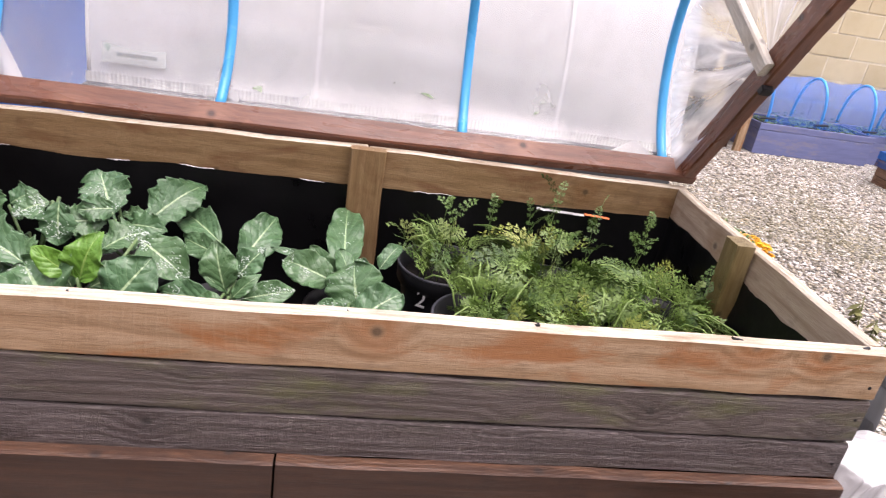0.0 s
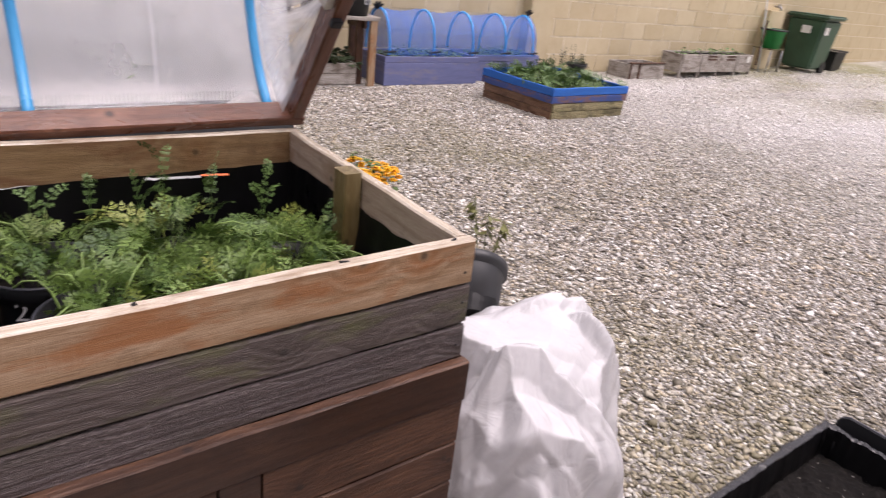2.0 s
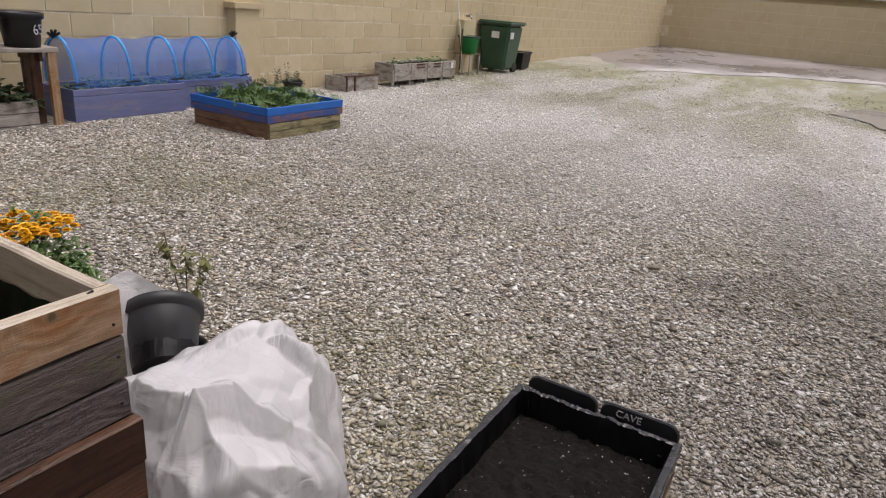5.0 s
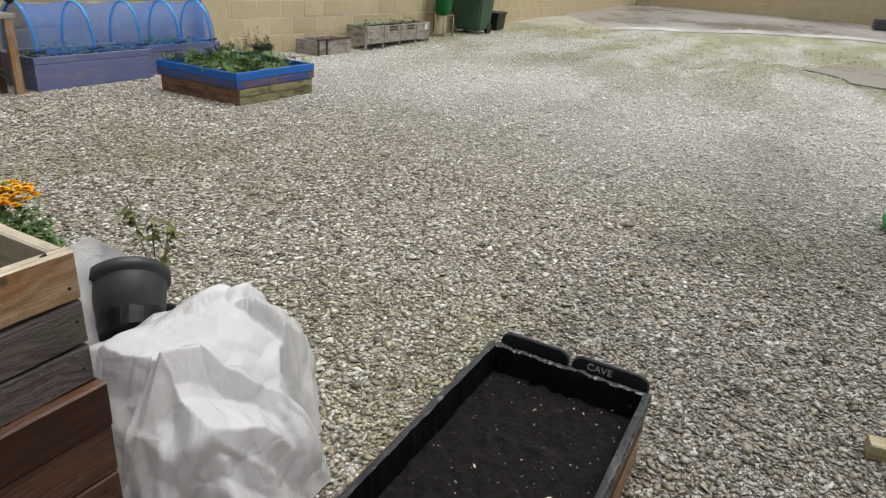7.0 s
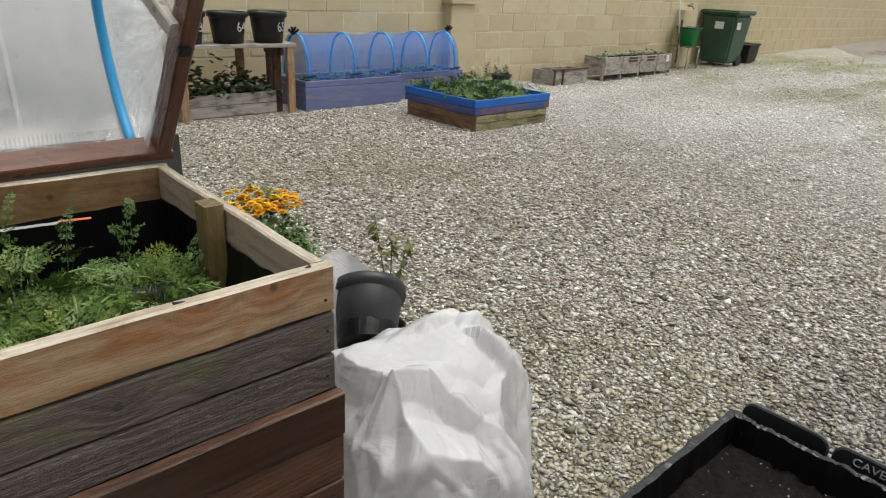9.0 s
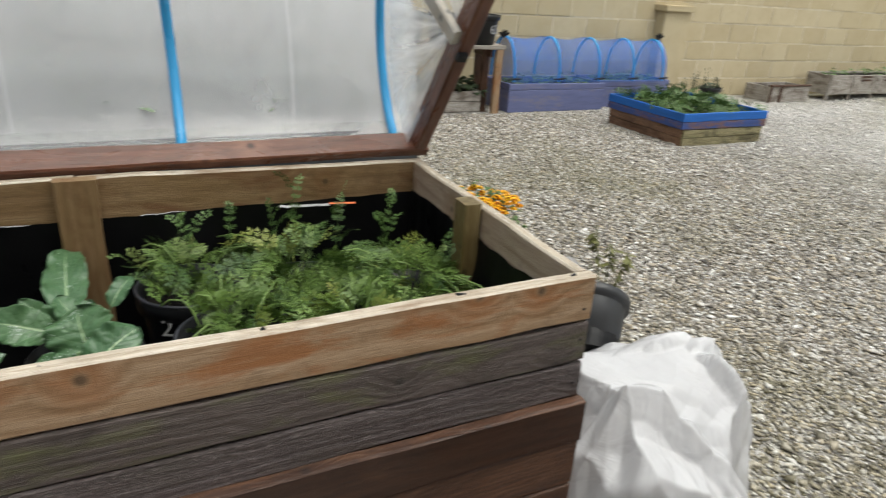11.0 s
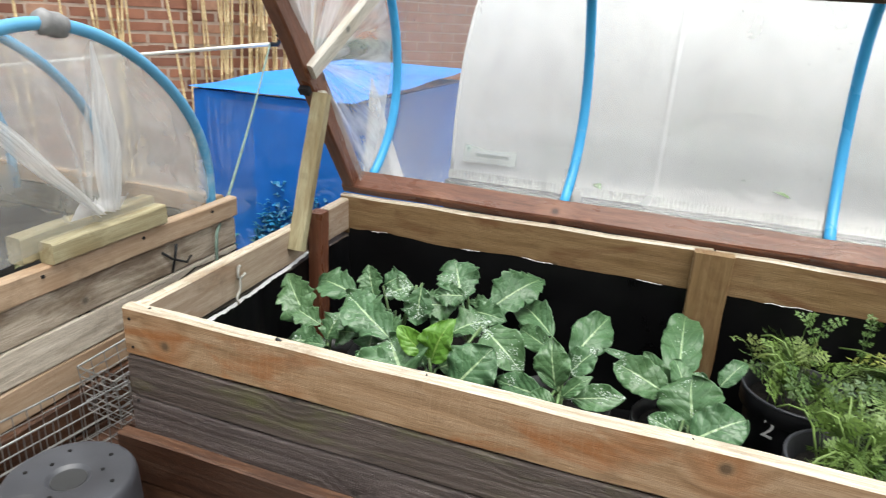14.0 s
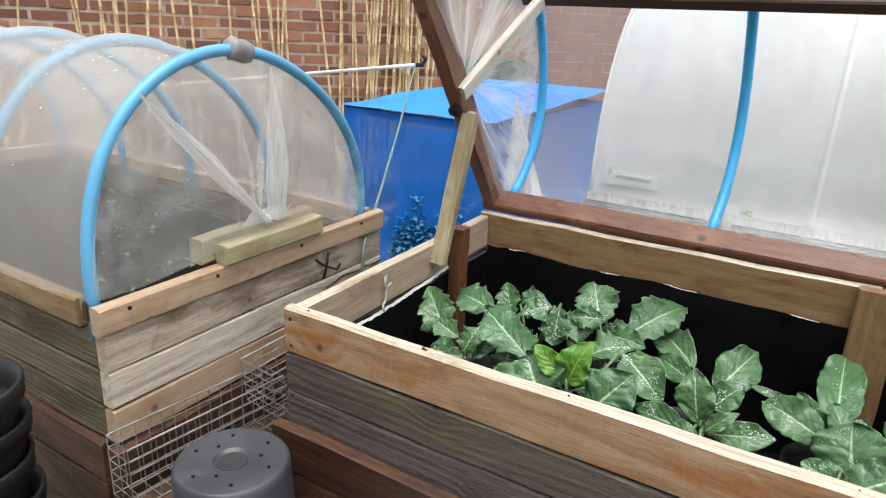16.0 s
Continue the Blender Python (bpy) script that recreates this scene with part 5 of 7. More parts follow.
for x in (TX0 + 0.08, TX1 - 0.08):
    for y in (TY + 0.06, TY + 0.94):
        part("leg", box(x - 0.03, x + 0.03, y - 0.03, y + 0.03, 0, 0.378, 0.006), TUB_GREY, pod)


def arch(v, a=0.5, h=0.70):
    t = math.pi * v
    return TY + 0.5 - a * math.copysign(abs(math.cos(t)) ** 0.9, math.cos(t)), TZ + h * math.sin(t) ** 0.92


def cover_fn(u, v):
    y, z = arch(v)
    sag = 0.018 * abs(math.sin(u * math.pi * 2)) * math.sin(math.pi * v)
    x = TX0 + (TX1 - TX0) * u
    return Vector((x, y + 0.006 * wob(u * 16, v * 5, 3), z - sag + 0.006 * wob(u * 19, v * 4, 7)))


cover = part("cover", surface(cover_fn, 80, 40), COVER, pod, "arched white woven cover", smooth=True)
for x, s in ((TX0, -1), (TX1, 1)):
    def cap(u, v, x=x, s=s):
        y, z = arch(v)
        return Vector((x - s * 0.004 + s * 0.02 * (1 - u) * 0.3, TY + 0.5 + (y - TY - 0.5) * u, TZ + (z - TZ) * u))
    part("end_panel", surface(cap, 10, 40), COVER, pod, "flat white end panel", smooth=True)
    y_rim = [(x, *arch(k / 40)) for k in range(41)]
    part("piping", tube(y_rim, 0.006, 6), COVER_TRIM, pod, "sewn edge", smooth=True)
part("hem", surface(lambda u, v: Vector((TX0 + (TX1 - TX0) * u, TY - 0.032 + 0.003 * wob(u * 12, 1) - 0.0016 * (round(u * 320) % 2), TZ + 0.014 - 0.030 * v + 0.002 * wob(u * 7, 4))), 320, 2), HEM, pod, "ribbed clear hem strip")
for k in range(5):
    x = TX0 + 0.28 + k * 0.40
    part("seam", surface(lambda u, v, x=x: Vector((x + 0.012 * (u - 0.5), arch(v * 0.5)[0] - 0.004, arch(v * 0.5)[1] + 0.002)), 1, 30), COVER_TRIM, pod, "sewn vertical seam") if k in (1, 3) else None
part("stud", tube([(0.62, TY - 0.02, TZ - 0.012), (0.62, TY - 0.01, TZ - 0.012)], 0.008, 10), TUB_GREY, pod)
for x in (0.95, 1.32, 1.68):
    part("stud", tube([(x, TY - 0.022, TZ - 0.014), (x, TY - 0.01, TZ - 0.014)], 0.008, 10), TUB_GREY, pod)
patch = part("label_patch", surface(lambda u, v: Vector((0.152 + 0.185 * u, arch(0.055 + 0.055 * v)[0] - 0.016, 0.815 + 0.068 * v)), 6, 4), LABEL_GREY, pod, "pale rectangular maker's label")
for k in range(4):
    a = -0.6 + 0.4 * k
    part("emblem", tube([(0.175, TY - 0.018, 0.850), (0.175 + 0.016 * math.sin(a), TY - 0.018, 0.850 + 0.022 * math.cos(a))], 0.0022, 6), LOGO_GREEN, patch, "green leaf emblem")
part("print_bar", box(0.20, 0.315, TY - 0.0195, TY - 0.0180, 0.838, 0.850), LOGO_GREY, patch, "grey bar of print")
part("soil", box(TX0 + 0.02, TX1 - 0.02, TY + 0.02, TY + 0.98, TZ - 0.011, TZ - 0.004), COMPOST, pod, "dark compost")
leaf_heap("foliage", pod, TX0 + 0.25, TX1 - 0.1, TY + 0.05, TY + 0.55, TZ, TZ + 0.34, 900, 0.09, HERB, 51, "leafy crops dim behind the cover")
part("card", surface(lambda u, v: Vector((1.78 + 0.16 * u, TY - 0.03 - 0.01 * v, TZ - 0.03 + 0.05 * v * (1 - abs(2 * u - 1.1)))), 8, 3), COVER_TRIM, pod, "loose white flap")

# ---- blue netted cage ----
cage = thing("netted_cage", (-0.74, 2.2, 0), "tall cage of deep blue netting with a bright blue flat top", "garden cage")
CX0, CX1, CY0, CY1, CZ = -1.12, -0.37, 1.52, 2.9, 0.93
part("top_sheet", surface(lambda u, v: Vector((CX0 - 0.02 + (CX1 - CX0 + 0.04) * u, CY0 - 0.02 + (CY1 - CY0 + 0.04) * v, CZ + 0.012 + 0.05 * v + 0.012 * wob(u * 3, v * 4, 2) - 0.03 * 4 * u * (1 - u) * v * (1 - v))), 20, 30), BLUE_TOP, cage, "bright blue sheeted top", smooth=True)
for x0, x1, y0, y1 in ((CX0, CX1, CY0, CY0 + 0.03), (CX0, CX1, CY1 - 0.03, CY1), (CX0, CX0 + 0.03, CY0, CY1), (CX1 - 0.03, CX1, CY0, CY1)):
    part("frame_bar", box(x0, x1, y0, y1, CZ - 0.03, CZ, 0.003), BLUE_PAINT, cage)
for x in (CX0 + 0.015, CX1 - 0.015):
    for y in (CY0 + 0.015, CY1 - 0.015):
        part("corner_post", box(x - 0.015, x + 0.015, y - 0.015, y + 0.015, 0, CZ - 0.03, 0.003), BLUE_PAINT, cage)
part("net_panel", surface(lambda u, v: Vector((CX0 + (CX1 - CX0) * u, CY0 - 0.006 + 0.012 * wob(u * 5, v * 4, 1), CZ * v)), 20, 16), NET_DEEP, cage, "deep blue netting", smooth=True)
part("net_panel", surface(lambda u, v: Vector((CX1 + 0.006 + 0.012 * wob(u * 5, v * 4, 5), CY0 + (CY1 - CY0) * u, CZ * v)), 20, 16), NET_DEEP, cage, smooth=True)
part("net_panel", surface(lambda u, v: Vector((CX0 - 0.006, CY0 + (CY1 - CY0) * u, CZ * v)), 10, 8), NET_DEEP, cage, smooth=True)
part("net_panel", surface(lambda u, v: Vector((CX0 + (CX1 - CX0) * u, CY1 + 0.006, CZ * v)), 10, 8), NET_DEEP, cage, smooth=True)
part("net_fold", surface(lambda u, v: Vector((CX0 + 0.30 + 0.28 * u, CY0 - 0.016 + 0.006 * wob(u * 6, v * 5, 9), 0.35 + 0.53 * v)), 10, 12), NET_DEEP, cage, "second layer of netting", smooth=True)


# both leaf colours hold the blue cast of light through the net
heap = leaf_heap("foliage", cage, CX0 + 0.05, CX1 - 0.05, CY0 + 0.02, CY0 + 0.5, 0.25, 0.74, 500, 0.09, plain("blue_lit_leaf", (0.03, 0.14, 0.16), 0.3, 9.0), 21, "leafy plants behind the net")
leaf_heap("foliage", cage, CX0 + 0.30, CX1 + 0.02, CY0 - 0.035, CY0 - 0.005, 0.30, 0.66, 620, 0.034, plain("net_tinted_leaf", (0.010, 0.165, 0.33), 0.5, 9.0), 22, "leaves before the net, tinted as if seen through it")

# ---- the second raised bed, under a polythene tunnel ----
bed2 = thing("raised_bed", (-0.9, 0.18, 0), "weathered wooden raised bed under a dusty polythene tunnel on blue hoops", "raised bed")
BX, BY0, BY1, BXL = -0.212, -0.228, 0.60, -1.75
SKEW = 0.016


def bx(y):
    return BX - SKEW * (y - BY0) / (BY1 - BY0)


for i, (mt, z0, z1, out, lab) in enumerate([(WOOD_PEACH, 0.752, 0.806, 0.010, "pale peach top rail with screws"), (WOOD_TAN, 0.674, 0.750, 0.0, "weathered tan board"), (WOOD_TANPALE, 0.598, 0.672, 0.0, "weathered tan board"),
                                            (WOOD_PEACH, 0.522, 0.596, 0.0, "smooth peach-brown board"), (WOOD_OLDBROWN, 0.43, 0.520, 0.014, "brown stained board"), (WOOD_OLDBROWN, 0.32, 0.428, 0.014, ""),
                                            (WOOD_OLDBROWN, 0.16, 0.318, 0.014, ""), (WOOD_OLDBROWN, 0.0, 0.158, 0.014, "")]):
    z, h = (z0 + z1) / 2, z1 - z0 - 0.0006
    plank("board", bed2, mt, (bx(BY0) + out - 0.013, BY0 - out, z), (bx(BY1) + out - 0.013, BY1, z), h, 0.028, lab, 200 + i)
    front = WOOD_POST if i == 0 else (WOOD_MOSS if i < 4 else mt)
    plank("board", bed2, front, (BXL, BY0 - out + 0.014, z), (BX - 0.030 - (0.03 if i == 0 else 0), BY0 - out + 0.014, z), h, 0.028, "mossy weathered board" if 0 < i < 4 else "", 220 + i)
    plank("board", bed2, WOOD_MOSS if 0 < i < 4 else mt, (BXL, BY1 - 0.014, z), (bx(BY1) - 0.030, BY1 - 0.014, z), h, 0.028, "", 240 + i)
    plank("board", bed2, WOOD_MOSS if 0 < i < 4 else mt, (BXL + 0.014, BY0 + 0.03, z), (BXL + 0.014, BY1 - 0.03, z), h, 0.028, "", 260 + i)
part("metal_strip", box(BX - 0.048, BX - 0.030, BY0 - 0.006, BY0 + 0.012, 0.768, 0.806, 0.003), RUSTY, bed2, "rusty corner plate")
part("soil", surface(lambda u, v: Vector((BXL + 0.05 + 1.48 * u, BY0 + 0.03 + 0.80 * v, 0.66 + 0.03 * wob(u * 14, v * 9))), 40, 24), COMPOST, bed2, "dark compost", smooth=True)
HY, HR, HZ = 0.126, 0.345, 0.815


def hoop2(x, t, r=HR, top=0.415):
    c = math.cos(t)
    y = HY - r * (c if c > 0 else c * (1 + 0.24 * c * c))
    return Vector((x + bx(y) - BX, y, HZ + top * math.sin(t) ** 0.9 if math.sin(t) > 0 else HZ))


for k, x in enumerate((-0.246, -0.590, -0.950, -1.310, -1.680)):
    pts = [hoop2(x - 0.01 * math.sin(2 * t), t) for t in (math.pi * j / 44 for j in range(45))]
    pts = [pts[0] - Vector((0, 0, 0.08))] + pts + [pts[-1] - Vector((0, 0, 0.08))]
    part("hoop", tube(pts, 0.0122, 12), PIPE_PALE, bed2, "faded blue plastic pipe hoop", smooth=True)
tape = lathe([(0.010, -0.028), (0.020, -0.025), (0.024, -0.007), (0.021, 0.012), (0.024, 0.020), (0.016, 0.030)], 14)
for v in tape.verts:
    v.co += 0.0035 * Vector((wob(v.co.x * 90, v.co.y * 90, 1), wob(v.co.y * 90, v.co.z * 90, 2), wob(v.co.z * 90, v.co.x * 90, 3)))
part("tape_wrap", tape, TAPE, bed2, "crumpled grey duct tape", at=Matrix.Translation(hoop2(-0.246, math.radians(94))) @ pose(0, 0, 0, 78, 0, 0), smooth=True)


def tunnel2(u, v):
    x = -0.246 - 1.46 * u
    t = math.pi * v
    sag = 0.028 * abs(math.sin(u * math.pi * 4.1)) * math.sin(t)
    p = hoop2(x, t, HR + 0.006 + 0.012 * min(1.0, u * 12), 0.421 + 0.012 * min(1.0, u * 12) - sag)
    return p + Vector((0, 0.006 * wob(u * 18, v * 9, 1), 0.006 * wob(u * 15, v * 11, 2) - (0.03 if v in (0.0, 1.0) else 0)))


def film_flecks():
    """Dried specks and bird-lime on the crown of the tunnel, as one mesh."""
    g = random.Random(88)
    verts, faces = [], []
    for _ in range(260):
        u, v = g.uniform(0.01, 0.75), g.gauss(0.46, 0.14)
        c = tunnel2(u, min(0.85, max(0.12, v)))
        up = Vector((0, c.y - 0.2, 0.5)).normalized()
        a, b = Vector((1, 0, 0)), up.cross(Vector((1, 0, 0)))
        k = g.uniform(0.0012, 0.0034) * (1.8 if g.random() < 0.12 else 1.0)
        n0 = len(verts)
        verts.extend([c + up * 0.0035 + (a * math.cos(w) * g.uniform(0.5, 1.5) + b * math.sin(w) * g.uniform(0.5, 1.5)) * k for w in (0, 1.25, 2.5, 3.75, 5.0)])
        faces.append(tuple(range(n0, n0 + 5)))
    return tagged(raw_part("specks", verts, faces, FLEECE, bed2, "scattered pale dried specks"), kind="stuff")


film_flecks()
e = part("film", surface(tunnel2, 80, 40), FILM_OLD, bed2, "dusty polythene over the hoops", smooth=True)
e.visible_shadow = False


def end2(u, v):
    """Sheeting from the first hoop, drawn together at the clamp on the rail."""
    t = math.pi * v
    rim = hoop2(-0.248, t, HR + 0.003, 0.418)
    knot = Vector((bx(0.16) + 0.002, 0.155, 0.858))
    low = Vector((bx(0.1), HY - HR * math.cos(t), 0.8135))
    aim = low if abs(math.cos(t)) > 0.55 else knot
    blend = min(1, max(0, (abs(math.cos(t)) - 0.35) / 0.4))
    aim = knot.lerp(low, blend)
    p = rim.lerp(aim, u)
    fold = 0.020 * math.sin(v * 60 + 3 * wob(v * 5, 2)) * u * (1 - u) * 4 * (1 - blend * 0.7)
    return p + Vector((fold + 0.02 * wob(v * 8, u * 4, 4) * u * (1 - u) * 4, 0, 0))


e = part("end_film", surface(end2, 22, 120), FILM_CLEAR, bed2, "creased polythene gathered at the rail", smooth=True)
e.visible_shadow = False
def gather(sy, sz, ey, wide, seed):
    """A pleat of polythene that narrows from the hoop to the clamp."""
    a, b = Vector((bx(sy) + 0.004, sy, sz)), Vector((bx(ey) + 0.010, ey, 0.872))
    across = (b - a).cross(Vector((1, 0, 0))).normalized()

    def fn(u, v):
        body = math.sin(math.pi * min(1.0, 0.04 + 0.72 * v)) ** 1.3
        w = wide * body * (1 - 0.45 * v)
        k = 2 * u - 1
        fold = 0.012 * math.sin(k * 5 + 4 * v + seed) * body + 0.016 * (1 - k * k) * body
        return a.lerp(b, v) + across * (w * k + 0.006 * wob(v * 4, seed)) + Vector((fold, 0, 0))

    return surface(fn, 14, 30)


for sy, sz, ey, wide in ((-0.115, 1.165, 0.165, 0.022), (0.20, 1.20, 0.195, 0.040)):
    part("gathered_fold", gather(sy, sz, ey, wide, sy * 9), FILM_FOLD, bed2, "gathered pleat of polythene", smooth=True)
part("gathered_fold", surface(lambda u, v: Vector((bx(0.16) + 0.006 + 0.014 * math.sin(u * 9) * v, 0.10 + 0.12 * u + 0.02 * v, 0.872 + 0.025 * v * (1 + wob(u * 7, 1)))), 24, 6), FLEECE, bed2, "white crumple over the clamp", smooth=True)
for dx, z0, z1, y0, y1, sd in ((0.004, 0.808, 0.850, 0.040, 0.335, 31), (-0.038, 0.808, 0.862, 0.010, 0.345, 32)):
    plank("clamp_batten", bed2, WOOD_OLIVE, (bx(y0) + dx, y0, (z0 + z1) / 2), (bx(y1) + dx, y1, (z0 + z1) / 2), z1 - z0, 0.036, "treated batten clamping the polythene", sd)
for y in (-0.18, 0.02, 0.27, 0.50):
    part("screw", tube([(bx(y) + 0.011, y, 0.79), (bx(y) + 0.0135, y, 0.79)], 0.004, 8), DARK_METAL, bed2)
leaf_heap("foliage", bed2, BXL + 0.2, BX - 0.1, BY0 + 0.1, BY1 - 0.15, 0.665, 0.74, 160, 0.02, WILT, 23, "small dry seedlings")
wire = thing("wire_tie", (-0.2, 0.36, 0.7), "bent black wire tie on the side board", "wire")
part("strand", tube([(-0.222, 0.33, 0.735), (-0.212, 0.35, 0.715), (-0.214, 0.40, 0.690), (-0.218, 0.42, 0.70)], 0.003, 6), DARK_METAL, wire, smooth=True)
part("strand", tube([(-0.214, 0.37, 0.745), (-0.212, 0.36, 0.715), (-0.214, 0.35, 0.680)], 0.003, 6), DARK_METAL, wire, smooth=True)

# ---- between the beds: wire baskets, upturned bucket, pots ----
def wire_basket(name_at, w, l, h, turn, tilt, label):
    b = thing("wire_basket", name_at, label, "basket", "wire baskets between the beds", turn)
    m = world_of(b) @ pose(0, 0, 0, tilt, 0, 0)
    for zz in (0, h * 0.2, h * 0.4, h * 0.6, h * 0.8, h):
        r = 0.0022 if zz == h else 0.0013
        part("rim" if zz == h else "hoop_wire", tube([(-w / 2, -l / 2, zz), (w / 2, -l / 2, zz), (w / 2, l / 2, zz), (-w / 2, l / 2, zz), (-w / 2, -l / 2, zz)], r, 6), STEEL, b, at=m)
    k = int(l / 0.026)
    one = finish(tube([(-w / 2, 0, h), (-w / 2, 0, 0), (w / 2, 0, 0), (w / 2, 0, h)], 0.0011, 5), "cross_wire", STEEL)
    for i in range(k + 1):
        share("cross_wire", one, b, m @ pose(0, -l / 2 + l * i / k, 0))
    k = max(2, int(w / 0.03))
    one = finish(tube([(0, -l / 2, h), (0, -l / 2, 0), (0, l / 2, 0), (0, l / 2, h)], 0.0011, 5), "long_wire", STEEL)
    for i in range(1, k):
        share("long_wire", one, b, m @ pose(-w / 2 + w * i / k, 0, 0))
    return b


wire_basket((-0.128, -0.10, 0.455), 0.070, 0.34, 0.125, -5, 0, "silver wire basket jammed between two beds")
wire_basket((-0.085, 0.12, 0.53), 0.10, 0.20, 0.10, -6, 6, "silver wire basket tilted on another")
wire_basket((-0.155, -0.47, 0.30), 0.13, 0.28, 0.14, 8, 0, "silver wire basket on a low brown box")
crate = thing("storage_box", (-0.09, 0.0, 0), "brown wooden box under the wire baskets", "box")
part("body", box(-0.148, -0.036, -0.245, 0.30, 0, 0.452, 0.004), WOOD_OLDBROWN, crate)
under = thing("storage_box", (-0.20, -0.47, 0), "low brown wooden box under a wire basket", "box")
part("body", box(-0.20 - 0.02, -0.09, -0.60, -0.34, 0, 0.297, 0.004), WOOD_OLDBROWN, under)

bucket = thing("plastic_bucket", (0.044, -0.178, 0), "upturned dark grey flower bucket with drain holes in its base", "bucket")
bz = 0.572
body = lathe([(0.135, 0.0), (0.133, 0.03), (0.124, 0.034), (0.099, bz - 0.014), (0.0975, bz - 0.006), (0.094, bz - 0.001), (0.0925, bz), (0.086, bz), (0.034, bz), (0.0325, bz - 0.0005), (0.030, bz - 0.005), (0.027, bz - 0.006), (0.002, bz - 0.006)], 48, (0.044, -0.178, 0))
part("body", body, POT_GREY, bucket, smooth=True)
part("recess", lathe([(0.0265, 0), (0.0255, 0.0012), (0.002, 0.0012)], 32, (0.044, -0.178, bz - 0.0055)), POT_MID, bucket, "darker wet middle")
for k in range(6):
    for r, off in ((0.070, 0.0), (0.048, 0.5)):
        if r < 0.06 and k % 2:
            continue
        a = 2 * math.pi * (k + off) / 6 + 0.3
        p = Vector((0.044 + r * math.cos(a), -0.178 + r * math.sin(a), bz))
        part("drain_hole", tube([p - Vector((0, 0, 0.003)), p + Vector((0, 0, 0.0012))], 0.0034, 10), LINER, bucket, "dark drain hole")

stack = thing("pot_stack", (-0.335, -0.43, 0), "tall stack of black plastic plant pots", "pots")
for k in range(8):
    part("pot", lathe(pot_profile(0.108, 0.20), 28, (-0.335 + 0.004 * math.sin(k * 2), -0.43 + 0.004 * math.cos(k * 3), 0.072 * k)), POT_BLACK, stack, smooth=True)

# ---- along the brick wall ----
WA = math.atan2(0.77, 0.64)


def wall_west_at(s, out):
    return Vector((-3.0 + math.cos(WA) * s + math.sin(WA) * out, 2.37 + math.sin(WA) * s - math.cos(WA) * out, 0))


rng = random.Random(77)


def cane_mesh(length, r, seed):
    g = random.Random(seed)
    pts, rad = [], []
    bm = bmesh.new()
    n = int(length / 0.16)
    rows = []
    for k in range(n):
        z = length * k / n
        for dz, s in ((0, 0.98), (length / n * 0.92, 0.92), (length / n * 0.95, 1.18), (length / n * 0.98, 1.18)):
            rows.append((r * s * (1 - 0.25 * z / length), z + dz))
    return lathe(rows, 8)


kinds = [finish(cane_mesh(2.0 + 0.12 * k, 0.0085 + 0.0013 * (k % 3), k), "culms", CANE, True) for k in range(5)]
for k in range(62):
    s = -0.75 + 2.35 * rng.random() if k < 34 else (0.95 + 0.6 * rng.random() if k < 52 else -2.2 + 1.6 * rng.random())
    foot = wall_west_at(s, rng.uniform(0.12, 0.30))
    cane = new("bamboo_cane", kinds[k % 5])
    cane.matrix_basis = pose(foot.x, foot.y, 0.0, 0, 0, math.degrees(WA)) @ pose(0, 0, 0, rng.uniform(-4.5, -1.0), rng.uniform(-5, 5), rng.uniform(0, 360))
    tagged(cane, "straw-coloured bamboo cane leaning on a brick wall", "cane", "bamboo canes")
pole = thing("plastic_pole", (-2.3, 2.85, 0.95), "white plastic pipe held across the bamboo canes", "pole")
a, b = Vector((-3.35, 1.98, 0.80)), Vector((-1.125, 2.08, 1.096))
part("pipe", tube([a.lerp(b, k / 6) for k in range(7)], 0.0095, 10), WHITE_PLASTIC, pole, smooth=True)
part("hook", tube([b, b + Vector((0.03, 0.02, 0.0)), b + Vector((0.045, 0.03, 0.03)), b + Vector((0.03, 0.02, 0.05))], 0.011, 8), DARK_METAL, pole, "dark hook", smooth=True)
part("stake", tube([(-3.2, 2.12, 0), (-3.2, 2.10, 0.84)], 0.014, 8), WHITE_PLASTIC, pole, smooth=True)
rope = thing("rope", (-0.9, 1.6, 0.9), "thin green twine tied from pole to raised bed", "rope")
q = Vector((-0.204, 0.500, 0.735))
pts = [b.lerp(q, k / 16) - Vector((0, 0, 0.02 * math.sin(math.pi * k / 16))) for k in range(17)] + [q + Vector((0.001, -0.006, -0.03)), q + Vector((0.002, -0.010, -0.10)), q + Vector((0.002, -0.008, -0.20))]
part("twine", tube(pts, 0.0042, 7), ROPE, rope, smooth=True)
gbin = thing("wheeled_bin", (-1.75, 4.0, 0), "dark green wheeled bin behind the blue cage", "bin")
part("body", box(-2.02, -1.48, 3.75, 4.35, 0.08, 0.98, 0.03), BIN_GREEN, gbin)
part("bin_lid", box(-2.06, -1.44, 3.70, 4.40, 0.98, 1.06, 0.03), BIN_GREEN, gbin, "grey-green bin lid")
for x in (-1.95, -1.55):
    part("wheel", tube([(x - 0.03, 4.3, 0.1), (x + 0.03, 4.3, 0.1)], 0.1, 16), POT_BLACK, gbin)

# ---- at the right end: sheeting, pots, flowers ----
heap_sheet = thing("plastic_sheet", (2.15, 0.15, 0), "crumpled white plastic sheet heaped beside the raised bed", "sheet")


def crease(x):
    """Flat facets between sharp folds: a triangle wave."""
    f = x / 2 - math.floor(x / 2)
    return abs(2 * f - 1) * 2 - 1


HX, HY2 = 2.07, 0.13
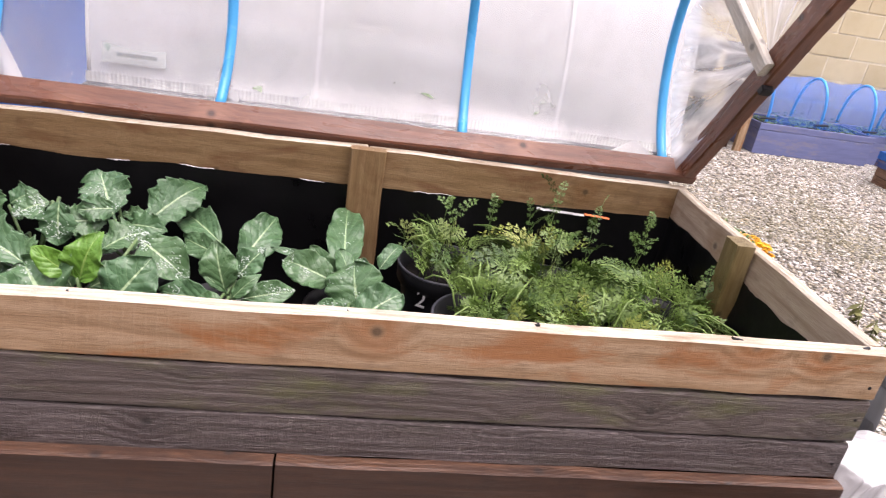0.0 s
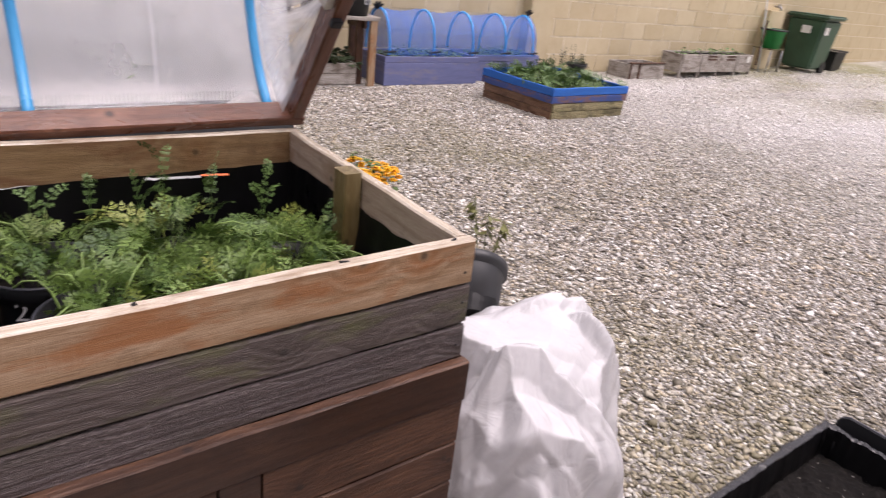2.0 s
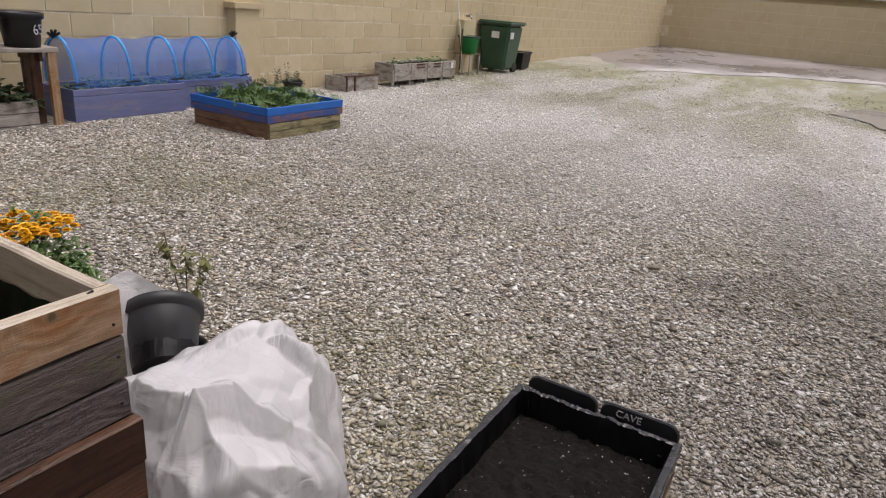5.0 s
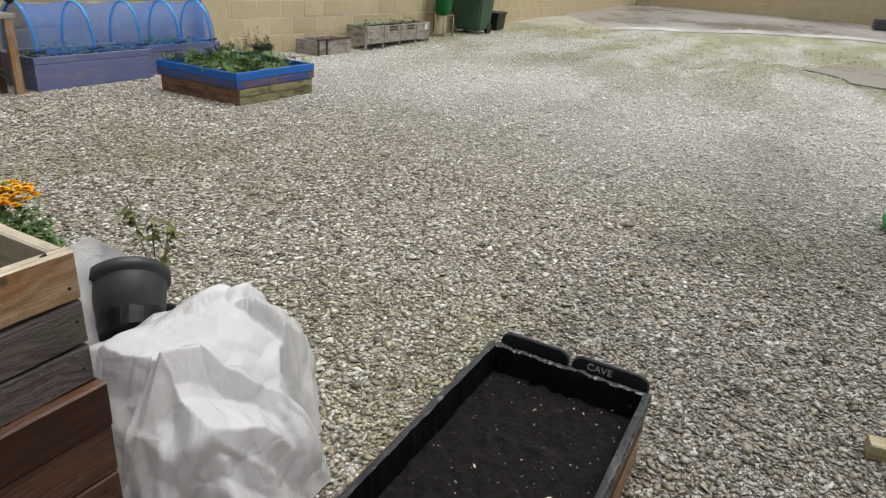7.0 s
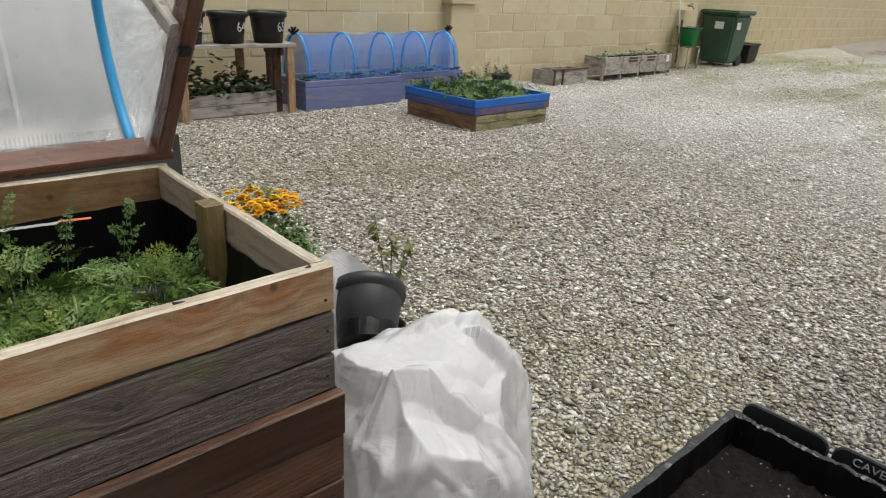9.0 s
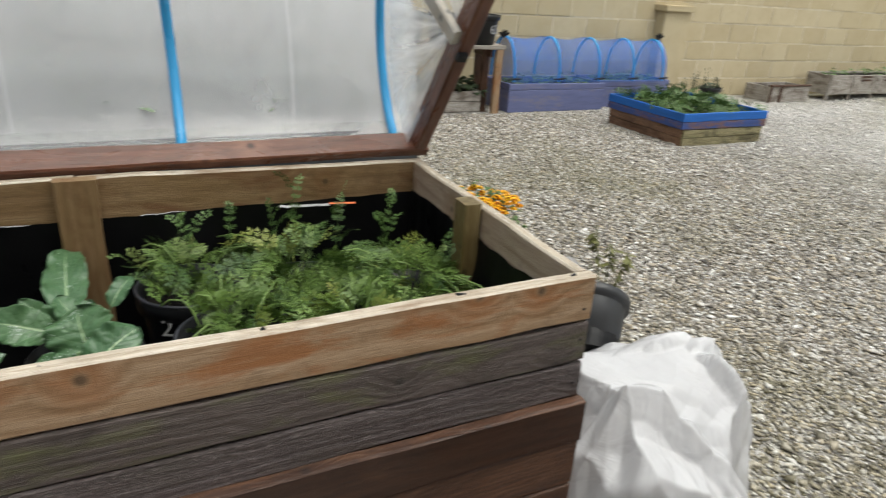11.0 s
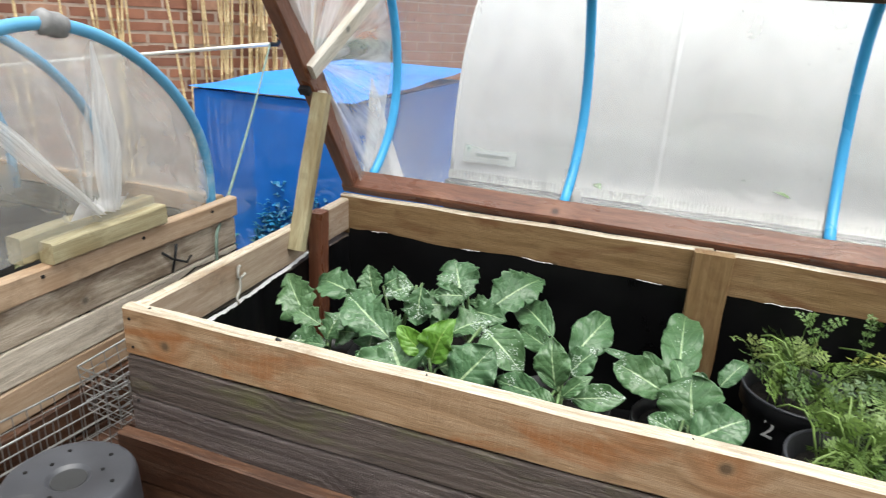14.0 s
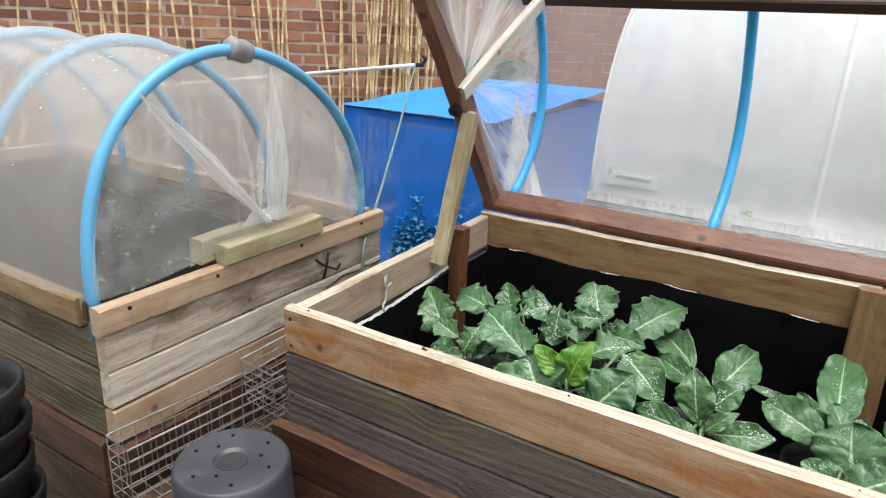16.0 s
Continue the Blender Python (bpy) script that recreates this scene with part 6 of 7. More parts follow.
SPREAD = ((-180, 0.24), (-150, 0.27), (-110, 0.36), (-88, 0.35), (-70, 0.31), (-55, 0.36), (-47, 0.33), (-34, 0.34), (-16, 0.41), (-4, 0.48), (4, 0.51), (22, 0.49), (45, 0.45), (75, 0.38), (110, 0.36), (150, 0.28), (180, 0.24))


def spread_at(deg):
    """How far the heap reaches over the ground, by the angle from +x."""
    for (a0, r0), (a1, r1) in zip(SPREAD, SPREAD[1:]):
        if deg <= a1:
            return r0 + (r1 - r0) * (deg - a0) / (a1 - a0)
    return SPREAD[-1][1]


# main folds of the heap in plan: from, to, height, half width
FOLDS = ((1.86, 0.07, 2.06, 0.03, 0.055, 0.060), (2.06, 0.03, 2.15, -0.06, 0.060, 0.055), (2.15, -0.06, 2.24, -0.13, 0.050, 0.050), (2.32, 0.13, 2.48, 0.14, 0.050, 0.055),
         (1.93, -0.07, 2.06, -0.09, 0.055, 0.050), (2.06, -0.09, 2.20, -0.14, 0.060, 0.050), (1.88, 0.00, 1.97, -0.16, 0.050, 0.040), (2.20, 0.20, 2.33, 0.16, 0.022, 0.060), (2.28, 0.06, 2.34, -0.02, 0.050, 0.045))


def fold_at(x, y):
    """The lift of the folds: each one a ridge, steep on one side and slack on the other."""
    total = 0.0
    for x0, y0, x1, y1, amp, wide in FOLDS:
        dx, dy = x1 - x0, y1 - y0
        k = min(1.0, max(0.0, ((x - x0) * dx + (y - y0) * dy) / (dx * dx + dy * dy)))
        ox, oy = x - x0 - k * dx, y - y0 - k * dy
        d = math.hypot(ox, oy) / (wide * (0.55 if ox * dy - oy * dx > 0 else 1.3))
        total = max(total, 1.15 * amp * max(0.0, 1 - d))
    return total


def facets(p, q, long, wide, seed):
    """Flat triangles with sharp edges: heights set on a skewed lattice and joined by planes; cells are long one way."""
    p, q = p / long + 0.30 * wob(p * 3.1, q * 4.3, seed), q / wide + 0.30 * wob(p * 3.7, q * 4.9, seed + 3)
    p += 0.5 * q
    i, j = math.floor(p), math.floor(q)
    f, g = p - i, q - j

    def high(m, n):
        w = math.sin(m * 127.1 + n * 311.7 + seed * 74.7) * 43758.5453
        return w - math.floor(w) - 0.5

    if f > g:
        return high(i, j) + (high(i + 1, j) - high(i, j)) * f + (high(i + 1, j + 1) - high(i + 1, j)) * g
    return high(i, j) + (high(i, j + 1) - high(i, j)) * g + (high(i + 1, j + 1) - high(i, j + 1)) * f


def sheet_fn(u, v):
    """The heap: a draped dome broken by slanting folds and flat facets, which push out on its sides and up on its top."""
    deg = -180 + 360 * u
    a = radians(deg)
    reach = spread_at(deg) * (1 + 0.03 * wob(u * 40, 2))
    r = reach * (0.85 * v + 0.15 * v * v)
    x, y = HX + r * math.cos(a), HY2 + r * math.sin(a)
    top = 0.430 + 0.20 * max(0.0, x - 2.10) + 0.10 * max(0.0, 1.98 - x)
    planes = (top, 0.440 + (y - 0.055) * 1.15, 0.445 - (x - 2.315) * 1.15, 0.430 - (y - 0.27) * 1.25)
    z = -math.log(sum(math.exp(-q * 34) for q in planes)) / 34 + 0.012
    z = min(z, 0.016 + (reach - r) * (2.3 + 2.2 * max(0.0, math.cos(a - 0.1))))
    steep = min(1.0, max(0.0, (0.40 - z) / 0.12))
    far = r + 0.8 * max(0.0, 0.44 - z)
    sx, sy = far * math.cos(a), far * math.sin(a)
    p, q = 0.75 * sx - 0.66 * sy, 0.66 * sx + 0.75 * sy
    big, small = facets(p, q, 0.25, 0.085, 1), facets(q, p, 0.090, 0.050, 5)
    fold = fold_at(x + 0.02 * wob(x * 6, y * 6, 1), y + 0.02 * wob(x * 6, y * 6, 8))
    low = min(1.0, z / 0.10)
    push = (0.066 * big + 0.022 * small + 0.30 * fold) * steep * (0.3 + 0.7 * low)
    z += (fold * (1 - 0.4 * steep) + (0.066 * big + 0.022 * small) * (1 - 0.5 * steep)) * low
    wall = 1.838 if y > -0.045 else 1.70
    return Vector((max(wall + 0.006 * abs(wob(u * 30, v * 30)), x + push * math.cos(a)), y + push * math.sin(a), max(0.014, z)))


part("sheet", surface(sheet_fn, 320, 130), FLEECE, heap_sheet, smooth=True)


def flap_fn(u, v):
    """A corner of the sheet that stands up behind the pot."""
    x = 1.845 + 0.43 * u
    high = 0.50 + 0.075 * (1 - abs(u - 0.70) / 0.70) - 0.35 * max(0.0, u - 0.74)
    y = 0.435 + 0.11 * v - 0.06 * u + 0.035 * crease(u * 4.3 + 0.8 * v) * (1.1 - v) + 0.02 * wob(u * 5, v * 4, 3) - 0.05 * (1 - v) ** 2
    return Vector((x + 0.02 * wob(v * 4, 1), y, 0.02 + (high - 0.02) * v + 0.012 * wob(u * 6, v * 4, 3) * v))


part("sheet_flap", surface(flap_fn, 60, 40), FLEECE, heap_sheet, "upright corner of the sheet", smooth=True)

spare = thing("plant_pot", (2.243, 0.462, 0.275), "empty grey-black plant pot lying tilted on the sheet", "pot")
pm = pose(2.135, 0.360, 0.345) @ Matrix.Rotation(radians(54), 4, Vector((-0.79, 0.61, 0)))
part("pot_body", lathe(pot_profile(0.105, 0.172), 48), POT_MID, spare, smooth=True, at=pm)
part("soil", lathe([(0.086, 0), (0.082, 0.004), (0.01, 0.006)], 20), COMPOST, spare, smooth=True, at=pm @ pose(0, 0, 0.128))
# black band with a ragged upper edge round the pot's lower body
torn = lathe([(0.079, -0.004), (0.0835, 0.030), (0.0848, 0.045), (0.080, 0.046), (0.075, 0.0)], 48)
for v in torn.verts:
    v.co.z += (0.016 * wob(math.atan2(v.co.y, v.co.x) * 4, 3) + 0.006 * wob(math.atan2(v.co.y, v.co.x) * 19, 5)) * (v.co.z > 0.02)
part("torn_base", torn, LINER, spare, "ragged black band round its base", at=pm)

mari = thing("marigold_pot", (2.26, 1.20, 0), "orange marigolds in bloom in a black pot", "flowers")
part("pot", lathe(pot_profile(0.12, 0.22), 28, (2.26, 1.20, 0)), POT_BLACK, mari, smooth=True)
leaf_heap("foliage", mari, 2.07, 2.46, 1.03, 1.37, 0.20, 0.625, 3200, 0.032, HERB, 24, "fine green foliage")


def bloom(x, y, z, r, seed):
    """A full double flower head: five rings of overlapping petals."""
    g = random.Random(seed)
    verts, faces = [], []
    for ring, (n, rr, up) in enumerate(((11, 1.0, 0.05), (10, 0.88, 0.2), (9, 0.70, 0.4), (7, 0.50, 0.7), (5, 0.32, 1.2))):
        for k in range(n):
            a = 2 * math.pi * (k + 0.5 * ring) / n + g.uniform(-0.15, 0.15)
            f = Vector((math.cos(a), math.sin(a), up)).normalized()
            s = f.cross(Vector((0, 0, 1))).normalized() * r * 0.36
            c = Vector((x, y, z + 0.05 * r * ring))
            b = len(verts)
            verts.extend([c, c + f * r * rr * 0.65 + s, c + f * r * rr + Vector((0, 0, -0.1 * r)), c + f * r * rr * 0.65 - s])
            faces.append((b, b + 1, b + 2, b + 3))
    return verts, faces


for k in range(92):
    g = random.Random(500 + k)
    fx, fy = 2.26 + 0.165 * math.sqrt(g.random()) * math.cos(k * 2.4), 1.20 + 0.13 * math.sqrt(g.random()) * math.sin(k * 2.4)
    fv, ff = bloom(fx, fy, 0.498 + g.uniform(-0.03, 0.026), g.uniform(0.014, 0.022), k)
    raw_part("flower_head", fv, ff, PETAL, mari, "orange flower head")

wilt = thing("wilted_plant", (2.52, 0.755, 0), "thin half-dead plant in a small pot", "plant")
part("pot", lathe(pot_profile(0.06, 0.11), 20, (2.52, 0.755, 0)), POT_BLACK, wilt, smooth=True)
for k, (dx, dy, z) in enumerate(((0.02, 0.02, 0.46), (-0.05, 0.03, 0.53), (0.05, -0.03, 0.44))):
    part("stem", tube([(2.52, 0.755, 0.08), (2.52 + dx * 0.4, 0.755 + dy * 0.4, z * 0.6), (2.52 + dx, 0.755 + dy, z)], 0.0022, 6), WILT, wilt, smooth=True)
g = random.Random(61)
verts, faces = [], []
for k in range(84):
    i = k % 3
    dx, dy, z = ((0.02, 0.02, 0.46), (-0.05, 0.03, 0.53), (0.05, -0.03, 0.44))[i]
    s_ = g.uniform(0.35, 1.0) ** 0.5
    p = Vector((2.52 + dx * s_, 0.755 + dy * s_, 0.08 + (z - 0.08) * s_))
    a_ = g.uniform(0, 6.3)
    f = Vector((math.cos(a_), math.sin(a_), g.uniform(-1.6, 0.1))).normalized() * g.uniform(0.030, 0.055)
    w_ = f.cross(Vector((0, 0, 1))).normalized() * f.length * 0.24
    b_ = len(verts)
    verts.extend([p, p + f * 0.5 + w_, p + f, p + f * 0.5 - w_])
    faces.append((b_, b_ + 1, b_ + 2, b_ + 3))
tagged(raw_part("foliage", verts, faces, WILT, wilt, "drooping dull leaves"), kind="stuff")

# ---- lined tray of compost ----
tray = thing("compost_tray", (2.3, -0.62, 0), "low wooden tray lined with black plastic and filled with compost", "planter tray")
X0, X1, Y0, Y1, ZT = 1.66, 2.812, -0.832, -0.366, 0.238
for k, (p, q) in enumerate((((X0, Y0, 0), (X1, Y0, 0)), ((X0, Y1, 0), (X1, Y1, 0)))):
    for j in range(2):
        plank("side_board", tray, WOOD_OLDBROWN if j else WOOD_POST, Vector(p) + Vector((0, 0, 0.06 + 0.117 * j)), Vector(q) + Vector((0, 0, 0.06 + 0.117 * j)), 0.115, 0.014, "worn brown board", 300 + 2 * k + j)
for x in (X0 + 0.001, X1 - 0.001):
    plank("side_board", tray, WOOD_OLDBROWN, (x, Y0 + 0.012, 0.118), (x, Y1 - 0.012, 0.118), 0.228, 0.014, "", 310)


def lip(u, v):
    """Liner folded over the rim, round all four sides."""
    corners = [Vector((X0, Y0, 0)), Vector((X1, Y0, 0)), Vector((X1, Y1, 0)), Vector((X0, Y1, 0)), Vector((X0, Y0, 0))]
    s = u * 4
    k = min(3, int(s))
    p = corners[k].lerp(corners[k + 1], s - k)
    c = Vector(((X0 + X1) / 2, (Y0 + Y1) / 2, 0))
    inn = Vector((math.copysign(1, c.x - p.x) if abs(c.x - p.x) > 0.5 * (X1 - X0) - 0.03 else 0, math.copysign(1, c.y - p.y) if abs(c.y - p.y) > 0.5 * (Y1 - Y0) - 0.03 else 0, 0))
    w = 0.0045 * wob(u * 64, v * 2, 3) + 0.0034 * wob(u * 210, v * 5, 1) + 0.006 * max(0.0, wob(u * 24, 7)) ** 2
    t = v * 3
    if t < 1:
        return p - inn * (0.009 + abs(w)) + Vector((0, 0, ZT - 0.040 * (1 - t) * (1 + 0.6 * wob(u * 30, 5)) + w))
    if t < 2:
        return p + inn * (-0.009 + 0.0195 * (t - 1)) + Vector((0, 0, ZT + 0.004 + w - 0.003 * (t - 1)))
    return p + inn * (0.0105 + 0.010 * (t - 2) + 1.5 * abs(w)) + Vector((0, 0, ZT - 0.115 * (t - 2) + w * (3 - t)))


part("liner", surface(lambda u, v: lip(u, v * 0.66), 520, 8), LINER_GLINT, tray, "black plastic folded over the rim", smooth=True)
part("liner", surface(lambda u, v: lip(u, 0.66 + 0.34 * v), 520, 4), LINER, tray, "slack black plastic inside", smooth=True)
part("compost", surface(lambda u, v: Vector((X0 + 0.02 + (X1 - X0 - 0.04) * u, Y0 + 0.02 + (Y1 - Y0 - 0.04) * v, 0.160 + 0.012 * wob(u * 22, v * 12) + 0.007 * wob(u * 70, v * 35, 3) + 0.004 * wob(u * 190, v * 90, 5))), 220, 100), COMPOST, tray, "dark crumbly compost", smooth=True)
g = random.Random(9)
verts, faces = [], []
for k in range(190):
    p = Vector((g.uniform(X0 + 0.03, X1 - 0.03), g.uniform(Y0 + 0.03, Y1 - 0.03), 0.174))
    a, s = g.uniform(0, 6.3), g.uniform(0.0012, 0.0036) * (2.4 if g.random() < 0.08 else 1.0)
    f, w = Vector((math.cos(a), math.sin(a), 0.3)) * s, Vector((-math.sin(a), math.cos(a), 0)) * s * 0.4
    b = len(verts)
    verts.extend([p - f, p + w, p + f, p - w])
    faces.append((b, b + 1, b + 2, b + 3))
tagged(raw_part("chips", verts, faces, WOOD_PALE, tray, "pale specks in the compost"), kind="stuff")
for k, (y0, y1) in enumerate(((-0.590, -0.378), (-0.824, -0.606))):
    st = thing("seed_tray", (2.85, (y0 + y1) / 2, 0), "black plastic seed tray stood on end against the compost tray", "seed tray", "seed trays")
    tm = pose(2.850, (y0 + y1) / 2, 0.132, 0, 4, 0)
    hw, cr = (y1 - y0) / 2, 0.030
    ring = [(-hw, -0.130), (hw, -0.130)] + [(hw - cr + cr * math.cos(q), 0.128 - cr + cr * math.sin(q)) for q in (math.pi / 2 * j / 6 for j in range(7))] + [(-hw + cr - cr * math.sin(q), 0.128 - cr + cr * math.cos(q)) for q in (math.pi / 2 * j / 6 for j in range(7))]
    pb = bmesh.new()
    front, rear = [pb.verts.new((-0.005, a, b)) for a, b in ring], [pb.verts.new((0.005, a, b)) for a, b in ring]
    pb.faces.new(front)
    pb.faces.new(rear[::-1])
    for j in range(len(ring)):
        pb.faces.new((front[j], front[j - 1], rear[j - 1], rear[j]))
    part("panel", pb, POT_BLACK, st, at=tm)
    w2 = (y1 - y0) / 2
    part("rim", tube([(0.004, -w2, -0.12)] + [(0.004, -w2 + 0.030 - 0.030 * math.cos(q), 0.098 + 0.030 * math.sin(q)) for q in (math.pi / 2 * j / 6 for j in range(7))] + [(0.004, w2 - 0.030 + 0.030 * math.sin(q), 0.098 + 0.030 * math.cos(q)) for q in (math.pi / 2 * j / 6 for j in range(7))] + [(0.004, w2, -0.12)], 0.0040, 8), POT_GREY, st, "rolled rim", at=tm, smooth=True)
    if k == 1:
        text_part("writing", "CAVE", 0.030, tm @ pose(-0.0062, 0.030, 0.108, 90, 0, -90), CHALK, st, "white handwritten word")

# ---- plank end, bag and post at the right ----
off = thing("timber_offcut", (3.29, -1.61, 0), "short weathered timber offcut on the gravel", "timber")
plank("board", off, WOOD_OLIVE, (3.262, -1.430, 0.030), (3.320, -1.800, 0.030), 0.052, 0.060, "", 41)
bag = thing("plastic_bag", (5.76, -1.85, 0), "bright green plastic bag standing on the gravel", "bag")
part("bag_body", surface(lambda u, v: Vector((5.76 + (0.24 + 0.05 * wob(u * 9, v * 3)) * math.cos(2 * math.pi * u) * (1 - 0.55 * v * v), -1.85 + (0.24 + 0.05 * wob(u * 7, v * 4, 2)) * math.sin(2 * math.pi * u) * (1 - 0.55 * v * v), 0.012 + 0.48 * v)), 40, 16), BAG_GREEN, bag, smooth=True)

bag_pot = thing("plant_pot", (5.29, -1.80, 0), "tall black plant pot standing beside a green bag", "pot")
part("pot_body", lathe(pot_profile(0.145, 0.36), 28, (5.29, -1.80, 0.0)), POT_BLACK, bag_pot, smooth=True)
part("soil", lathe([(0.125, 0), (0.118, 0.004), (0.01, 0.008)], 20, (5.29, -1.80, 0.31)), COMPOST, bag_pot, "dark compost", smooth=True)

# ---- the far side of the yard ----
bench = thing("slatted_bench", (4.05, 5.1, 0), "rough timber bench with pots on top and a planter beneath", "bench")
part("top", plank_bm(1.15, 0.46, 0.035, 0.003, 8, 1), CREAM, bench, "pale board top", at=pose(3.98, 5.10, 0.640))
for x, y, mt in ((4.50, 4.90, WOOD_NEW), (4.42, 5.02, WOOD_OLDBROWN), (4.50, 5.30, WOOD_OLDBROWN), (4.18, 5.30, WOOD_POST), (3.45, 4.90, WOOD_NEW), (3.45, 5.30, WOOD_POST)):
    plank("leg", bench, mt, (x, y, 0.0), (x, y, 0.622), 0.075, 0.045, "", int(x * 10))
plank("crossbar", bench, WOOD_OLDBROWN, (4.44, 4.94, 0.58), (4.44, 5.28, 0.58), 0.08, 0.03)
for k, (x, y, r, h, num, tl) in enumerate(((4.345, 5.02, 0.178, 0.275, "65", 0.09), (3.955, 5.03, 0.178, 0.270, "64", 0.06), (3.570, 5.05, 0.178, 0.270, "63", 0.05))):
    p = thing("plant_pot", (x, y, 0.658), "large black plant pot with a white number, on the bench", "pot", "numbered pots")
    body = part("pot_body", lathe(pot_profile(r, h), 32, (x, y, 0.658)), POT_BLACK, p, smooth=True)
    part("soil", lathe([(r * 0.86, 0), (r * 0.8, 0.006), (0.01, 0.01)], 20, (x, y, 0.658 + h * 0.84)), COMPOST, p, smooth=True)
    a = radians(-68)
    text_part("numeral", num, 0.115, pose(x + 0.161 * math.cos(a), y + 0.161 * math.sin(a), 0.80, 84, 0, 22), CHALK, body, "white handwritten number")
box_under = thing("plank_planter", (3.9, 5.2, 0), "pale board planter with dark leafy plants under the bench", "planter")
for j in range(2):
    plank("board", box_under, CREAM, (3.2, 4.99, 0.055 + 0.105 * j), (4.38, 4.99, 0.055 + 0.105 * j), 0.10, 0.024, "", 60 + j)
    plank("board", box_under, CREAM, (4.37, 5.005, 0.055 + 0.105 * j), (4.37, 5.4, 0.055 + 0.105 * j), 0.10, 0.024, "", 63 + j)
    plank("board", box_under, CREAM, (3.2, 5.4, 0.055 + 0.105 * j), (4.38, 5.4, 0.055 + 0.105 * j), 0.10, 0.024, "", 66 + j)
part("soil", surface(lambda u, v: Vector((3.2 + 1.16 * u, 5.0 + 0.38 * v, 0.17 + 0.01 * wob(u * 9, v * 9))), 12, 6), COMPOST, box_under)
leaf_heap("foliage", box_under, 3.2, 4.42, 4.98, 5.36, 0.16, 0.55, 420, 0.10, HERB_DARK, 31, "dark leafy plants")


def plank_bed(name, label, x0, x1, y0, y1, rows, material, seed, cap=None, base=0.0):
    b = thing(name, ((x0 + x1) / 2, (y0 + y1) / 2, base), label, "raised bed")
    z = base
    for j, h in enumerate(rows):
        mt = material[j % len(material)]
        zc = z + h / 2
        plank("board", b, mt, (x0, y0 + 0.012, zc), (x1, y0 + 0.012, zc), h - 0.003, 0.024, "", seed + j)
        plank("board", b, mt, (x0, y1 - 0.012, zc), (x1, y1 - 0.012, zc), h - 0.003, 0.024, "", seed + j + 10)
        plank("board", b, mt, (x0 + 0.012, y0 + 0.025, zc), (x0 + 0.012, y1 - 0.025, zc), h - 0.003, 0.024, "", seed + j + 20)
        plank("board", b, mt, (x1 - 0.012, y0 + 0.025, zc), (x1 - 0.012, y1 - 0.025, zc), h - 0.003, 0.024, "", seed + j + 30)
        z += h
    part("soil", surface(lambda u, v: Vector((x0 + 0.025 + (x1 - x0 - 0.05) * u, y0 + 0.025 + (y1 - y0 - 0.05) * v, z - 0.05 + 0.015 * wob(u * 8, v * 6, seed))), 16, 10), COMPOST, b, "dark compost")
    return b


pb1 = plank_bed("raised_bed", "low raised bed of purple painted boards", 4.66, 5.86, 4.90, 5.42, (0.225, 0.065), (PURPLE, PURPLE), 400)
pb2 = plank_bed("raised_bed", "low raised bed of purple painted boards", 5.885, 6.90, 5.02, 5.46, (0.225, 0.07), (PURPLE, PURPLE), 440)
leaf_heap("foliage", pb1, 4.70, 5.84, 4.94, 5.38, 0.24, 0.40, 380, 0.05, HERB, 32, "young green plants")
leaf_heap("foliage", pb2, 5.92, 6.86, 5.06, 5.42, 0.24, 0.39, 320, 0.05, HERB, 33, "young green plants")
net = thing("net_tunnel", (5.7, 5.18, 0.28), "tunnel of blue insect netting on blue pipe hoops", "net tunnel")
for x in (4.73, 5.28, 5.80, 6.27, 6.70):
    pts = [(x + 0.06 * math.sin(t) * 0, 5.18 - 0.235 * math.cos(t), 0.30 + 0.42 * math.sin(t) ** 0.85) for t in (math.pi * k / 30 for k in range(31))]
    hoop = part("hoop", tube(pts, 0.013, 8), PIPE_BLUE, net, "blue plastic pipe hoop", smooth=True)
    part("clip", tube([(x - 0.07, 4.935, 0.325), (x + 0.07, 4.932, 0.335)], 0.011, 8), DARK_METAL, hoop, "black spring clip")


def net_fn(u, v):
    t = math.pi * v
    return Vector((4.70 + 2.04 * u, 5.18 - 0.255 * math.cos(t), 0.295 + (0.435 - 0.03 * abs(math.sin(u * 4 * math.pi))) * math.sin(t) ** 0.85 + 0.008 * wob(u * 14, v * 5)))


part("netting", surface(net_fn, 50, 24), NET_BLUE, net, "fine blue netting", smooth=True)
for x in (4.70, 6.74):
    part("netting", surface(lambda u, v, x=x: Vector((x, 5.18 - 0.25 * math.cos(math.pi * v) * u, 0.295 + 0.43 * u * math.sin(math.pi * v) ** 0.85)), 8, 24), NET_BLUE, net, "gathered net end", smooth=True)
for x, z in ((4.69, 0.715), (6.75, 0.725)):
    for k in range(4):
        a = 0.7 + 0.6 * k
        part("tie", tube([(x, 5.17, z), (x + 0.07 * math.cos(a), 5.14, z + 0.07 * math.sin(a))], 0.012, 6), DARK_METAL, net, "black tie")

bb = plank_bed("raised_bed", "square raised bed with blue painted rim over worn brown boards", 5.48, 6.48, 3.345, 4.31, (0.075, 0.075), (WOOD_RUST, WOOD_RUST), 480)
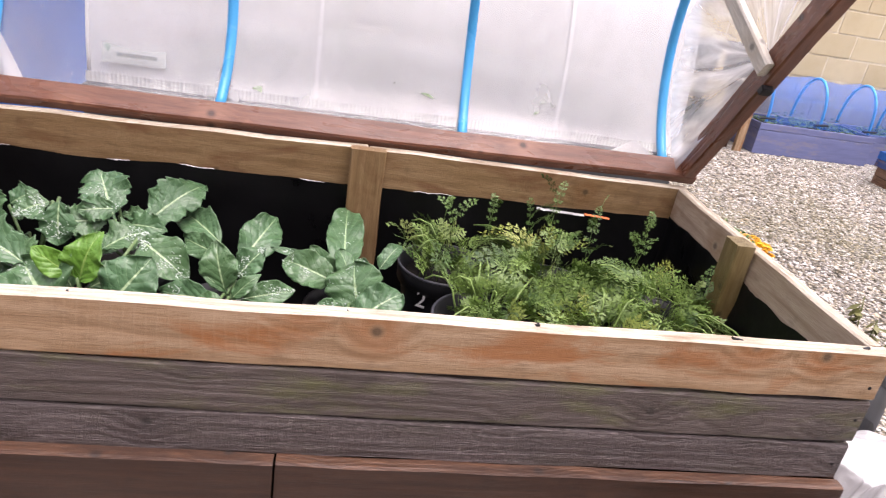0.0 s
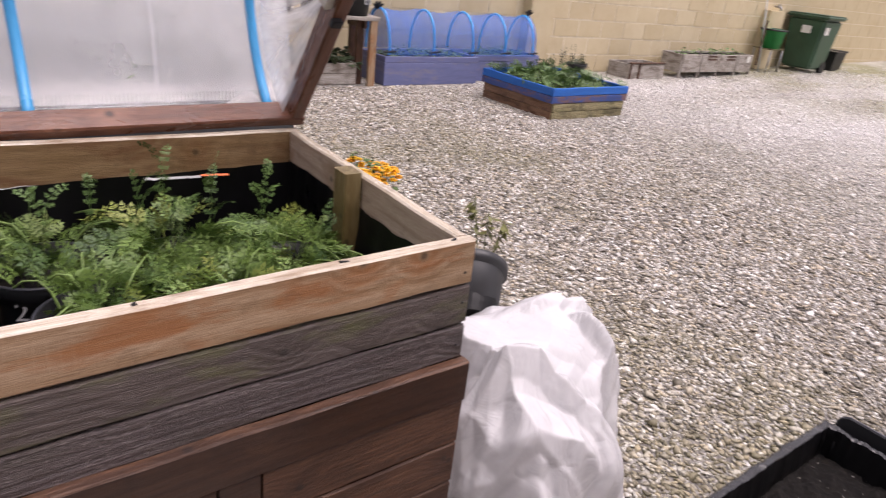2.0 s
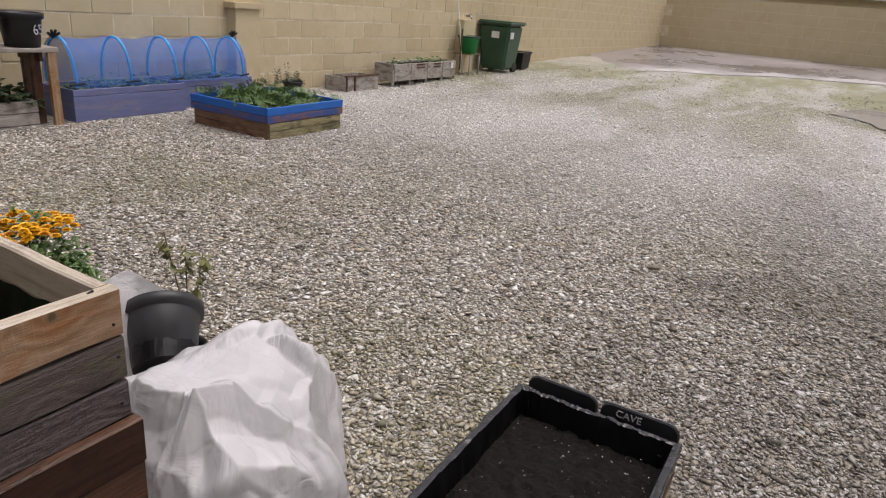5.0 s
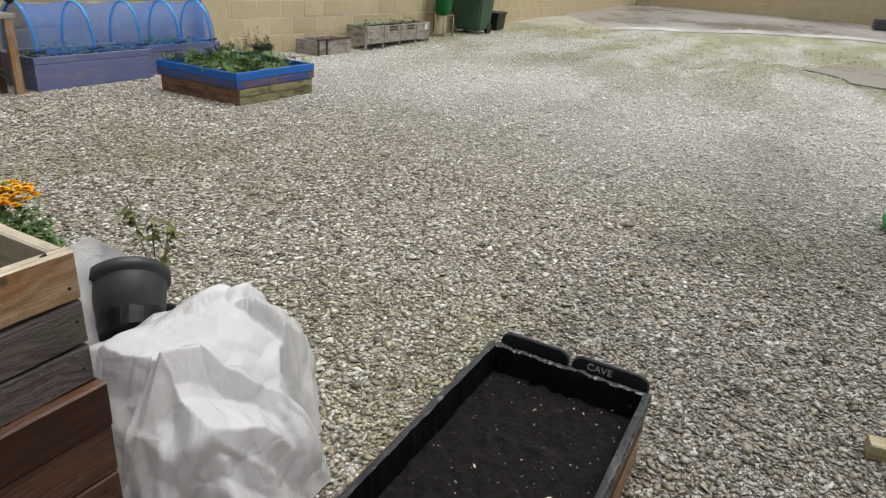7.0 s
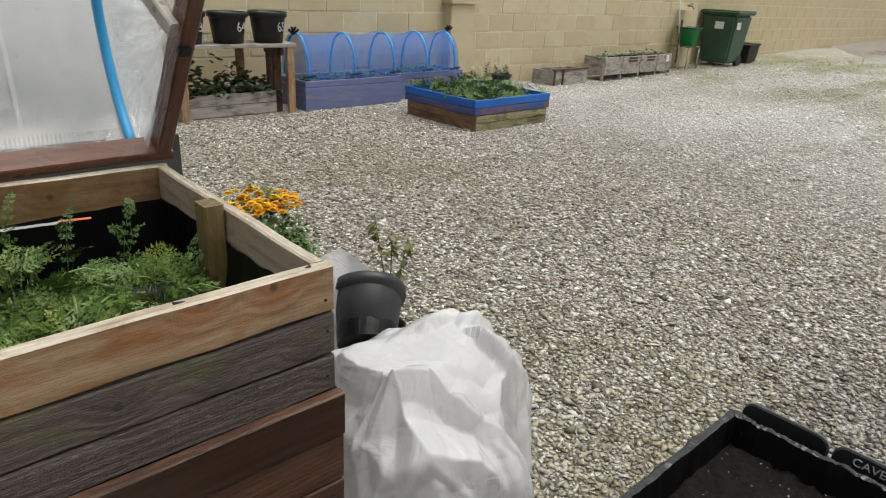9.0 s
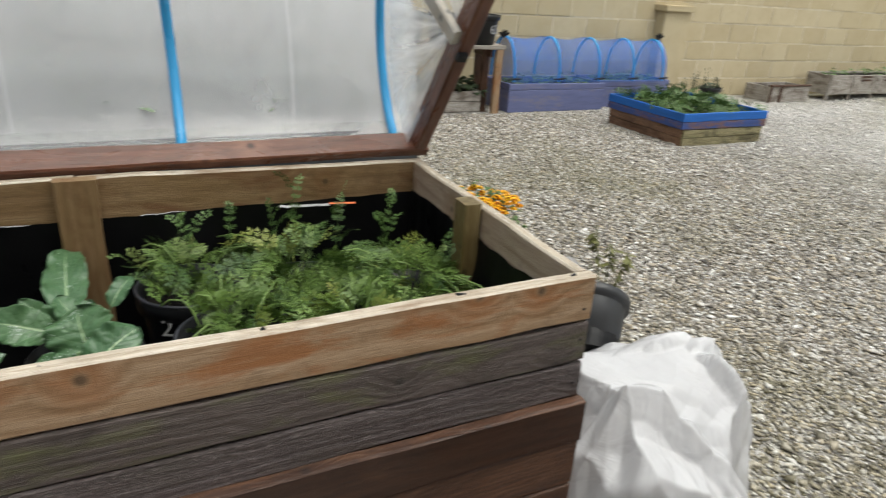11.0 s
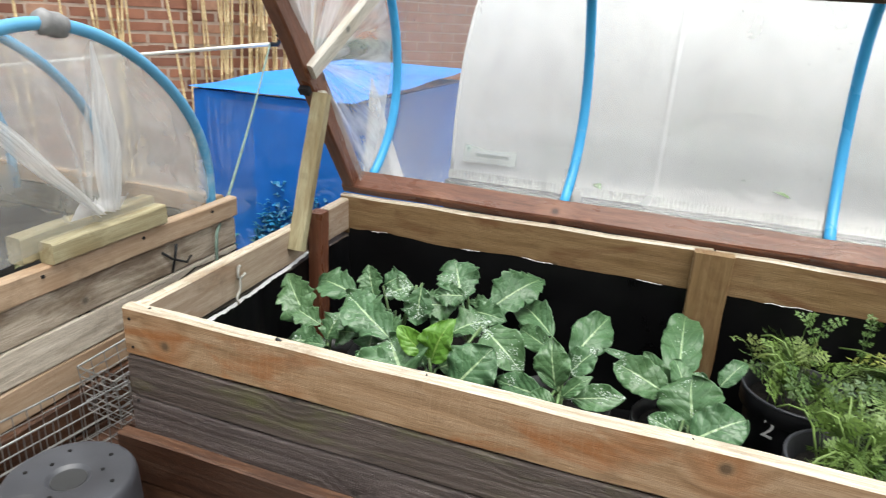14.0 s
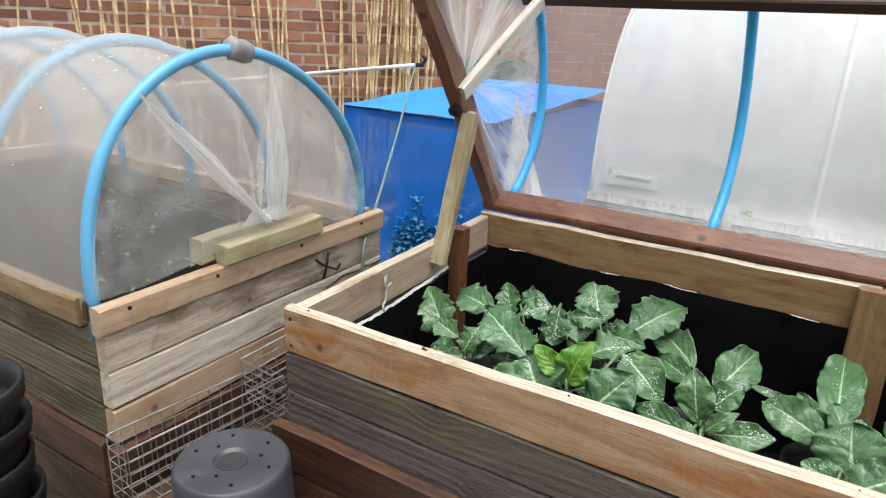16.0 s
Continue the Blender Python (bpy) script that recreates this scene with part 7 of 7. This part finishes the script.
for j, (z0, z1) in enumerate(((0.150, 0.216), (0.216, 0.290))):
    z, h = (z0 + z1) / 2, z1 - z0 - 0.003
    mt = BLUE_PAINT if j else painted_wood("worn_blue_paint", (0.035, 0.075, 0.26), (0.17, 0.085, 0.05), 0.46)
    plank("board", bb, mt, (5.46, 3.338, z), (6.50, 3.338, z), h, 0.026, "blue painted board", 500 + j)
    plank("board", bb, mt, (5.46, 4.318, z), (6.50, 4.318, z), h, 0.026, "", 504 + j)
    plank("board", bb, mt, (5.472, 3.356, z), (5.472, 4.30, z), h, 0.026, "", 508 + j)
    plank("board", bb, mt, (6.488, 3.356, z), (6.488, 4.30, z), h, 0.026, "", 512 + j)
for j in range(2):
    plank("board", bb, WOOD_MOSSPALE, (5.49, 3.338, 0.036 + 0.075 * j), (6.47, 3.338, 0.036 + 0.075 * j), 0.070, 0.022, "mossy weathered board", 520 + j)
leaf_heap("foliage", bb, 5.52, 6.44, 3.38, 4.26, 0.23, 0.345, 1300, 0.055, HERB, 34, "sprawling green plants")
g = random.Random(12)
verts, faces = [], []
for k in range(160):
    x, y = g.uniform(5.54, 6.42), g.uniform(3.4, 4.24)
    frond_into(verts, faces, (x, y, 0.26), (x + g.uniform(-0.2, 0.2), y + g.uniform(-0.2, 0.2), g.uniform(0.28, 0.37)), g, 4, 0.05, 0.02, 0.15)
tagged(raw_part("fronds", verts, faces, HERB, bb, "thin green stems"), kind="stuff")

# thin stems added in place of a faint dark stain on the wall
dead = thing("stain_stems", (7.75, 5.30, 0), "thin dark stems standing in for a stain on the block wall", "weeds")
g = random.Random(77)
verts, faces = [], []
for k in range(70):
    x, y = g.uniform(7.45, 8.05), g.uniform(5.22, 5.36)
    high = g.uniform(0.16, 0.42) * (1 - 0.5 * abs(x - 7.75) / 0.4)
    frond_into(verts, faces, (x, y, 0.0), (x + g.uniform(-0.08, 0.08), y + g.uniform(-0.05, 0.03), high), g, 4, 0.018, 0.008, 0.05, 0.4, 2.0)
tagged(raw_part("stems", verts, faces, HERB_DARK, dead, "thin dark stems in place of the stain"), kind="stuff")

sp = plank_bed("plank_planter", "small low planter of pale worn boards", 8.60, 9.36, 4.98, 5.36, (0.20,), (CREAM,), 540, base=lift(8.9))
for x in (8.615, 8.80):
    plank("edge_batten", sp, WOOD_OLDBROWN, (x, 4.97, lift(8.9)), (x, 4.97, lift(8.9) + 0.22), 0.03, 0.02)
plank("edge_batten", sp, WOOD_OLDBROWN, (8.60, 4.985, lift(8.9) + 0.212), (9.36, 4.985, lift(8.9) + 0.212), 0.022, 0.04)

lz = lift(10.5)
lp = thing("crate_planter", (10.6, 5.1, lz), "whitewashed crate planter on short legs with seedlings", "planter")
for j, (x0, x1) in enumerate(((9.72, 10.16), (10.18, 10.64), (10.66, 11.12), (11.14, 11.56))):
    part("panel", plank_bm(x1 - x0, 0.024, 0.255, 0.003, 4, j), CREAM, lp, "whitewashed front panel", at=pose((x0 + x1) / 2, 4.95, lz + 0.205))
for x in (10.17, 10.65, 11.13, 11.57, 9.71):
    plank("leg", lp, CREAM, (x, 4.965, lz), (x, 4.965, lz + 0.335), 0.035, 0.035)
    plank("leg", lp, CREAM, (x, 5.29, lz), (x, 5.29, lz + 0.335), 0.035, 0.035)
part("panel", plank_bm(0.32, 0.024, 0.255, 0.003, 4, 9), CREAM, lp, "", at=pose(9.70, 5.13, lz + 0.205, 0, 0, 90))
part("panel", plank_bm(0.32, 0.024, 0.255, 0.003, 4, 9), CREAM, lp, "", at=pose(11.58, 5.13, lz + 0.205, 0, 0, 90))
part("panel", plank_bm(1.84, 0.024, 0.255, 0.003, 4, 9), CREAM, lp, "", at=pose(10.64, 5.31, lz + 0.205))
part("soil", surface(lambda u, v: Vector((9.72 + 1.84 * u, 4.965 + 0.33 * v, lz + 0.305 + 0.01 * wob(u * 20, v * 6))), 20, 5), COMPOST, lp)
for j in range(6):
    part("print_bar", box(10.32 + 0.50 * (j // 2), 10.56 + 0.50 * (j // 2), 4.9325, 4.9345, lz + 0.25 + 0.045 * (j % 2), lz + 0.275 + 0.045 * (j % 2)), WOOD_OLDBROWN, lp, "dark bar of stencilled print") if j < 4 else None
part("print_bar", box(11.40, 11.48, 4.9325, 4.9345, lz + 0.22, lz + 0.32), WHITE_PLASTIC, lp, "white sticker")
leaf_heap("foliage", lp, 9.8, 11.5, 5.0, 5.25, lz + 0.305, lz + 0.46, 90, 0.07, HERB, 35, "thin seedlings")

wz = lift(13.26)
wb = thing("wheeled_bin", (13.31, 4.98, wz), "dark green wheeled bin with closed lid", "bin")


def taper_box(x0, x1, y0, y1, z0, z1, k, bevel):
    bm = box(x0, x1, y0, y1, z0, z1)
    cx, cy = (x0 + x1) / 2, (y0 + y1) / 2
    for v in bm.verts:
        if v.co.z < (z0 + z1) / 2:
            v.co.x, v.co.y = cx + (v.co.x - cx) * k, cy + (v.co.y - cy) * k
    bmesh.ops.bevel(bm, geom=list(bm.edges), offset=bevel, segments=3, affect="EDGES")
    return bm


part("body", taper_box(13., 13.62, 4.66, 5.30, wz + 0.06, wz + 0.88, 0.80, 0.035), BIN_GREEN, wb)
part("bin_lid", taper_box(12.96, 13.66, 4.60, 5.34, wz + 0.88, wz + 0.95, 0.98, 0.03), BIN_GREEN, wb, "green hinged bin lid")
part("handle", tube([(13.06, 5.36, wz + 0.91), (13.56, 5.36, wz + 0.91)], 0.02, 8), BIN_GREEN, wb)
for y in (4.74, 5.22):
    part("wheel", tube([(13.5, y - 0.03, wz + 0.10), (13.5, y + 0.03, wz + 0.10)], 0.10, 18), POT_BLACK, wb)
part("sticker", box(13.08, 13.22, 4.660, 4.664, wz + 0.64, wz + 0.76), WHITE_PLASTIC, wb, "torn white sticker")
part("sticker", box(12.988, 12.994, 4.86, 5.02, wz + 0.64, wz + 0.76), WHITE_PLASTIC, wb, "torn white sticker")

gz = lift(12.36)
gp = thing("green_tub", (12.31, 5.12, gz), "round green plastic tub on a thin metal stand", "tub")
for x in (12.14, 12.50):
    for y in (4.98, 5.28):
        part("stand_leg", tube([(x, y, gz), (x + 0.02 * (12.32 - x), y, gz + 0.36)], 0.014, 8), STEEL, gp, "thin metal stand leg", smooth=True)
part("stand_top", box(12.11, 12.53, 4.96, 5.30, gz + 0.36, gz + 0.375, 0.004), WOOD_MOSSPALE, gp, "grey board shelf")
part("tub_body", lathe([(0.15, 0), (0.19, 0.26), (0.205, 0.262), (0.21, 0.30), (0.19, 0.30), (0.18, 0.25)], 24, (12.31, 5.12, gz + 0.376)), BUCKET_GREEN, gp, smooth=True)
part("rim", tube([(12.31 + 0.208 * math.cos(2 * math.pi * k / 24), 5.12 + 0.208 * math.sin(2 * math.pi * k / 24), gz + 0.670) for k in range(25)], 0.016, 6), POT_BLACK, gp, "dark rim", smooth=True)
tap = thing("standpipe", (12.11, 5.36, gz), "outdoor tap and pipe on a block pier at the wall", "tap")
part("pier", box(12.31, 12.78, 5.26, 5.42, gz, gz + 0.95, 0.01), BLOCK, tap, "sandy block pier")
part("pipe", tube([(11.98, 5.02, gz), (12.02, 5.12, gz + 0.5), (12.1, 5.30, gz + 1.25)], 0.012, 8), LABEL_GREY, tap, "pale pipe", smooth=True)
part("stick", tube([(11.96, 5.08, gz + 0.1), (12.06, 5.14, gz + 0.8)], 0.015, 6), WOOD_OLDBROWN, tap, "dark stick")
part("tap_body", tube([(12.36, 5.25, gz + 1.02), (12.36, 5.16, gz + 1.02), (12.36, 5.13, gz + 0.97)], 0.018, 8), STEEL, tap, "metal tap", smooth=True)
part("tap_handle", box(12.32, 12.4, 5.17, 5.19, gz + 1.04, gz + 1.06, 0.004), STEEL, tap)
for k, (x, y) in enumerate(((14.11, 4.9), (14.41, 4.98))):
    p = thing("plant_pot", (x, y, lift(x)), "square black plant pot by the wall", "pot", "pots by the bin")
    bm = taper_box(x - 0.15, x + 0.15, y - 0.15, y + 0.15, lift(x) + 0.0, lift(x) + 0.32, 0.82, 0.01)
    part("pot_body", bm, POT_BLACK, p)
    part("rim", box(x - 0.165, x + 0.165, y - 0.165, y + 0.165, lift(x) + 0.30, lift(x) + 0.335, 0.006), POT_BLACK, p)
pp = thing("plant_pot", (7.55, 5.1, lift(7.5)), "small black pot with a low dry plant by the wall", "pot")
part("pot_body", lathe(pot_profile(0.13, 0.2), 24, (7.62, 5.05, lift(7.6))), POT_BLACK, pp, smooth=True)
leaf_heap("dry_plant", pp, 7.52, 7.76, 4.98, 5.16, 0.17, 0.27, 60, 0.045, HERB_DARK, 36, "dry dark leaves")

# pier in the block wall
pier = tagged(part("trim", box(7.02, 7.42, 5.40, 5.58, 0.0, 1.02, 0.008), BLOCK, None), "sandy block pier with a flat cap against the wall", "pier", kind="structure")
tagged(part("trim", box(6.98, 7.46, 5.36, 5.60, 1.02, 1.09, 0.008), BLOCK, None), "flat sandy cap stone", "cap stone", kind="structure")

# far end: shelf of stone with a flower pot, roof beyond the wall
ledge = thing("stone_slab", (24.8, -4.4, lift(24.6)), "long low dark stone slab by the far wall", "slab")
part("slab_body", box(24.1, 25.6, -6.6, -2.2, lift(24.6), lift(24.6) + 0.28, 0.03), TUB_GREY, ledge)
fp = thing("flower_pot", (24.9, -3.15, lift(24.6) + 0.28), "terracotta pot with a bushy green plant", "flower pot")
part("pot_body", lathe(pot_profile(0.30, 0.42), 24, (24.9, -3.15, lift(24.6) + 0.28)), TERRACOTTA, fp, smooth=True)
leaf_heap("foliage", fp, 24.4, 25.4, -3.65, -2.65, lift(24.6) + 0.6, lift(24.6) + 1.2, 260, 0.16, HERB, 37, "green leaves")
shed = thing("low_roof", (29.5, -2.0, 0), "low dark red roof beyond the far wall", "building")
part("wall", box(27.5, 32, -16, 2.2, 0, 2.45), BLOCK, shed)
part("roof", surface(lambda u, v: Vector((27.2 + 5 * u, -16.4 + 18.9 * v, 2.45 + 1.6 * u)), 6, 12), RED_ROOF, shed, "dark red sloping roof")

# ---- masonry ----
NORTH_TURN = -0.025
course_wall("wall_north", "long wall of sandy yellow concrete blocks with pale joints", (-1.4, 5.755), NORTH_TURN, 11, 27.6, 2.5, (0.44, 0.215, 0.10), 0.010,
            BLOCK, MORTAR, 0.0, 4.7, 14.2, 7, "block", 5)
course_wall("wall_east", "low wall of sandy blocks at the far end of the yard", (26.2, 5.2), -math.pi / 2, 5, 22.0, 2.0, (0.75, 0.33, 0.10), 0.012,
            BLOCK, MORTAR, 0.46, 99, 99, 0, "block", 6)
course_wall("wall_west", "old red brick wall behind bundles of bamboo canes", (-5.56, -0.7), math.atan2(0.77, 0.64), 30, 8.2, 2.2, (0.215, 0.065, 0.10), 0.010,
            BRICK, MORTAR_RED, 0.0, 2.55, 6.4, 21, "brick", 7)

# an unseen wall, added to hold sky light off the faces turned south
tagged(part("wall_south", box(-7.0, 4.6, -3.3, -3.0, 0.0, 2.7), MORTAR_RED, None), "unseen plain wall added to shade the south side", "wall", kind="structure")
